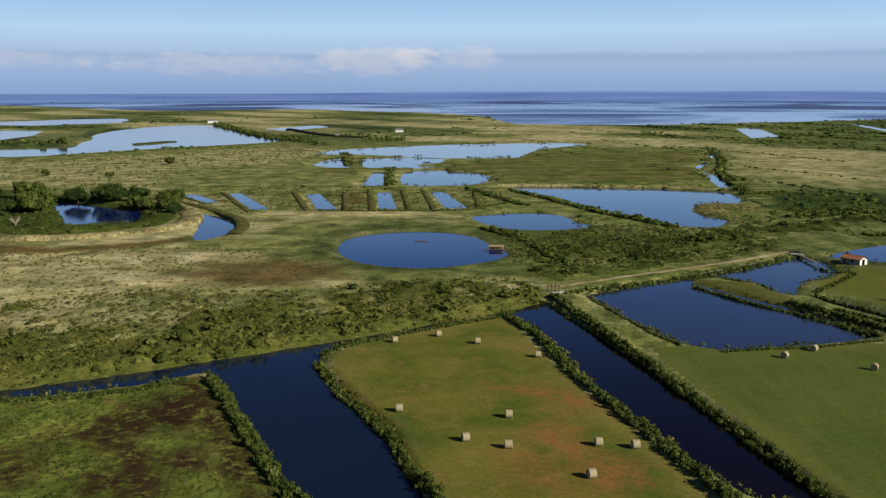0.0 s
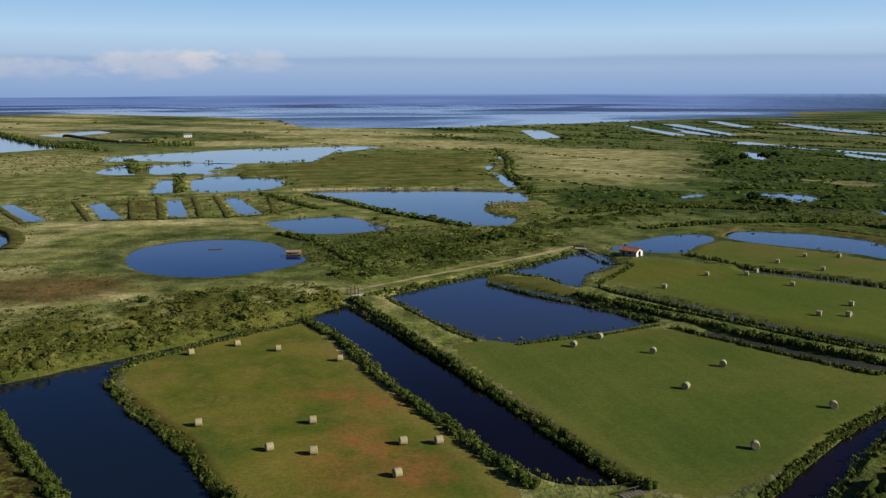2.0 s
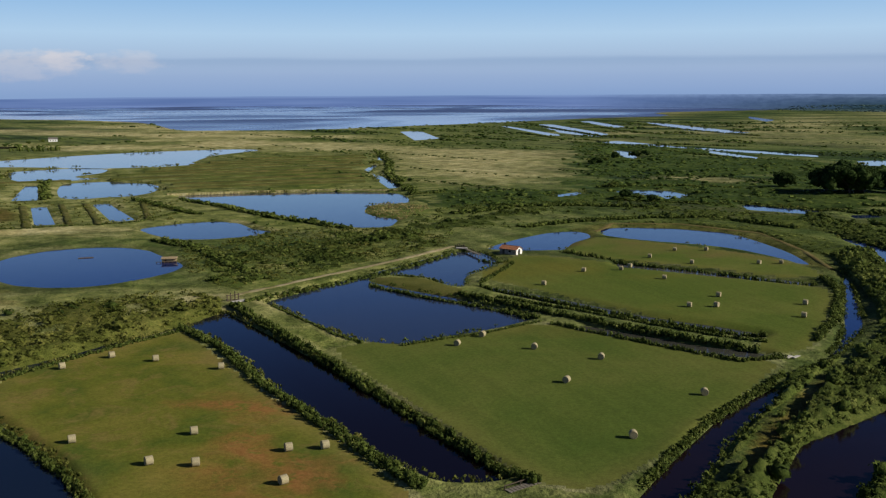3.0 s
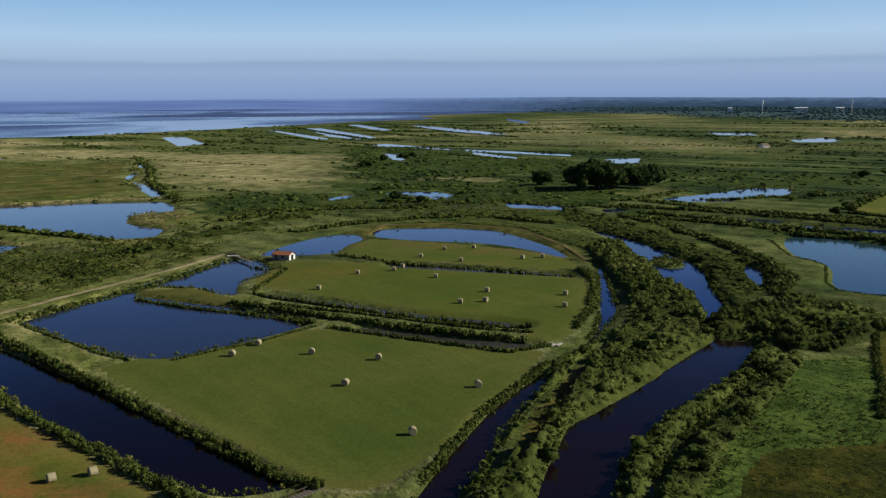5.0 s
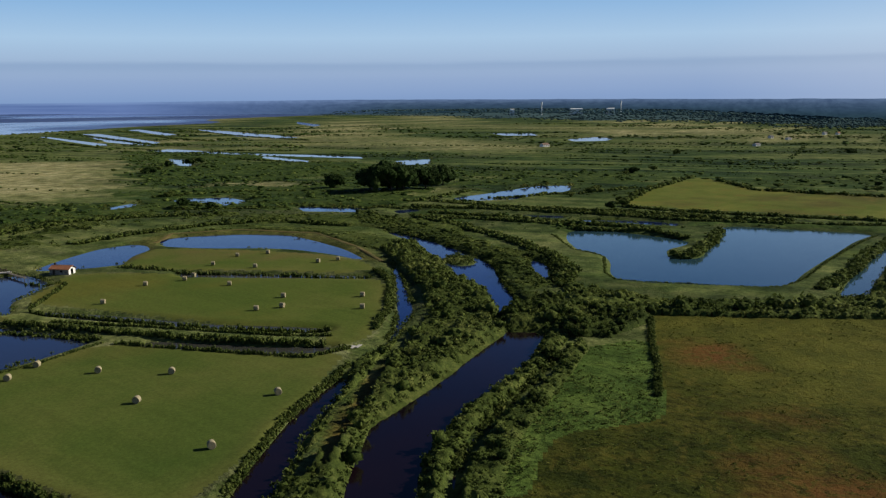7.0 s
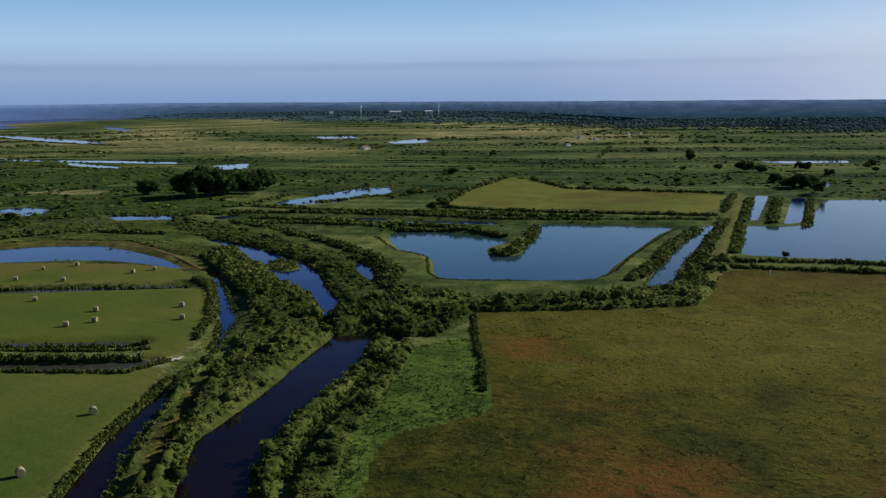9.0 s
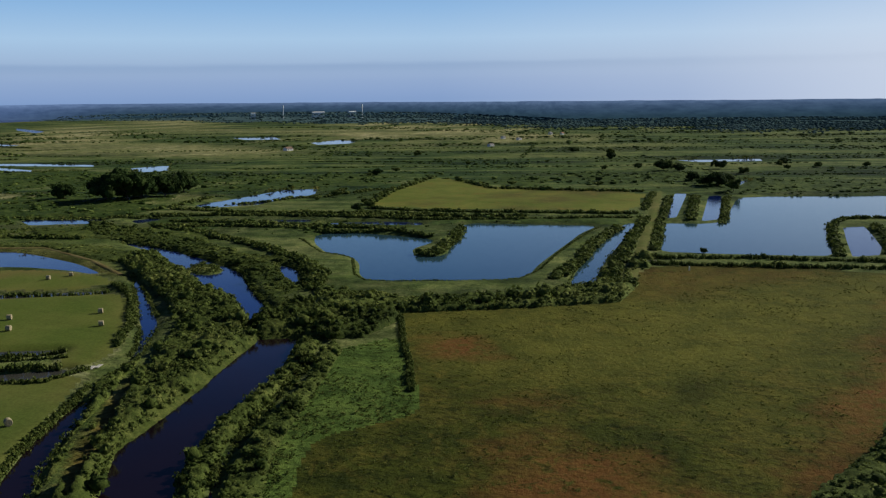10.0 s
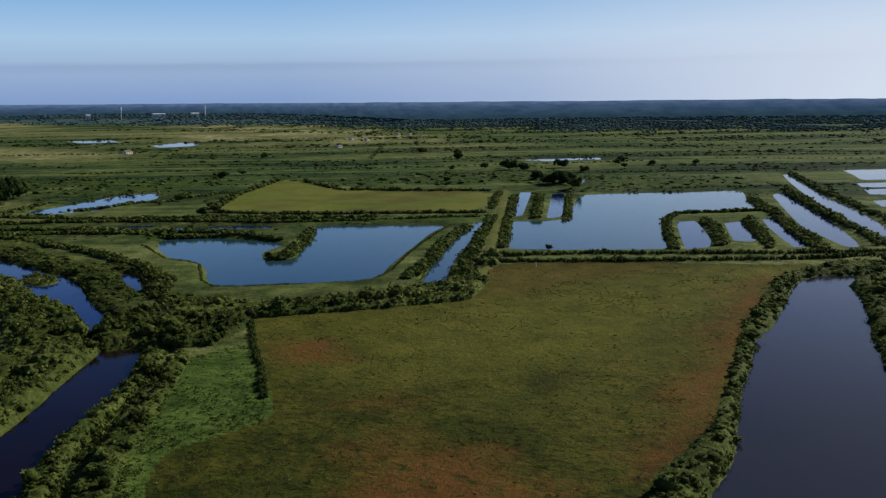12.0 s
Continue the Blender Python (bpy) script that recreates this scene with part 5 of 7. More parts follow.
# ---- far backdrop ring ----
def far_ring():
    # self-lit ring: the emission ramps carry the haze, paler towards the top
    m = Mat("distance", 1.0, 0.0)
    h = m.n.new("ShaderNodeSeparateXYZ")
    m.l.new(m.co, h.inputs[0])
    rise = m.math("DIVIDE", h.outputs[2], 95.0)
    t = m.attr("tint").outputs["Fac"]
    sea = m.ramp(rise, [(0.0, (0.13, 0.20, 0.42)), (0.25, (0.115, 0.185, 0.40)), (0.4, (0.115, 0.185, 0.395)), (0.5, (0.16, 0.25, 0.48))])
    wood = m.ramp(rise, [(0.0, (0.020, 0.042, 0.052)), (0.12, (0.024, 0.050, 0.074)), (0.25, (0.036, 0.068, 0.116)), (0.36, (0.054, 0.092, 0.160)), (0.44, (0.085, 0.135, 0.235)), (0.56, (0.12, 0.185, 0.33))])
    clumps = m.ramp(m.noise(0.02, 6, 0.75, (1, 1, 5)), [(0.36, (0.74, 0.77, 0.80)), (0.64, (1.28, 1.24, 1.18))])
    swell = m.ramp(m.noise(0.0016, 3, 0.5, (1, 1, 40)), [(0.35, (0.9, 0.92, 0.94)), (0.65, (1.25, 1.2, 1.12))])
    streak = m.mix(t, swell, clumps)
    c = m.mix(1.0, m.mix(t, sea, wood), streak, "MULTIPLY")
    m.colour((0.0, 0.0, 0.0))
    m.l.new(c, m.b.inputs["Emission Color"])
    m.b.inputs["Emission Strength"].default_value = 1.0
    az = np.radians(np.arange(0, 360, 0.5))
    deg = np.degrees(az)
    deg = np.where(deg > 180, deg - 360, deg)
    wood_side = np.clip((deg - 28) / 16, 0, 1)
    out = np.interp(deg, [-180, 22, 40, 52, 60, 70, 120, 150, 180], [4860, 4860, 3350, 3350, 2900, 2050, 2050, 4860, 4860])
    q = np.c_[np.sin(az) * out, np.cos(az) * out]
    skyline = np.interp(deg, [-180, -30, -9, 3, 41, 60, 72, 85, 97, 120, 180], [-0.2, -0.2, -0.2, -0.07, -0.05, -0.20, -0.31, -0.35, -0.42, -0.42, -0.2])
    top = 55 + out * np.tan(np.radians(skyline)) + wood_side * (1.0 * wobble(q, 0.02, 41) + 0.7 * wobble(q, 0.11, 43))
    V, F, n = [], [], len(az)
    for z in (np.full(n, -3.0), top * 0.5, top):
        V.append(np.c_[q, z])
    for k in range(n):
        j = (k + 1) % n
        F += [(k, j, n + j, n + k), (n + k, n + j, 2 * n + j, 2 * n + k)]
    return tagged(link_mesh("backdrop", np.vstack(V), F, m.m, smooth=True, tint=np.tile(wood_side, 3)), "self-lit backdrop of sea and woods with painted blue haze", "backdrop", kind="structure")


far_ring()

# ---- plants ----
rng = np.random.default_rng(5)


T5 = (1 + 5 ** 0.5) / 2
ICO = np.array([(-1, T5, 0), (1, T5, 0), (-1, -T5, 0), (1, -T5, 0), (0, -1, T5), (0, 1, T5), (0, -1, -T5), (0, 1, -T5), (T5, 0, -1), (T5, 0, 1), (-T5, 0, -1), (-T5, 0, 1)]) / 1.902
ICO_FACES = np.array([0, 11, 5, 0, 5, 1, 0, 1, 7, 0, 7, 10, 0, 10, 11, 1, 5, 9, 5, 11, 4, 11, 10, 2, 10, 7, 6, 7, 1, 8, 3, 9, 4, 3, 4, 2, 3, 2, 6, 3, 6, 8, 3, 8, 9, 4, 9, 5, 2, 4, 11, 6, 2, 10, 8, 6, 7, 9, 8, 1]).reshape(-1, 3)


def leaf_cloud(count, size, seed, lobes=5, spread=0.42, solid=True, loose=0.75):
    """A bush of unit radius and unit height: uneven lobes of foliage with leaf clumps standing off them."""
    g = np.random.default_rng(seed)
    cs = np.c_[g.normal(0, spread, (lobes, 2)), g.uniform(0.22, 0.66, lobes)]
    rs = g.uniform(0.30, 0.48, lobes)
    cs[0], rs[0] = (0, 0, 0.42), 0.56
    V, F = [], []
    for c, r in zip(cs, rs) if solid else ():
        turn = np.array(Euler(g.uniform(0, 6.28, 3)).to_matrix())
        b = len(V)
        V += list((ICO @ turn.T) * (r * g.uniform(0.55, 1.1, (12, 1))) * np.array([1.2, 1.2, 1.0]) + c)
        F += [tuple(f + b) for f in ICO_FACES]
    for k in range(count):
        j = g.integers(lobes)
        d = g.normal(size=3)
        d /= np.linalg.norm(d)
        if d[2] < -0.3:
            d[2] *= -1
        c = cs[j] + d * rs[j] * g.uniform(0.8, 1.28) * np.array([1.2, 1.2, 1])
        c[2] = max(c[2], 0.04)
        n = d + g.normal(0, loose, 3)
        n /= np.linalg.norm(n)
        u = np.cross(n, g.normal(size=3))
        u /= np.linalg.norm(u)
        v = np.cross(n, u)
        s = size * g.uniform(0.6, 1.3)
        b = len(V)
        V += [c + u * s, c + v * s * 0.8 - u * s * 0.3 + n * s * 0.15, c - u * s * 0.9, c - v * s * 0.8 + u * s * 0.2 - n * s * 0.15]
        F += [(b, b + 1, b + 2), (b, b + 2, b + 3)]
    return np.array(V), np.array(F)


LOD = [
    [leaf_cloud(20, 0.18, 10 + k, 1, loose=0.55) for k in range(6)],
    [leaf_cloud(13, 0.22, 30 + k, 1, loose=0.55) for k in range(6)],
    [leaf_cloud(6, 0.32, 50 + k, 1) for k in range(6)],
    [leaf_cloud(2, 0.3, 70 + k, 1) for k in range(6)],
]

LOD.append([leaf_cloud(10, 0.36, 90 + k, 2, 0.5, False) for k in range(6)])


def level(xy):
    r = np.hypot(*np.asarray(xy).T)
    return np.where(r < 190, 0, np.where(r < 330, 1, np.where(r < 560, 2, 3)))


def plants(name, xy, wide, high, tint, mat, label, category, z=None, kind="stuff", lod=None, mat_of=None, smooth=True):
    """Joins one bush at each place into one mesh."""
    if not len(xy):
        return None
    xy = np.asarray(xy, float)
    z = ground_z(xy) if z is None else z
    lv = level(xy) if lod is None else np.full(len(xy), lod)
    var, turn = rng.integers(0, 6, len(xy)), rng.uniform(0, 6.283, len(xy))
    Vs, Fs, Ts, base = [], [], [], 0
    if mat_of is not None and len(mat_of[1]):
        Vs, Fs, Ts, base = [mat_of[0]], [mat_of[1]], [mat_of[2]], len(mat_of[0])
    for L in range(len(LOD)):
        for k in range(6):
            i = np.flatnonzero((lv == L) & (var == k))
            if not len(i):
                continue
            V, F = LOD[L][k]
            c, s = np.cos(turn[i])[:, None], np.sin(turn[i])[:, None]
            x = (V[None, :, 0] * c - V[None, :, 1] * s) * wide[i, None] + xy[i, None, 0]
            y = (V[None, :, 0] * s + V[None, :, 1] * c) * wide[i, None] + xy[i, None, 1]
            h = V[None, :, 2] * high[i, None] + z[i, None] - 0.1
            Vs.append(np.stack([x, y, h], -1).reshape(-1, 3))
            Fs.append((F[None] + (np.arange(len(i)) * len(V))[:, None, None] + base).reshape(-1, 3))
            Ts.append((tint[i, None] + 0.10 * np.sin(np.arange(len(V)) * 7.3)[None]).ravel())
            base += len(i) * len(V)
    return tagged(link_mesh(name, np.vstack(Vs), np.vstack(Fs), mat, smooth=smooth, tint=np.concatenate(Ts)), label, category, kind=kind)


def ground_z(xy):
    xy = np.asarray(xy, float)
    d = water_distance(xy, 14.0)
    r = np.hypot(*xy.T)
    return np.minimum(land_height(xy), np.maximum(d * 0.5 * np.clip(170 / np.maximum(r, 1), 0.08, 1), -0.2))


def scatter(poly, density, keep=-0.3, soft=0.0):
    poly = np.asarray(poly, float)
    lo, hi = poly.min(0), poly.max(0)
    n = int(np.prod(hi - lo) * density)
    xy = rng.uniform(lo, hi, (n, 2))
    xy = xy[inside(xy, poly)]
    if soft:
        xy = xy[-off_edge(xy, poly) + soft * 0.6 * wobble(xy, 2.0 / soft, 81) > soft * rng.uniform(0, 1, len(xy))]
    return xy[water_distance(xy) > keep]


def in_patch(xy, kind):
    hit = np.zeros(len(xy), bool)
    for k, _, _, poly in PATCHES:
        if k == kind:
            hit |= inside(xy, np.array(poly))
    return hit


def along(line, width, step):
    line = np.asarray(line, float)
    out = []
    for a0, b0 in zip(line[:-1], line[1:]):
        n = max(1, int(np.linalg.norm(b0 - a0) / step))
        t = (np.arange(n) + rng.uniform(0, 1, n)) / n
        q = a0 + t[:, None] * (b0 - a0)
        side = np.array([-(b0 - a0)[1], (b0 - a0)[0]]) / max(np.linalg.norm(b0 - a0), 1e-6)
        out.append(q + side * (rng.uniform(-0.5, 0.5, n) * width)[:, None])
    return np.vstack(out)


def off_lanes(q):
    """Nought in the trodden or wet lanes that part the thickets, one away from them."""
    k = np.ones(len(q))
    for lane, half in LANES:
        for a0, b0 in zip(np.array(lane[:-1]), np.array(lane[1:])):
            t = np.clip(((q - a0) @ (b0 - a0)) / ((b0 - a0) @ (b0 - a0)), 0, 1)
            d = np.linalg.norm(q - a0 - t[:, None] * (b0 - a0), axis=1)
            k = np.minimum(k, np.clip((d - half) / 0.7, 0, 1))
    return k


def leaf_mat(poly, step, rise):
    """A closed canopy of foliage over a piece of ground: corners, triangles and tints."""
    poly = np.asarray(poly, float)
    lo, hi = poly.min(0) - step, poly.max(0) + step
    gx, gy = np.meshgrid(np.arange(lo[0], hi[0], step), np.arange(lo[1], hi[1], step), indexing="ij")
    q = np.stack([gx, gy], -1).reshape(-1, 2)
    q = q + rng.uniform(-0.33, 0.33, q.shape) * step
    up = rise(q)
    d = off_edge(q, poly)
    up = np.where(d > 0.2, 0, up) * (1 + rng.normal(0, 0.12, len(q)))
    keep = up > 0.06
    cell = np.arange(len(q)).reshape(gx.shape)
    f = np.stack([cell[:-1, :-1], cell[1:, :-1], cell[1:, 1:], cell[:-1, 1:]], -1).reshape(-1, 4)
    f = f[keep[f].sum(1) >= 2]
    use, inv = np.unique(f, return_inverse=True)
    f = inv.reshape(f.shape)
    tri = np.vstack([f[:, [0, 1, 2]], f[:, [0, 2, 3]]])
    q, up = q[use], up[use]
    tint = np.clip(0.5 + 0.22 * wobble(q, 0.09, 21) + 0.2 * wobble(q, 0.7, 93) + rng.normal(0, 0.12, len(q)), 0, 1)
    return np.c_[q, ground_z(q) - 0.1 + up], tri, tint


for n, (line, w, h) in HEDGES.items():
    r = np.hypot(*np.mean(line, 0))
    step = 0.21 if r < 260 else 0.45 if r < 500 else 1.5
    xy = along(line, w, step)
    k = len(xy)
    grow = np.clip(rng.lognormal(-0.06, 0.22, k), 0.5, 1.6) * (1 + 0.2 * wobble(xy, 0.18, 91))
    plants("hedge", xy, np.clip(0.34 * w, 0.45, 1.2) * grow * (1 if r < 330 else 1.35 if r < 500 else 1.9), 0.72 * h * grow, np.clip(rng.normal(0.45, 0.2, k), 0, 1), LEAF, "row of dense green shrubs along a bank", "hedge")

TALL = {"spit_wood": 2.1, "dam_trees": 2.4, "pond_trees": 1.7, "canal_north_bank": 1.7, "lake_hedge": 2.0, "neck_west": 1.0, "moat_north": 0.9, "lake_neck": 1.1}
for n, poly in THICKETS.items():
    r = np.hypot(*np.mean(poly, 0))
    tall = TALL.get(n, 1.4)
    outline = np.array(poly)

    def rise(q):
        d = np.clip(0.15 - off_edge(q, outline) / 1.2, 0, 1) ** 0.6
        up = tall * d * (0.62 + 0.38 * wobble(q, 0.16, 95) + 0.20 * wobble(q, 0.5, 96) + 0.10 * wobble(q, 1.3, 97))
        return np.clip(up, 0, None) * np.clip(0.65 + water_distance(q) / 5, 0.0, 1) * np.where(in_patch(q, "brown"), 0.05, 1) * off_lanes(q)

    canopy = leaf_mat(poly, 0.5 if r < 200 else 0.75 if r < 330 else 1.5, rise)
    xy = scatter(poly, 1.2 if r < 200 else 0.6 if r < 330 else 0.14, -0.2)
    xy = xy[(~in_patch(xy, "brown") & (off_lanes(xy) > 0.4)) | (rng.uniform(0, 1, len(xy)) < 0.04)]
    k = len(xy)
    grow = np.clip(rng.lognormal(-0.2, 0.4, k), 0.35, 2.2)
    if r < 330:
        grow[: k // 9] *= 1.9
    mat = WILLOW if n in ("dam_trees", "pond_trees", "lake_neck") else REED if n == "canal_north_bank" else LEAF
    plants("thicket", xy, (0.66 if r < 200 else 0.9 if r < 330 else 1.4) * grow, tall * 0.42 * grow, np.clip(0.5 + 0.25 * wobble(xy, 0.09, 21) + 0.2 * wobble(xy, 0.6, 93) + rng.normal(0, 0.14, k), 0, 1), mat, "thicket of dense green shrubs beside water", "thicket", z=ground_z(xy) + 0.55 * rise(xy), mat_of=canopy)

for n, poly in SCRUBS.items():
    r = np.hypot(*np.mean(poly, 0))
    outline = np.array(poly)

    def rise(q):
        d = np.clip(-off_edge(q, outline) / 7 + 0.5 * wobble(q, 0.25, 98), 0, 1)
        f = wobble(q, 0.07, 22) + 0.8 * wobble(q, 0.17, 24) + 0.35 * wobble(q, 0.8, 99)
        return 0.95 * np.clip(f - 0.3, 0, 1) ** 0.6 * d * np.clip(water_distance(q) / 2 - 0.2, 0, 1)

    canopy = leaf_mat(poly, 0.8 if r < 330 else 1.3, rise)
    xy = scatter(poly, 0.34 if r < 330 else 0.16, 0.2, 6.0)
    xy = xy[rise(xy) + rng.normal(0, 0.12, len(xy)) > 0.15]
    k = len(xy)
    grow = np.clip(rng.lognormal(-0.25, 0.45, k), 0.3, 2.2)
    tint = np.clip(0.46 + 0.25 * wobble(xy, 0.1, 94) + rng.normal(0, 0.14, k), 0, 1)
    tall = (wobble(xy, 0.09, 194) + rng.normal(0, 0.2, k) > 0.75) | (rng.uniform(0, 1, k) < 0.03)
    low = ~tall
    plants("scrub", xy[low], 1.15 * grow[low], 0.75 * grow[low], tint[low], REED if n == "west_scrub" else LEAF, "loose low green scrub on the marsh", "scrub", z=ground_z(xy[low]) + 0.5 * rise(xy[low]), lod=4, mat_of=canopy)
    plants("bushes", xy[tall], 1.35 * grow[tall], 1.1 * grow[tall], tint[tall] * 0.7, WILLOW, "clusters of darker green bushes on the marsh", "bushes")

for n, poly in MARSHES.items():
    outline = np.array(poly)

    def rise(q):
        d = np.clip(-off_edge(q, outline) / 30 + 0.5 * wobble(q, 0.05, 98), 0, 1)
        return 1.1 * np.clip(wobble(q, 0.03, 23) + 0.5 * wobble(q, 0.11, 24) + 0.4 * wobble(q, 0.35, 99) + 0.4, 0, 1) ** 0.7 * d * np.clip(water_distance(q) / 5 - 0.4, 0, 1)

    canopy = leaf_mat(poly, 2.6, rise)
    xy = scatter(poly, 0.042, 5.0, 30.0)
    xy = xy[rise(xy) + rng.normal(0, 0.2, len(xy)) > 0.2]
    k = len(xy)
    grow = np.clip(rng.lognormal(-0.1, 0.5, k), 0.35, 2.4)
    plants("marsh_scrub", xy, 1.7 * grow, 0.8 * grow, np.clip(rng.normal(0.5, 0.25, k), 0, 1), FAR_LEAF, "broad belt of low green marsh scrub", "scrub", z=ground_z(xy) + 0.3 * rise(xy), mat_of=canopy)

# ---- scattered far scrub ----
FREE = [np.array(p) for p in FIELDS.values()]


def open_land(xy, keep=1.0):
    ok = water_distance(xy) > keep
    for p in FREE:
        i = nearby(xy, p, 0.5)
        ok[i[inside(xy[i], p)]] = False
    return xy[ok]


def sector(count, r0, r1, a0=-29, a1=103, power=0.5):
    r = r0 + (r1 - r0) * rng.uniform(0, 1, count) ** (1 / (2 * power))
    b = np.radians(rng.uniform(a0, a1, count))
    return np.c_[r * np.sin(b), r * np.cos(b)]


xy = open_land(sector(60000, 380, 1900, power=0.62))
clump = wobble(xy, 0.012, 51) + 0.7 * wobble(xy, 0.05, 52)
west = np.degrees(np.arctan2(xy[:, 0], xy[:, 1])) < 12
xy = xy[(np.where(west, clump, 0.35 * clump + 1.2 * belts(xy)) + rng.normal(0, 0.22, len(xy)) > np.where(west, 0.75, 0.38)) & ~in_patch(xy, "dry") & ~in_patch(xy, "rows")]
k = len(xy)
r = np.hypot(*xy.T)
grow = np.clip(rng.lognormal(-0.2, 0.45, k), 0.3, 2.2)
plants("far_scrub", xy, grow * np.clip(r * 0.0026, 0.9, 3.4), grow * np.clip(r * 0.0011, 0.6, 1.5), np.clip(rng.normal(0.45, 0.22, k), 0, 1), FAR_LEAF, "scattered dark green scrub across the far marsh", "scrub")

# long dykes with scrub between the far salt pans
rows_xy, rows_w, rows_h = [], [], []
for k in range(80):
    r = 560 + 1500 * rng.uniform() ** 1.2
    b = radians(rng.uniform(8, 103))
    c = np.array([r * math.sin(b), r * math.cos(b)])
    run = radians(rng.normal(160, 7) if rng.uniform() < 0.8 else rng.normal(70, 8))
    d = np.array([math.sin(run), math.cos(run)])
    n = int(rng.uniform(30, 90))
    q = c + d * np.linspace(-1, 1, n)[:, None] * rng.uniform(60, 210) + rng.normal(0, 1.5, (n, 2))
    rows_xy.append(q)
rows_xy = open_land(np.vstack(rows_xy), 2.0)
k = len(rows_xy)
grow = rng.uniform(0.5, 1.3, k)
plants("dyke_scrub", rows_xy, 2.3 * grow, 0.9 * grow, np.clip(rng.normal(0.4, 0.2, k), 0, 1), FAR_LEAF, "lines of scrub on low dykes between salt pans", "scrub")

# tussocks
STRAW_REED = leaf_material("dry straw reed", (0.24, 0.19, 0.09), (0.40, 0.32, 0.16), (0.54, 0.45, 0.25))


def tussocks(poly, density, size, mat, label, bias=0.0, seed=61):
    xy = scatter(poly, density, 0.6)
    patch = wobble(xy, 0.15, seed) + 0.6 * wobble(xy, 0.5, seed + 1)
    xy = xy[patch + rng.normal(0, 0.35, len(xy)) > bias]
    xy = xy[~in_patch(xy, "brown") | (rng.uniform(0, 1, len(xy)) < 0.12)]
    k = len(xy)
    g = rng.uniform(0.5, 1.3, k)
    plants("grass_tussocks", xy, size * g, size * 0.8 * g, np.clip(rng.normal(0.5, 0.25, k), 0, 1), mat, label, "grass", lod=4)


tussocks(FIELDS["field_g"], 0.6, 0.34, REED, "low tussocks of olive pasture grass", 0.25, 61)
tussocks(PASTURE_LOW, 0.5, 0.34, LEAF, "rough green tufts in the pasture", 0.45, 161)
tussocks(FIELDS["field_herb"], 1.6, 0.36, LEAF, "clumps of bright green weeds in the meadow", 0.1, 63)
tussocks(FIELDS["field_weed"], 0.9, 0.42, LEAF, "clumps of nettles", -0.6, 65)
tussocks(SCRUBS["west_scrub"], 0.35, 0.8, REED, "tufts of sedge on the marsh", -0.2, 67)
tussocks(SCRUBS["path_scrub"], 0.35, 0.8, REED, "tufts of sedge beside the path", -0.2, 69)

tussocks(PATCHES[1][3], 0.2, 0.6, REED, "pale tufts of dry marsh grass", -0.1, 75)
tussocks(PATCHES[3][3], 0.05, 0.9, REED, "pale tufts of dry grass behind the pond", 0.2, 77)

tussocks(PATCHES[1][3], 0.03, 0.7, LEAF, "dark green tufts in the dry marsh grass", 0.25, 175)
tussocks(PATCHES[3][3], 0.035, 1.1, LEAF, "dark green tufts behind the pond", 0.1, 177)
tussocks(REED_BED, 0.3, 0.75, STRAW_REED, "straw coloured reed clumps in the lake", -0.6, 78)
for poly in (SLOT_BANKS,):
    tussocks(poly, 0.09, 1.0, REED, "rough sedge between the ponds", -0.1, 79)
tussocks(DITCH_STRIP, 1.0, 0.6, LEAF, "low green herbs along a dark ditch", -0.3, 82)
tussocks(HERB_STRIP, 1.3, 0.55, LEAF, "rank green herbs beside the thicket", -0.2, 80)

for poly in ISLETS.values():
    tussocks(poly, 0.8, 0.9, LEAF, "green sedge on a small islet", -0.9, 83)

# growth at the water's edge
edge_xy = []
for n in ("river_fork", "basin", "creek_lower", "creek_upper", "river_dark", "river_north", "side_pool", "east_river", "straight_canal", "creek_shade_ditch"):
    ring = np.vstack([SHAPES[n], SHAPES[n][:1]])
    q = along(ring, 1.6, 0.42)
    q = q[(np.hypot(*q.T) < 330) & (np.abs(np.degrees(np.arctan2(q[:, 0], q[:, 1])) - 37) < 66)]
    edge_xy.append(q)
edge_xy = np.vstack(edge_xy)
d = water_distance(edge_xy)
edge_xy = edge_xy[(d > -0.1) & (d < 1.8) & (wobble(edge_xy, 0.12, 88) + rng.normal(0, 0.3, len(edge_xy)) > -0.25)]
k = len(edge_xy)
g = rng.uniform(0.6, 1.4, k)
for part_of, mat, words in ((edge_xy[:, 0] < 58, REED, "sedge and reed along the canal edges"), (edge_xy[:, 0] >= 58, LEAF, "green herbs along the river edges")):
    i = np.flatnonzero(part_of)
    plants("bank_reeds", edge_xy[i], 0.62 * g[i], 0.85 * g[i], np.clip(rng.normal(0.5, 0.22, len(i)), 0, 1), mat, words, "reeds", z=np.maximum(ground_z(edge_xy[i]), 0.0), lod=4)

shore_xy = []
for n, ring in SHAPES.items():
    c = ring.mean(0)
    if 270 < np.hypot(*c) < 1000 and not n.startswith(("bay", "lobe", "pan", "wide", "straight", "north_lake", "round_pond", "slot")):
        shore_xy.append(along(np.vstack([ring, ring[:1]]), 4.0, 1.3))
shore_xy = np.vstack(shore_xy)
d, r = water_distance(shore_xy), np.hypot(*shore_xy.T)
shore_xy = shore_xy[(d > 0.1) & (d < 3.0) & (r > 300) & (r < 1000) & (wobble(shore_xy, 0.06, 188) + rng.normal(0, 0.3, len(shore_xy)) > 0.3)]
k = len(shore_xy)
g, r = rng.uniform(0.5, 1.5, k), np.hypot(*shore_xy.T)
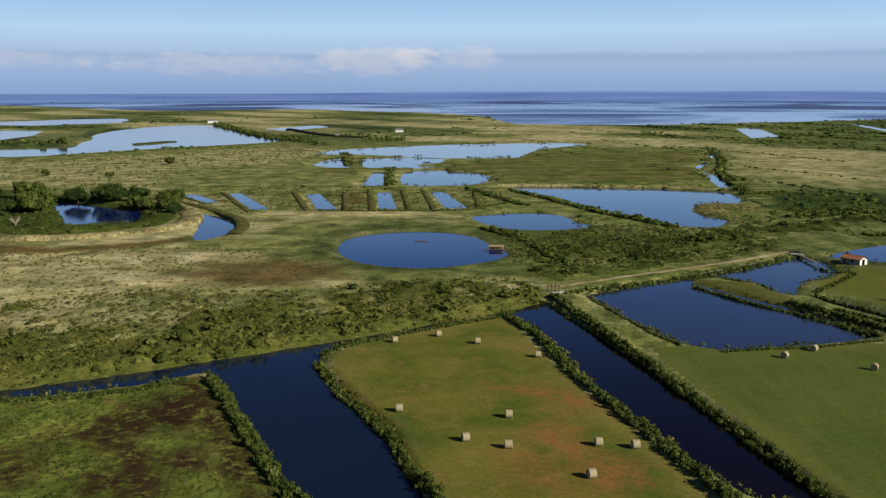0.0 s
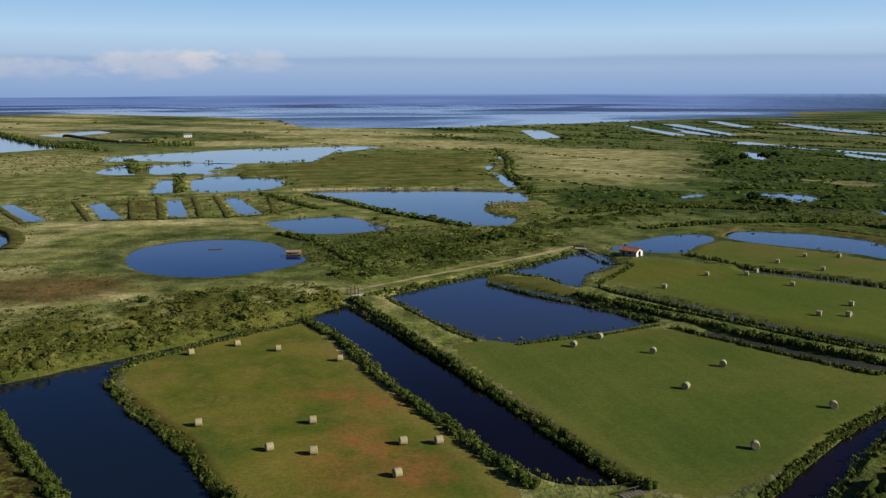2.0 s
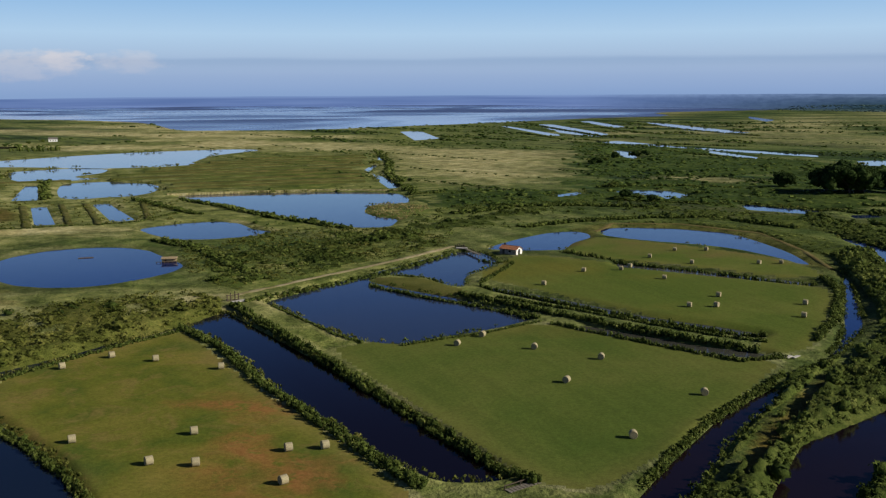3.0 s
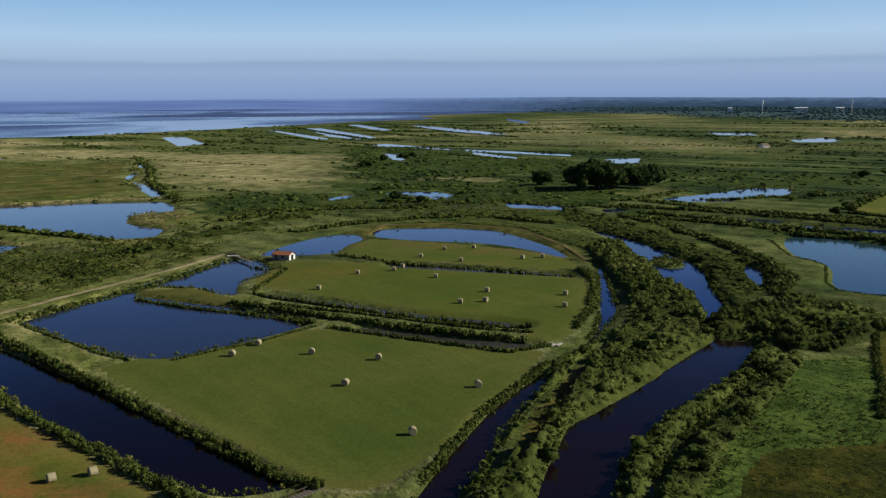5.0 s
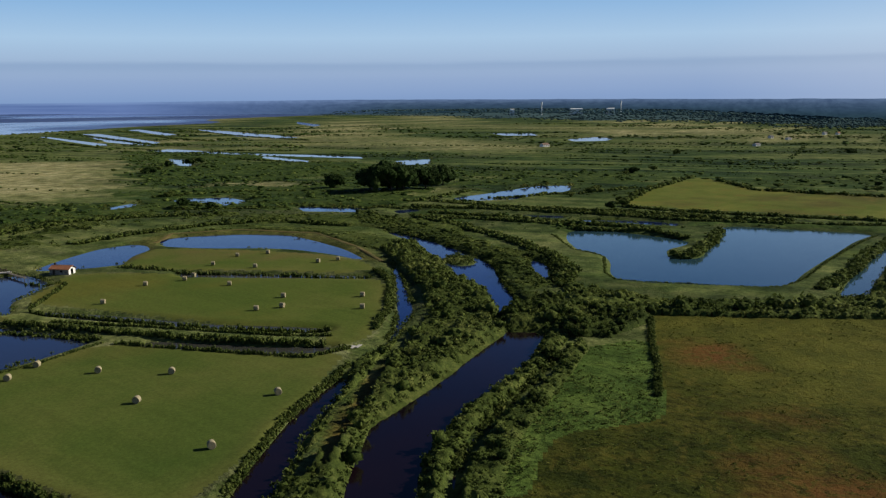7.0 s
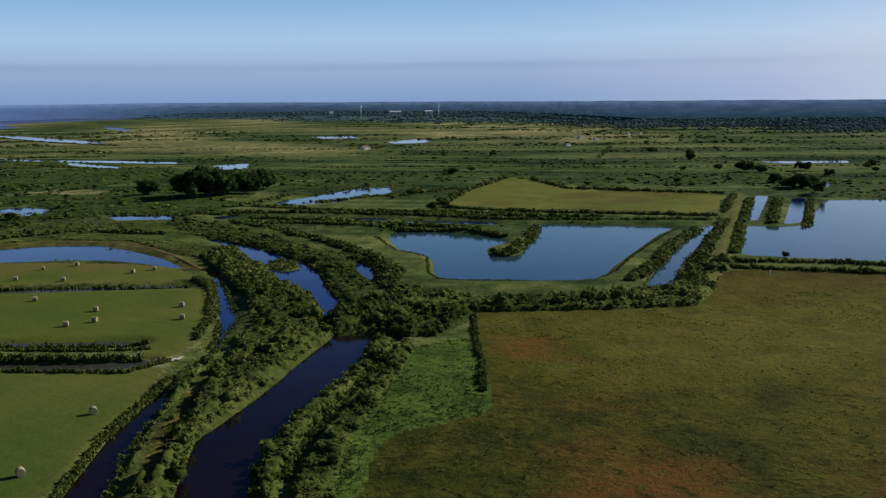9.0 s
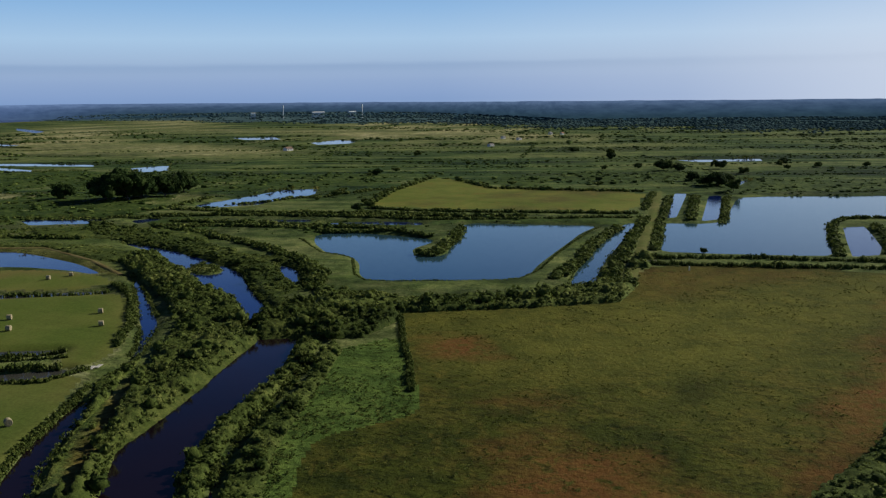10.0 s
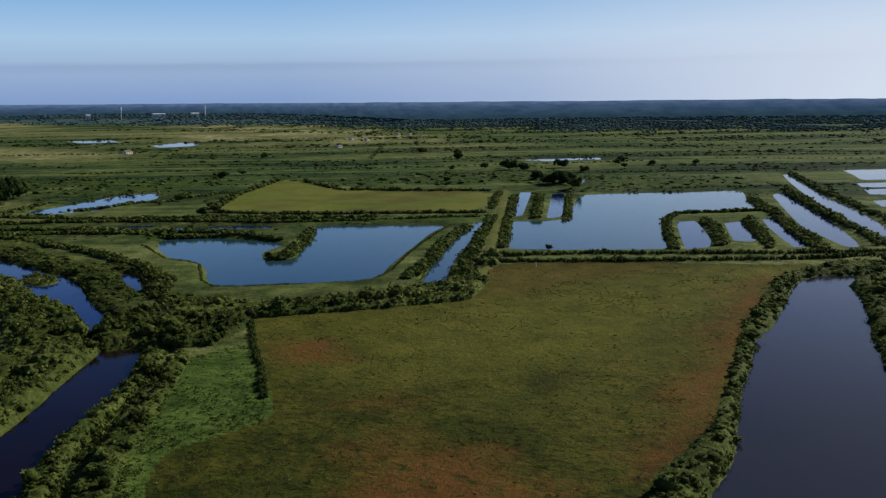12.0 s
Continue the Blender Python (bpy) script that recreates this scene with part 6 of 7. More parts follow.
plants("bank_reeds", shore_xy, np.clip(r * 0.0026, 0.9, 1.9) * g, np.clip(r * 0.0022, 0.8, 1.5) * g, np.clip(rng.normal(0.45, 0.25, k), 0, 1), REED, "dark sedge round the lakes", "reeds", z=np.maximum(ground_z(shore_xy), 0.0), lod=4)

# ---- tracks ----


def track(name, line, width, mat, label):
    line = np.array(line, float)
    pts = []
    for p, q in zip(line[:-1], line[1:]):
        n = max(2, int(np.linalg.norm(q - p) / 2.0))
        pts += [p + (q - p) * k / n for k in range(n)]
    pts = np.array(pts + [line[-1]])
    d = np.gradient(pts, axis=0)
    side = np.stack([-d[:, 1], d[:, 0]], 1) / np.linalg.norm(d, axis=1)[:, None]
    V, cols = [], (-0.5, -0.3, 0.3, 0.5)
    for c in cols:
        q = pts + side * (c * width * (1 + 0.15 * wobble(pts, 0.4, 85)))[:, None]
        lift = 0.12 if abs(c) < 0.4 else -0.15
        V.append(np.c_[q, np.maximum(ground_z(q), 0.5) + lift])
    n = len(pts)
    F = [(c * n + k, c * n + k + 1, (c + 1) * n + k + 1, (c + 1) * n + k) for c in range(3) for k in range(n - 1)]
    F = np.array(F)[:, ::-1]
    return tagged(link_mesh(name, np.vstack(V), F, mat, smooth=True), label, "track", kind="structure")


DIRT = field_material("trodden sandy track", (0.20, 0.17, 0.09), (0.30, 0.25, 0.14), (0.36, 0.31, 0.19), (0.16, 0.15, 0.05), 0.62, 0.2, None, 0.05)
GRASS_TRACK = field_material("grassy track", (0.08, 0.10, 0.022), (0.12, 0.13, 0.034), (0.17, 0.16, 0.055), (0.09, 0.12, 0.025), 0.6, 0.1, None, 0.1)
track("track", TRACK_CANAL, 2.6, DIRT, "pale sandy track along the canal bank")
track("track", TRACK_EAST, 5.0, GRASS_TRACK, "grassy track between two hedges")
track("track", TRACK_MOAT, 2.4, field_material("reddish bank", (0.11, 0.085, 0.03), (0.15, 0.12, 0.045), (0.18, 0.155, 0.065), (0.10, 0.11, 0.035), 0.62, 0.15, None, 0.1), "reddish dry bank round the moat")



def bank(line, width, tall, mat, label):
    """A raised earth bank with sloping sides."""
    line = np.array(line, float)
    pts = []
    for p, q in zip(line[:-1], line[1:]):
        n = max(2, int(np.linalg.norm(q - p) / 2.5))
        pts += [p + (q - p) * k / n for k in range(n)]
    pts = np.array(pts + [line[-1]])
    for _ in range(3):
        pts[1:-1] = 0.25 * pts[:-2] + 0.5 * pts[1:-1] + 0.25 * pts[2:]
    d = np.gradient(pts, axis=0)
    side = np.stack([-d[:, 1], d[:, 0]], 1) / np.linalg.norm(d, axis=1)[:, None]
    V = []
    for c, hgt in ((-0.5, -0.6), (-0.44, 0.35), (-0.36, 0.95), (-0.1, 1.0), (0.2, 0.8), (0.38, 0.4), (0.5, -0.2)):
        q = pts + side * (c * width + 0.4 * wobble(pts, 0.35, 86))[:, None]
        V.append(np.c_[q, 0.6 + tall * hgt * (1 + 0.12 * wobble(q, 0.3, 87))])
    n = len(pts)
    F = np.array([(c * n + k, c * n + k + 1, (c + 1) * n + k + 1, (c + 1) * n + k) for c in range(6) for k in range(n - 1)])[:, ::-1]
    return tagged(link_mesh("bank", np.vstack(V), F, mat, smooth=True), label, "bank", kind="structure")


plain_mud = field_material("dark wet mud", (0.020, 0.018, 0.014), (0.034, 0.030, 0.024), (0.05, 0.045, 0.036), (0.03, 0.03, 0.015), 0.6, 0.05, None, 0.2)
DRY_BANK = field_material("dry grass bank", (0.18, 0.16, 0.065), (0.36, 0.32, 0.15), (0.52, 0.46, 0.26), (0.10, 0.075, 0.035), 0.6, 0.35, None, 0.6, (0.14, 0.14, 0.04))
BROWN_SEDGE = field_material("brown sedge row", (0.055, 0.058, 0.016), (0.095, 0.092, 0.028), (0.15, 0.135, 0.046), (0.07, 0.085, 0.022), 0.55, 0.08, None, 0.3)
SEDGE_BANK = field_material("sedge bank", (0.05, 0.062, 0.015), (0.10, 0.10, 0.028), (0.17, 0.15, 0.055), (0.06, 0.05, 0.02), 0.66, 0.2, None, 0.3)
bank(BANK_BEND, 11.0, 1.7, DRY_BANK, "curved steep bank of dry pale grass")
bank([(-211, 1296), (-157, 1161), (-115, 1091), (-88, 1074)], 16.0, 2.2, plain_mud, "long dark mud dyke across the far marsh")
bank(BANK_OUTER, 7.0, 0.9, SEDGE_BANK, "curved outer bank of dry grass and mud")
bank(BANK_LAKE, 5.0, 0.8, DRY_BANK, "low straight bank of dry reeds along the lake")
for line in BANKS_SLOTS:
    bank(line, 4.0, 0.6, SEDGE_BANK, "low grassy bank between narrow ponds")

# rows of brown sedge across the old reed beds
beds = np.array(ROW_MARSH)
lo, hi = beds.min(0), beds.max(0)
for y in np.arange(lo[1] + 10, hi[1] - 6, 27.0):
    xs = np.arange(lo[0], hi[0], 6.0)
    q = np.c_[xs, y + 3 * np.sin(xs * 0.02 + y)]
    ok = inside(q, beds) & (water_distance(q) > 5)
    for run in np.split(np.arange(len(q)), np.flatnonzero(np.diff(ok.astype(int))) + 1):
        if len(run) > 4 and ok[run[0]]:
            bank(q[run], 11.0, 1.3, BROWN_SEDGE, "low row of brown sedge in the marsh")

# ---- far woods ----
LOD.append([leaf_cloud(0, 0.3, 170 + k, 1) for k in range(6)])
b = rng.uniform(33, 103, 60000)
r = 1350 + np.interp(b, [33, 52, 60, 70], [2000, 2000, 1500, 680]) * rng.uniform(0, 1, len(b)) ** 1.5
xy = np.c_[r * np.sin(np.radians(b)), r * np.cos(np.radians(b))]
wd = wood_depth(xy)
glade = wobble(xy, 0.008, 74) + 0.6 * wobble(xy, 0.025, 75)
xy = xy[(wd > -25 - 190 * rng.uniform(0, 1, len(xy)) ** 4) & ((glade < 0.75) | (wd > 700)) & (rng.uniform(0, 1, len(xy)) < np.where(wd < 120, 1.0, 0.55))]
xy = xy[:11000]
r, b = np.hypot(*xy.T), np.degrees(np.arctan2(xy[:, 0], xy[:, 1]))
rise = np.clip((b - 66) / 30, 0, 1)
wd = wood_depth(xy)
zz = 0.8 + np.clip((r - 1900) / 1450, 0, 1) ** 1.3 * (1 + 1.5 * rise) + np.clip(wd / 160, 0, 1) * (3.5 + 9 * np.clip((r - 1900) / 800, 0, 1))
k = len(xy)
grow = np.clip(rng.lognormal(-0.1, 0.35, k), 0.5, 2.0)
plants("far_woods", xy, grow * np.clip(r * 0.0026, 3.4, 7.0), (1.8 + 0.9 * grow) * np.clip(1 + wd / 260, 0.8, 1.0), np.clip(rng.normal(0.45, 0.25, k), 0, 1), HAZED_PINE, "dark pine woods tinted with blue haze along the horizon", "woods", z=zz, lod=5, smooth=True)

# ---- trees ----


def cylinder(bm, p0, p1, r0, r1, seg=8):
    p0, p1 = Vector(p0), Vector(p1)
    q = (p1 - p0).to_track_quat("Z", "Y").to_matrix()
    loops = []
    for p, r in ((p0, r0), (p1, r1)):
        loops.append([bm.verts.new(p + q @ Vector((r * math.cos(6.2832 * k / seg), r * math.sin(6.2832 * k / seg), 0))) for k in range(seg)])
    for k in range(seg):
        bm.faces.new((loops[0][k], loops[0][(k + 1) % seg], loops[1][(k + 1) % seg], loops[1][k]))
    bm.faces.new(loops[1])
    bm.faces.new(loops[0][::-1])


def box(bm, size, at=(0, 0, 0), turn=0.0, bevel=0.0):
    r = bmesh.ops.create_cube(bm, size=1.0, matrix=pose(*at, 0, 0, turn) @ Matrix.Diagonal((*size, 1)))
    if bevel:
        es = list({ed for v in r["verts"] for ed in v.link_edges})
        bmesh.ops.bevel(bm, geom=es, offset=bevel, segments=1, affect="EDGES")


def tree(seed, high, wide, mat, label, clumps=9):
    g = np.random.default_rng(seed)
    root = new("tree")
    tagged(root, label, "tree")
    bm = bmesh.new()
    cylinder(bm, (0, 0, -0.3), (0, 0, high * 0.55), high * 0.028, high * 0.014)
    for k in range(6):
        w = 1.05 * k
        cylinder(bm, (0, 0, high * (0.2 + 0.05 * k)), (wide * 0.6 * math.cos(w), wide * 0.6 * math.sin(w), high * (0.45 + 0.06 * k)), high * 0.012, high * 0.005, 6)
    part("trunk", bm, BARK, root)
    Vs, Fs, Ts, n = [], [], [], 0
    for k in range(clumps):
        w, q = g.uniform(0, 6.283), wide * 0.62 * math.sqrt(g.uniform())
        if k == 0:
            q = 0
        V, F = leaf_cloud(110, 0.10, seed * 31 + k, 5, loose=0.35)
        s = wide * g.uniform(0.38, 0.6)
        z0 = high * (0.12 + 0.5 * g.uniform() * (1 - q / wide * 0.6))
        V = V * np.array([s, s, s * 1.15]) + np.array([q * math.cos(w), q * math.sin(w), z0])
        V[:, 2] = np.minimum(V[:, 2], high * 1.02)
        Vs.append(V)
        Fs.append(F + n)
        Ts.append(np.full(len(V), np.clip(g.normal(0.5, 0.22), 0, 1)))
        n += len(V)
    link_mesh("crown", np.vstack(Vs), np.vstack(Fs), mat, root, tint=np.concatenate(Ts))
    return root


planted = set()


def plant_trees(spots, kinds, sizes, group):
    for k, (x, y) in enumerate(spots):
        t = kinds[k % len(kinds)]
        s = sizes[k % len(sizes)]
        z = float(ground_z(np.array([[x, y]]))[0]) - 0.1
        m = Matrix.LocRotScale((x, y, z), Euler((0, 0, k * 1.7)), (s, s, s))
        if t.name not in planted:
            t.matrix_basis = m
            planted.add(t.name)
        else:
            t = copy_thing(t, Matrix.LocRotScale((x, y, z), Euler((0, 0, k * 1.7)), None))
            t.scale = (s, s, s)
        tagged(t, group=group)


DARK_TREES = [tree(s, 13.0, 8.5, DARK_LEAF, "tall dark green tree with a broad round crown", 16) for s in (3, 4, 5)]
plant_trees(GROVE, DARK_TREES, [0.85, 1.4, 1.6, 1.35, 1.35, 1.1], "grove in the marsh")
SMALL_TREES = [tree(s, 5.0, 3.4, WILLOW, "small dark green tree standing alone in the marsh", 12) for s in (13, 14, 15)]
plant_trees([(153, 112.5), (127.5, 97), (171, 118.5), (176, 123), (182, 131), (189, 120)], SMALL_TREES, [0.7, 0.5, 0.85, 0.8, 0.75, 0.6], "trees at the river dam")
plant_trees(LONE, SMALL_TREES, [1.3, 1.2, 0.9, 1.0, 1.5, 1.2, 1.0, 0.8, 1.1, 0.9, 0.45, 0.5], "lone marsh trees")
plant_trees(EAST_TREES, DARK_TREES, [0.55, 0.75, 0.5, 0.55, 0.6, 0.75, 0.5, 0.6, 0.45, 0.4, 0.3, 0.45, 0.35, 0.5, 0.5, 0.35, 0.42, 0.5, 0.5, 0.6, 0.5], "dark trees in the eastern marsh")
ROUND_BUSHES = [tree(s, 3.6, 3.4, LEAF, "large round green bush in the marsh", 7) for s in (23, 24)]
plant_trees(BUSHES, ROUND_BUSHES, [0.9, 1.1, 0.8, 1.0, 0.7], "large marsh bushes")
POND_TREES = [tree(33, 6.0, 5.0, WILLOW, "bushy green tree beside the pond", 12), tree(34, 6.5, 4.6, DARK_LEAF, "dark green bushy tree beside the pond", 12)]
plant_trees([(-205, 395), (-196, 372), (-185, 410), (-180, 455), (-168, 462), (-150, 452), (-140, 425), (-118, 405), (-125, 418), (-215, 430), (-203, 455), (-160, 448), (-130, 440), (-190, 388)], POND_TREES, [1.7, 1.5, 1.9, 1.5, 1.6, 1.4, 1.4, 1.0, 1.2, 2.0, 1.9], "trees round the pond")

# ---- materials of built things ----


def plain(name, lo, hi, scale=3.0, rough=0.8, stretch=None, relief=0.01):
    m = Mat(name, rough, 0.25)
    t = m.noise(scale, 5, 0.6, stretch)
    m.colour(m.ramp(t, [(0.3, lo), (0.7, hi)]))
    m.bump(t, 0.5, relief)
    return m.m


STRAW = plain("baled straw", (0.21, 0.175, 0.095), (0.42, 0.365, 0.22), 7.0, 0.9, (1, 6, 6), 0.03)
# a little darker than the wrap, for the shading on the bale ends
STRAW_END = plain("bale end straw", (0.19, 0.155, 0.085), (0.37, 0.315, 0.19), 9.0, 0.9, None, 0.03)
TIMBER = plain("weathered timber", (0.045, 0.032, 0.022), (0.13, 0.10, 0.07), 5.0, 0.85, (1, 1, 8))
PALE_TIMBER = plain("grey bleached timber", (0.24, 0.21, 0.16), (0.46, 0.41, 0.33), 5.0, 0.85, (8, 1, 1))
GREY_TIMBER = plain("dark grey timber", (0.10, 0.085, 0.065), (0.21, 0.185, 0.145), 5.0, 0.85, (8, 1, 1))
LIME = plain("lime washed wall", (0.66, 0.64, 0.58), (0.84, 0.82, 0.77), 2.0, 0.9)
# long walls of the white hut, colour darkened for their shaded side
SHADED_WALL = plain("weathered wall in shade tone", (0.16, 0.12, 0.09), (0.42, 0.37, 0.31), 1.3, 0.9)
TILE = plain("clay roof tile", (0.20, 0.075, 0.035), (0.42, 0.18, 0.09), 4.0, 0.8)
# near-black: unlit openings painted as panels; the chimney shares it
DARKNESS = plain("near black panel", (0.012, 0.010, 0.008), (0.03, 0.026, 0.02), 4.0, 0.9)
CONCRETE = plain("weathered concrete", (0.30, 0.28, 0.24), (0.52, 0.49, 0.43), 2.0, 0.9)
THATCH = plain("pale reed thatch", (0.22, 0.16, 0.085), (0.42, 0.32, 0.18), 6.0, 0.95, (1, 6, 1), 0.04)
WHITE = plain("white paint", (0.68, 0.68, 0.66), (0.84, 0.84, 0.82), 2.0, 0.6)
ROOF_BROWN = plain("brown roof tile", (0.13, 0.085, 0.06), (0.24, 0.16, 0.11), 3.0, 0.8)
ROOF_GREY = plain("grey roofing", (0.10, 0.09, 0.085), (0.2, 0.18, 0.16), 3.0, 0.8)

# ---- hay bales ----


def hay_bale():
    root = new("hay_bale")
    seg, L, R = 28, 1.15, 0.68
    bm = bmesh.new()
    prof = [(-0.5, 0.93), (-0.485, 0.975), (-0.4, 1.0), (-0.25, 0.992), (-0.1, 1.004), (0.05, 0.994), (0.2, 1.003), (0.35, 0.995), (0.45, 0.99), (0.485, 0.975), (0.5, 0.93)]
    loops = []
    for u, r in prof:
        loop = []
        for k in range(seg):
            w = 6.2832 * k / seg
            lump = 1 + 0.012 * math.sin(3 * w + 5 * u) + 0.008 * math.sin(9 * w - 7 * u)
            z = R * r * lump * math.sin(w)
            loop.append(bm.verts.new((L * u, R * r * lump * math.cos(w), R + max(z, -0.965 * R))))
        loops.append(loop)
    for p, q in zip(loops[:-1], loops[1:]):
        for k in range(seg):
            bm.faces.new((p[k], p[(k + 1) % seg], q[(k + 1) % seg], q[k]))
    for f in bm.faces:
        f.smooth = True
    bmesh.ops.recalc_face_normals(bm, faces=bm.faces)
    part("wrap", bm, STRAW, root)
    for side in (-1, 1):
        bm = bmesh.new()
        rings_ = []
        for j, (r, u) in enumerate(((0.935, 0.5), (0.78, 0.515), (0.62, 0.503), (0.45, 0.518), (0.28, 0.505), (0.1, 0.512))):
            rings_.append([bm.verts.new((side * L * u, R * r * math.cos(6.2832 * k / seg), R + R * r * math.sin(6.2832 * k / seg))) for k in range(seg)])
        for p, q in zip(rings_[:-1], rings_[1:]):
            for k in range(seg):
                bm.faces.new((p[k], p[(k + 1) % seg], q[(k + 1) % seg], q[k]))
        bm.faces.new(rings_[-1])
        bmesh.ops.recalc_face_normals(bm, faces=bm.faces)
        part("end_face", bm, STRAW_END, root, "coiled dry straw end")
    return tagged(root, "round pale straw hay bale lying on the meadow", "hay bale", "hay bales on the meadows")


first = None
for field, spots in HAY.items():
    for k, (x, y) in enumerate(spots):
        turn = {"hay_a": 4, "hay_b": 48, "hay_c": 128, "hay_d": 125}[field] + random.uniform(-16, 16)
        m = pose(x, y, 0.84, 0, 0, turn)
        if first is None:
            first = hay_bale()
            first.matrix_basis = m
        else:
            copy_thing(first, m)

# ---- hut ----


def hut():
    root = new("hut")
    L, W, E, RIDGE = 6.6, 3.8, 1.9, 2.75
    wall_t = 0.22
    for y in (-W / 2, W / 2):
        bm = bmesh.new()
        if y < 0:   # long wall with a window and a side door
            for x0, x1, z0, z1 in ((-3.3, -2.3, 0, E), (-1.3, 0.2, 0, E), (-2.3, -1.3, 1.8, E), (0.2, 1.2, 0, 0.9), (0.2, 1.2, 1.6, E), (1.2, 3.3, 0, E)):
                box(bm, (x1 - x0, wall_t, z1 - z0), ((x0 + x1) / 2, y, (z0 + z1) / 2))
        else:
            box(bm, (L, wall_t, E), (0, y, E / 2))
        part("wall", bm, SHADED_WALL, root, "weathered wall darkened to a shaded grey brown")
    for x in (-L / 2 + wall_t / 2, L / 2 - wall_t / 2):
        bm = bmesh.new()
        hw = W / 2 - wall_t / 2 - 0.003
        open_w = 0.72 if x > 0 else 0.0
        outline = [(-hw, 0), (-open_w, 0), (-open_w, 1.6), (-0.45, 1.95), (0.45, 1.95), (open_w, 1.6), (open_w, 0), (hw, 0), (hw, E), (0, RIDGE), (-hw, E)] if x > 0 else [(-hw, 0), (hw, 0), (hw, E), (0, RIDGE), (-hw, E)]
        f = bm.faces.new([bm.verts.new((x - wall_t / 2, y, z)) for y, z in outline])
        r = bmesh.ops.extrude_face_region(bm, geom=[f])
        bmesh.ops.translate(bm, verts=[v for v in r["geom"] if isinstance(v, bmesh.types.BMVert)], vec=(wall_t, 0, 0))
        bmesh.ops.recalc_face_normals(bm, faces=bm.faces)
        part("gable", bm, LIME, root, "white gable wall")
    bm = bmesh.new()
    box(bm, (0.06, 1.36, 1.72), (L / 2 - 0.75, 0, 0.86))
    part("door", bm, DARKNESS, root, "dark recessed door")
    bm = bmesh.new()
    box(bm, (0.96, 0.05, 1.76), (-1.8, -W / 2 + 0.03, 0.88))
    part("side_door", bm, TIMBER, root, "brown wooden side door")
    bm = bmesh.new()
    box(bm, (0.96, 0.05, 0.68), (0.7, -W / 2 + 0.03, 1.25))
    part("window", bm, DARKNESS, root, "small dark window")
    rise = math.atan2(RIDGE - E, W / 2)
    for side in (-1, 1):
        roof = new("roof")
        roof.parent = root
        bm = bmesh.new()
        run = (W / 2 + 0.35) / math.cos(rise)
        cols = 34
        for k in range(cols):   # rows of rounded tiles running down the slope
            x = -L / 2 - 0.3 + (L + 0.6) * (k + 0.5) / cols
            w = (L + 0.6) / cols
            top = [(-0.5, 0), (-0.25, 0.05), (0.25, 0.05), (0.5, 0)]
            vs = []
            for v, up in ((0, 0), (run, 0)):
                for u, hgt in top:
                    y = side * v * math.cos(rise)
                    vs.append(bm.verts.new((x + u * w, y + side * 0.02, RIDGE + 0.16 - v * math.sin(rise) + hgt)))
                    vs.append(bm.verts.new((x + u * w, y + side * 0.02, RIDGE + 0.06 - v * math.sin(rise))))
            for j in range(3):
                bm.faces.new((vs[2 * j], vs[2 * j + 2], vs[8 + 2 * j + 2], vs[8 + 2 * j]))
            bm.faces.new((vs[8], vs[10], vs[12], vs[14], vs[15], vs[9]))
        bmesh.ops.recalc_face_normals(bm, faces=bm.faces)
        me = bpy.data.meshes.new("roof")
        bm.to_mesh(me)
        bm.free()
        me.materials.append(TILE)
        bpy.data.objects.remove(roof)
        roof = new("roof", me)
        roof.parent = root
        tagged(roof, "red clay tiled roof slope")
        bm = bmesh.new()
        run2 = run - 0.02
        box(bm, (L + 0.5, run2, 0.08))
        slab = part("roof_boards", bm, TIMBER, root)
        slab.matrix_basis = Matrix.Translation((0, side * run2 / 2 * math.cos(rise), RIDGE - run2 / 2 * math.sin(rise) + 0.03)) @ Matrix.Rotation(-side * rise, 4, "X")
    bm = bmesh.new()
    for k in range(14):
        x = -L / 2 - 0.3 + (L + 0.6) * (k + 0.5) / 14
        cylinder(bm, (x - 0.27, 0, RIDGE + 0.13), (x + 0.27, 0, RIDGE + 0.15), 0.11, 0.13, 8)
    part("ridge", bm, TILE, root, "row of clay ridge tiles")
    bm = bmesh.new()
    box(bm, (0.5, 0.5, 0.9), (-2.6, 0.3, RIDGE + 0.3), 0, 0.03)
    box(bm, (0.62, 0.62, 0.1), (-2.6, 0.3, RIDGE + 0.78), 0, 0.02)
    part("chimney", bm, DARKNESS, root, "short dark chimney")
    return tagged(root, "small white hut with a red tiled roof", "hut")


h = hut()
hx, hy = SPOT["hut"][0]
h.matrix_basis = pose(hx, hy, 0.8, 0, 0, math.degrees(math.atan2(-0.84, 0.54)))

# ---- sluices, jetties, fences ----


def sluice(x, y, turn, posts=4, tall=2.3, label="wooden sluice gate with dark posts"):
    root = new("sluice_gate")
    for k in range(posts):
        bm = bmesh.new()
        cylinder(bm, (-1.6 + 3.2 * k / (posts - 1), 0.4 * (k % 2), -1.2), (-1.6 + 3.2 * k / (posts - 1), 0.4 * (k % 2), tall * (0.85 + 0.12 * (k % 3))), 0.16, 0.14)
        part("post", bm, TIMBER, root)
    for z in (1.0, tall * 0.75):
        bm = bmesh.new()
        box(bm, (3.6, 0.16, 0.2), (0, 0.15, z), 0, 0.02)
        part("crossbeam", bm, TIMBER, root)
    bm = bmesh.new()
    box(bm, (2.6, 0.1, 1.6), (0, 0.28, 0.0))
    part("gate_board", bm, TIMBER, root)
    bm = bmesh.new()
    box(bm, (4.2, 1.6, 0.3), (1.2, -1.3, 0.75), 8, 0.04)
    part("slab", bm, CONCRETE, root, "pale concrete slab")
    root.matrix_basis = pose(x, y, 0.3, 0, 0, turn)
    return tagged(root, label, "sluice gate")


sx, sy = SPOT["sluice"][0]
sluice(sx, sy, 10, 4, 3.0)
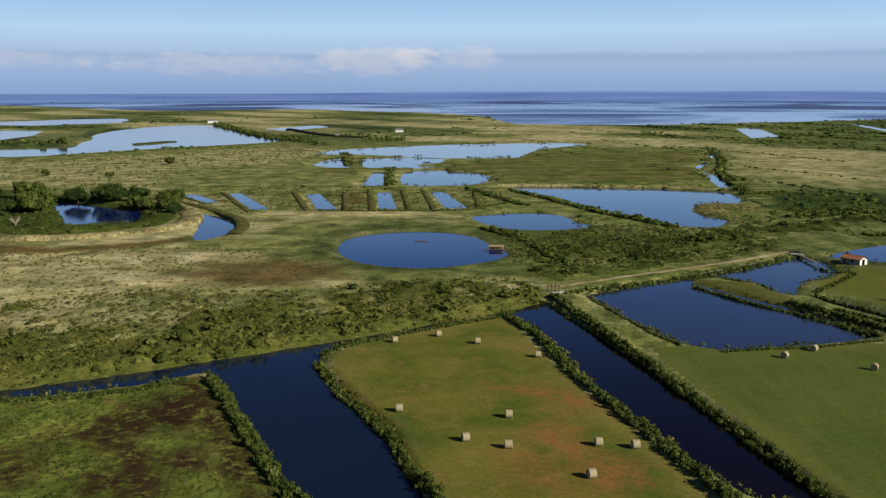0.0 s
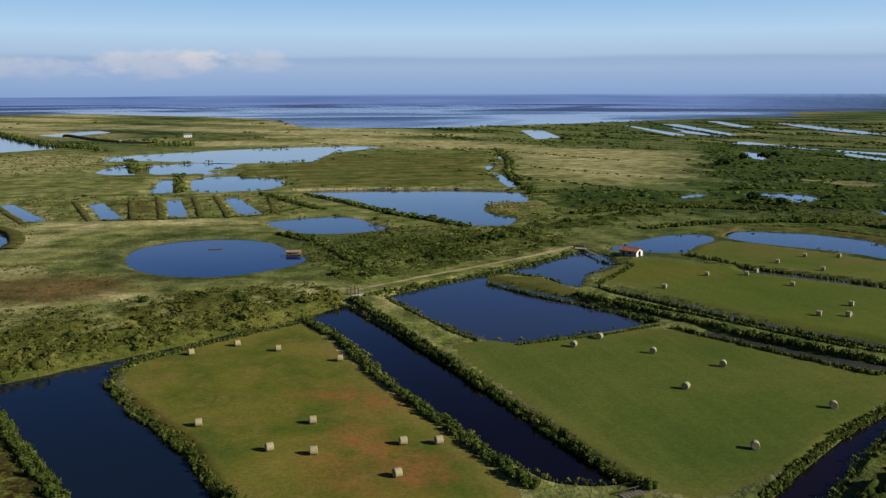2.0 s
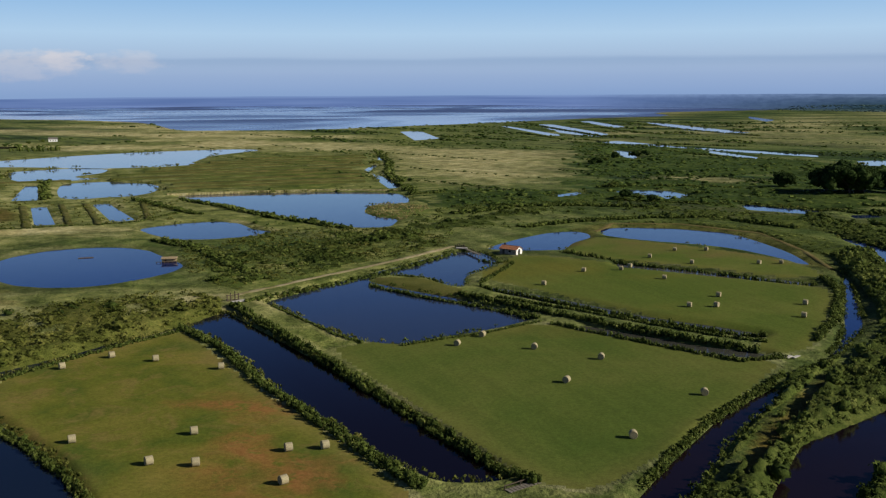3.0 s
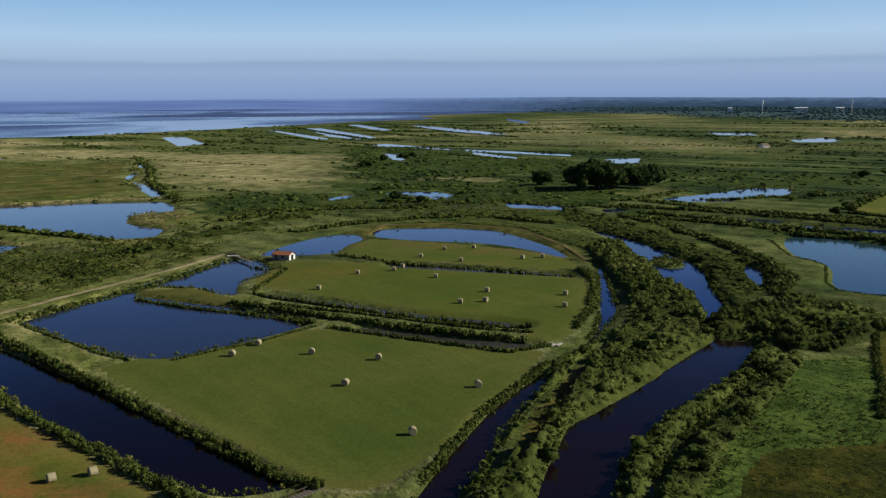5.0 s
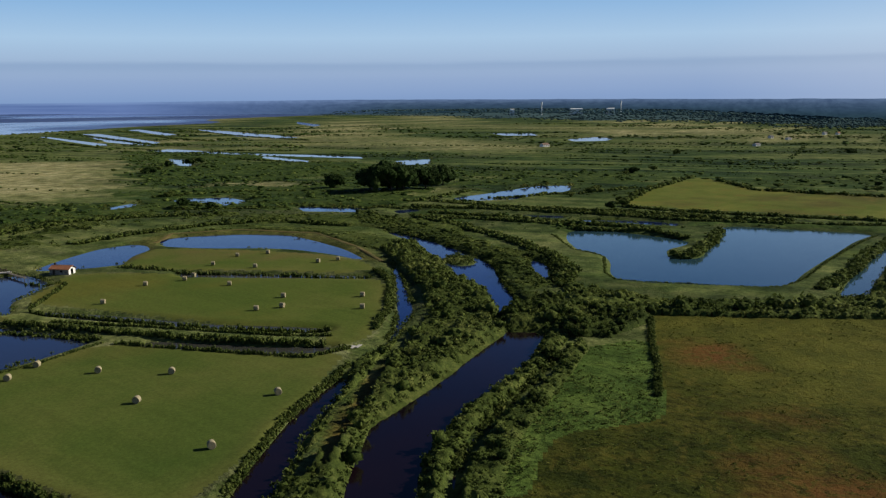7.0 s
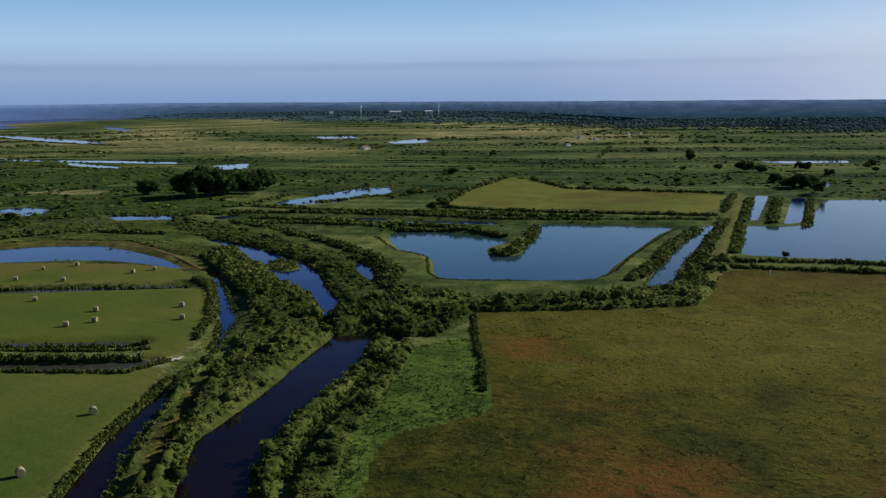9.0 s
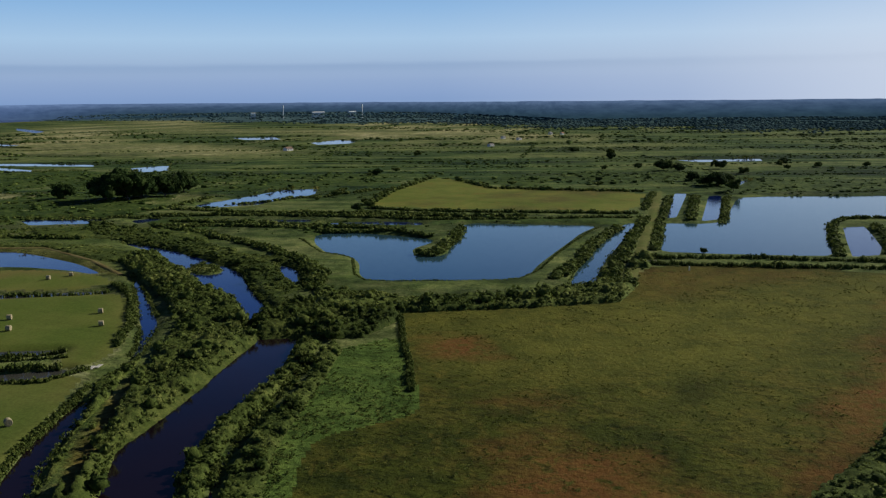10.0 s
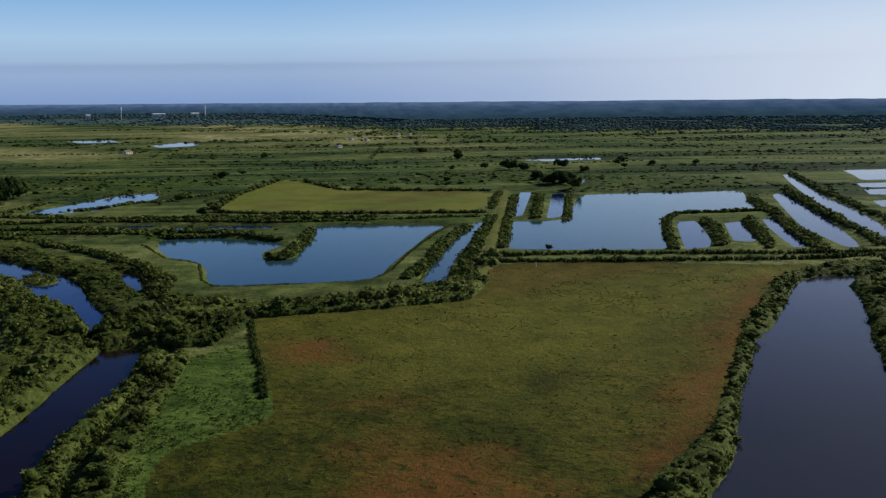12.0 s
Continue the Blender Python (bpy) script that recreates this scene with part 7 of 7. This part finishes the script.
sx, sy = SPOT["sluice_far"][0]
sluice(sx, sy, -35, 5, 2.0, "grey wooden sluice frame at the far bank")


def jetty(p0, p1, label):
    root = new("jetty")
    p0, p1 = Vector((*p0, 0)), Vector((*p1, 0))
    d = p1 - p0
    L, turn = d.length, math.degrees(math.atan2(d.y, d.x))
    n = max(2, int(L / 2.4))
    for k in range(n + 1):
        for side in (-0.55, 0.55):
            bm = bmesh.new()
            cylinder(bm, (L * k / n, side, -1.0), (L * k / n, side, 1.5 if side > 0 else 0.8), 0.09, 0.08)
            part("post", bm, TIMBER, root)
    boards = int(L / 0.6)
    for k in range(boards):
        bm = bmesh.new()
        box(bm, (0.52, 1.3, 0.06), (L * (k + 0.5) / boards, 0, 0.83), 0, 0.01)
        part("plank", bm, GREY_TIMBER, root)
    bm = bmesh.new()
    box(bm, (L, 0.08, 0.1), (L / 2, 0.55, 1.42))
    part("rail", bm, TIMBER, root)
    root.matrix_basis = pose(p0.x, p0.y, 0.1, 0, 0, turn)
    return tagged(root, label, "jetty")


(fx, fy), (ex, ey) = SPOT["sluice_far"][0], SPOT["jetty_end"][0]
jetty((fx + 1, fy - 1), (ex + 1.0, ey + 2.0), "narrow wooden jetty with posts over the water")
(fx, fy), (ex, ey) = SPOT["bridge"][0], SPOT["bridge_end"][0]
jetty((ex, ey), (fx, fy), "low plank footbridge with a wooden rail")


def plank_pile(x, y):
    root = new("plank_bridge")
    for k, (dx, dy, t, w) in enumerate(((0, 0, 28, 1.0), (1.4, -0.6, 22, 0.8))):
        bm = bmesh.new()
        box(bm, (2.4, w, 0.12), (dx, dy, 0.12 + 0.03 * k), t, 0.02)
        part("slab", bm, CONCRETE, root)
    root.matrix_basis = pose(x, y, 0.86, 0, 0, 0)
    return tagged(root, "two pale slabs bridging the ditch", "bridge")


plank_pile(*SPOT["planks"][0])


def duck_blind(x, y):
    root = new("duck_blind")
    bm = bmesh.new()
    box(bm, (4.4, 2.8, 0.5), (0, 0, 0.25), 0, 0.05)
    part("base", bm, TIMBER, root)
    for dx, w in ((-1.75, 0.7), (0.55, 2.7)):
        bm = bmesh.new()
        box(bm, (w, 0.14, 1.2), (dx, -1.25, 1.1), 0, 0.02)
        part("front_wall", bm, THATCH, root)
    for y0, sz in ((1.25, (4.2, 0.14, 1.3)),):
        bm = bmesh.new()
        box(bm, sz, (0, y0, 1.15), 0, 0.02)
        part("back_wall", bm, THATCH, root)
    for x0 in (-2.06, 2.06):
        bm = bmesh.new()
        box(bm, (0.14, 2.3, 1.25), (x0, 0, 1.12), 0, 0.02)
        part("side_wall", bm, THATCH, root)
    bm = bmesh.new()
    g = np.random.default_rng(4)
    for k in range(36):
        box(bm, (0.5, 3.3, 0.16), (-2.3 + 4.6 * (k % 12 + 0.5) / 12, 0.2 * (k // 12 - 1), 1.8 + 0.06 * (k // 12) + 0.05 * g.uniform()), g.uniform(-4, 4))
    part("thatch_roof", bm, THATCH, root, "ragged pale reed roof")
    for k in range(9):
        bm = bmesh.new()
        w = -2.9 + 0.16 * k
        cylinder(bm, (-3.6 + 1.15 * k, -2.0 - 0.25 * math.sin(k * 0.8), -0.6), (-3.6 + 1.15 * k, -2.0 - 0.25 * math.sin(k * 0.8), 0.45), 0.12, 0.12, 6)
        part("stake", bm, TIMBER, root)
    bm = bmesh.new()
    for k in range(8):
        cylinder(bm, (-3.6 + 1.15 * k, -2.0 - 0.25 * math.sin(k * 0.8), 0.3), (-2.45 + 1.15 * k, -2.0 - 0.25 * math.sin(k * 0.8 + 0.8), 0.3), 0.09, 0.09, 6)
    part("rail", bm, TIMBER, root)
    root.matrix_basis = pose(x, y, 0.15, 0, 0, -8) @ Matrix.Diagonal((1.1, 1.1, 0.62, 1))
    return tagged(root, "low timber hide with a pale reed roof at the pond", "hide")


duck_blind(*SPOT["blind"][0])


def raft(x, y):
    root = new("raft")
    for k in range(4):
        bm = bmesh.new()
        cylinder(bm, (-2.5, 0.24 * k, 0.05), (2.4 - 0.2 * (k % 2), 0.24 * k, 0.08), 0.15, 0.13)
        part("log", bm, TIMBER, root)
    root.matrix_basis = pose(x, y, 0.0, 0, 0, -4)
    return tagged(root, "dark log raft floating on the pond", "raft")


raft(*SPOT["raft"][0])


def rail_fence(p0, p1):
    root = new("rail_fence")
    p0, p1 = Vector((*p0, 0)), Vector((*p1, 0))
    d = p1 - p0
    L = d.length
    n = 4
    for k in range(n + 1):
        bm = bmesh.new()
        cylinder(bm, (L * k / n, 0, -0.3), (L * k / n, 0, 1.3), 0.09, 0.08)
        part("post", bm, PALE_TIMBER, root)
    for z in (0.4, 0.75, 1.12):
        bm = bmesh.new()
        box(bm, (L, 0.06, 0.13), (L / 2, -0.11, z), 0, 0.01)
        part("rail", bm, PALE_TIMBER, root)
    root.matrix_basis = pose(p0.x, p0.y, 0.85, 0, 0, math.degrees(math.atan2(d.y, d.x)))
    return tagged(root, "grey wooden rail fence at the pasture corner", "fence")


rail_fence(*SPOT["fence"])


def white_post(x, y):
    bm = bmesh.new()
    cylinder(bm, (0, 0, -0.2), (0, 0, 1.3), 0.16, 0.15, 10)
    cylinder(bm, (0, 0, 1.3), (0, 0, 1.42), 0.19, 0.1, 10)
    ob = part("marker_post", bm, WHITE)
    ob.matrix_basis = pose(x, y, 0.85)
    return tagged(ob, "short pale marker post in the pasture", "post")


white_post(*SPOT["post"][0])


def dead_tree(x, y):
    g = random.Random(8)
    root = new("dead_tree")
    bm = bmesh.new()
    cylinder(bm, (0, 0, -0.2), (0.1, 0, 2.0), 0.22, 0.15)
    part("trunk", bm, PALE_TIMBER, root)
    for k in range(13):
        bm = bmesh.new()
        w = g.uniform(0, 6.28)
        z0 = g.uniform(0.6, 2.0)
        p1 = (1.6 * math.cos(w), 1.6 * math.sin(w), z0 + g.uniform(1.0, 2.2))
        cylinder(bm, (0.05, 0, z0), p1, 0.10, 0.05, 6)
        for j in range(3):
            cylinder(bm, p1, (p1[0] + g.uniform(-0.9, 0.9), p1[1] + g.uniform(-0.9, 0.9), p1[2] + g.uniform(0.2, 1.2)), 0.05, 0.02, 5)
        part("branch", bm, PALE_TIMBER, root)
    root.matrix_basis = pose(x, y, 0.7)
    return tagged(root, "bleached dead tree with bare branches", "tree")


dead_tree(*SPOT["dead"][0])


def small_boat(x, y):
    root = new("rowing_boat")
    bm = bmesh.new()
    loops = []
    for u, w, h0 in ((-1.9, 0.55, 0.25), (-0.9, 0.85, 0.1), (0.3, 0.85, 0.08), (1.3, 0.55, 0.15), (2.0, 0.06, 0.35)):
        loops.append([bm.verts.new(p) for p in ((u, -w, 0.7), (u, -w * 0.7, h0), (u, w * 0.7, h0), (u, w, 0.7))])
    for p, q in zip(loops[:-1], loops[1:]):
        for k in range(3):
            bm.faces.new((p[k], q[k], q[k + 1], p[k + 1]))
    bm.faces.new(loops[0])
    bmesh.ops.solidify(bm, geom=bm.faces[:], thickness=0.05)
    part("hull", bm, WHITE, root)
    for u in (-0.9, 0.4):
        bm = bmesh.new()
        box(bm, (0.25, 1.5, 0.05), (u, 0, 0.5))
        part("seat", bm, PALE_TIMBER, root)
    root.matrix_basis = pose(x, y, 0.8, 0, 0, 30)
    return tagged(root, "small white boat drawn up on the dry bank", "boat")


small_boat(*SPOT["boat"][0])


def house(x, y, L, W, E, R, turn, roof_mat, label, z=0.6):
    root = new("house")
    bm = bmesh.new()
    box(bm, (L, W, E), (0, 0, E / 2))
    for s in (-1, 1):
        f = bm.faces.new([bm.verts.new((s * L / 2, y0, z0)) for y0, z0 in ((-W / 2, E), (W / 2, E), (0, R))])
    part("walls", bm, WHITE, root)
    for s in (-1, 1):
        bm = bmesh.new()
        a2 = math.atan2(R - E, W / 2)
        run = (W / 2 + 0.4) / math.cos(a2)
        box(bm, (L + 0.8, run, 0.2))
        ob = part("roof_slope", bm, roof_mat, root)
        ob.matrix_basis = Matrix.Translation((0, s * run / 2 * math.cos(a2), R - run / 2 * math.sin(a2) + 0.12)) @ Matrix.Rotation(-s * a2, 4, "X")
    for k in range(3):
        bm = bmesh.new()
        box(bm, (1.1, 0.08, 1.3), ((k - 1) * L * 0.3, -W / 2 - 0.02, E * 0.5))
        part("window", bm, DARKNESS, root)
    root.matrix_basis = pose(x, y, z, 0, 0, turn)
    return tagged(root, label, "house")


house(*SPOT["farm"][0], 9, 6, 2.6, 4.2, -8, ROOF_BROWN, "white marsh cottage with a brown tiled roof")
house(*SPOT["farm2"][0], 7.5, 4.5, 2.2, 3.4, -8, ROOF_GREY, "low white farm building among dark trees")
house(*SPOT["shed"][0], 5.5, 4, 2.6, 3.8, -8, ROOF_GREY, "white house at the edge of the woods")
house(*SPOT["shed2"][0], 7, 4, 2.2, 3.2, -8, ROOF_GREY, "low pale farm shed in the far marsh")
house(*SPOT["shed3"][0], 5.5, 4.5, 2.6, 3.8, -8, ROOF_GREY, "small white cottage in the far marsh")
house(*SPOT["shed4"][0], 5, 4, 2.6, 3.6, -8, TILE, "white house with a tiled roof by the woods")
house(*SPOT["whitehouse"][0], 16, 8, 4.0, 6.0, 12, ROOF_GREY, "white lakeside house at the far dyke")
house(*SPOT["house_w"][0], 4, 4, 3.0, 4.2, 5, ROOF_GREY, "tiny white hut on the dark dyke")
house(*SPOT["house_w2"][0], 10, 6, 3.2, 5.0, 5, ROOF_GREY, "pale cottage behind trees in the marsh")


def tower(x, y, top, label):
    root = new("water_tower")
    bm = bmesh.new()
    cylinder(bm, (0, 0, 0), (0, 0, top * 0.72), 1.6, 1.4, 16)
    part("shaft", bm, WHITE, root)
    bm = bmesh.new()
    cylinder(bm, (0, 0, top * 0.7), (0, 0, top * 0.82), 1.5, 2.4, 16)
    cylinder(bm, (0, 0, top * 0.82), (0, 0, top), 2.4, 2.2, 16)
    part("tank", bm, WHITE, root)
    root.matrix_basis = pose(x, y, 0.5)
    return tagged(root, label, "tower")


tower(2336, 1475, 39.5, "tall white water tower on the horizon")
tower(2206, 1663, 39, "slim white tower on the horizon")
for x, y, L in ((2265, 1582, 36), (2320, 1500, 22), (2153, 1731, 11)):
    house(x, y, L, 12, 18.5, 20, -35, WHITE, "long white industrial hall on the horizon", 0.5)
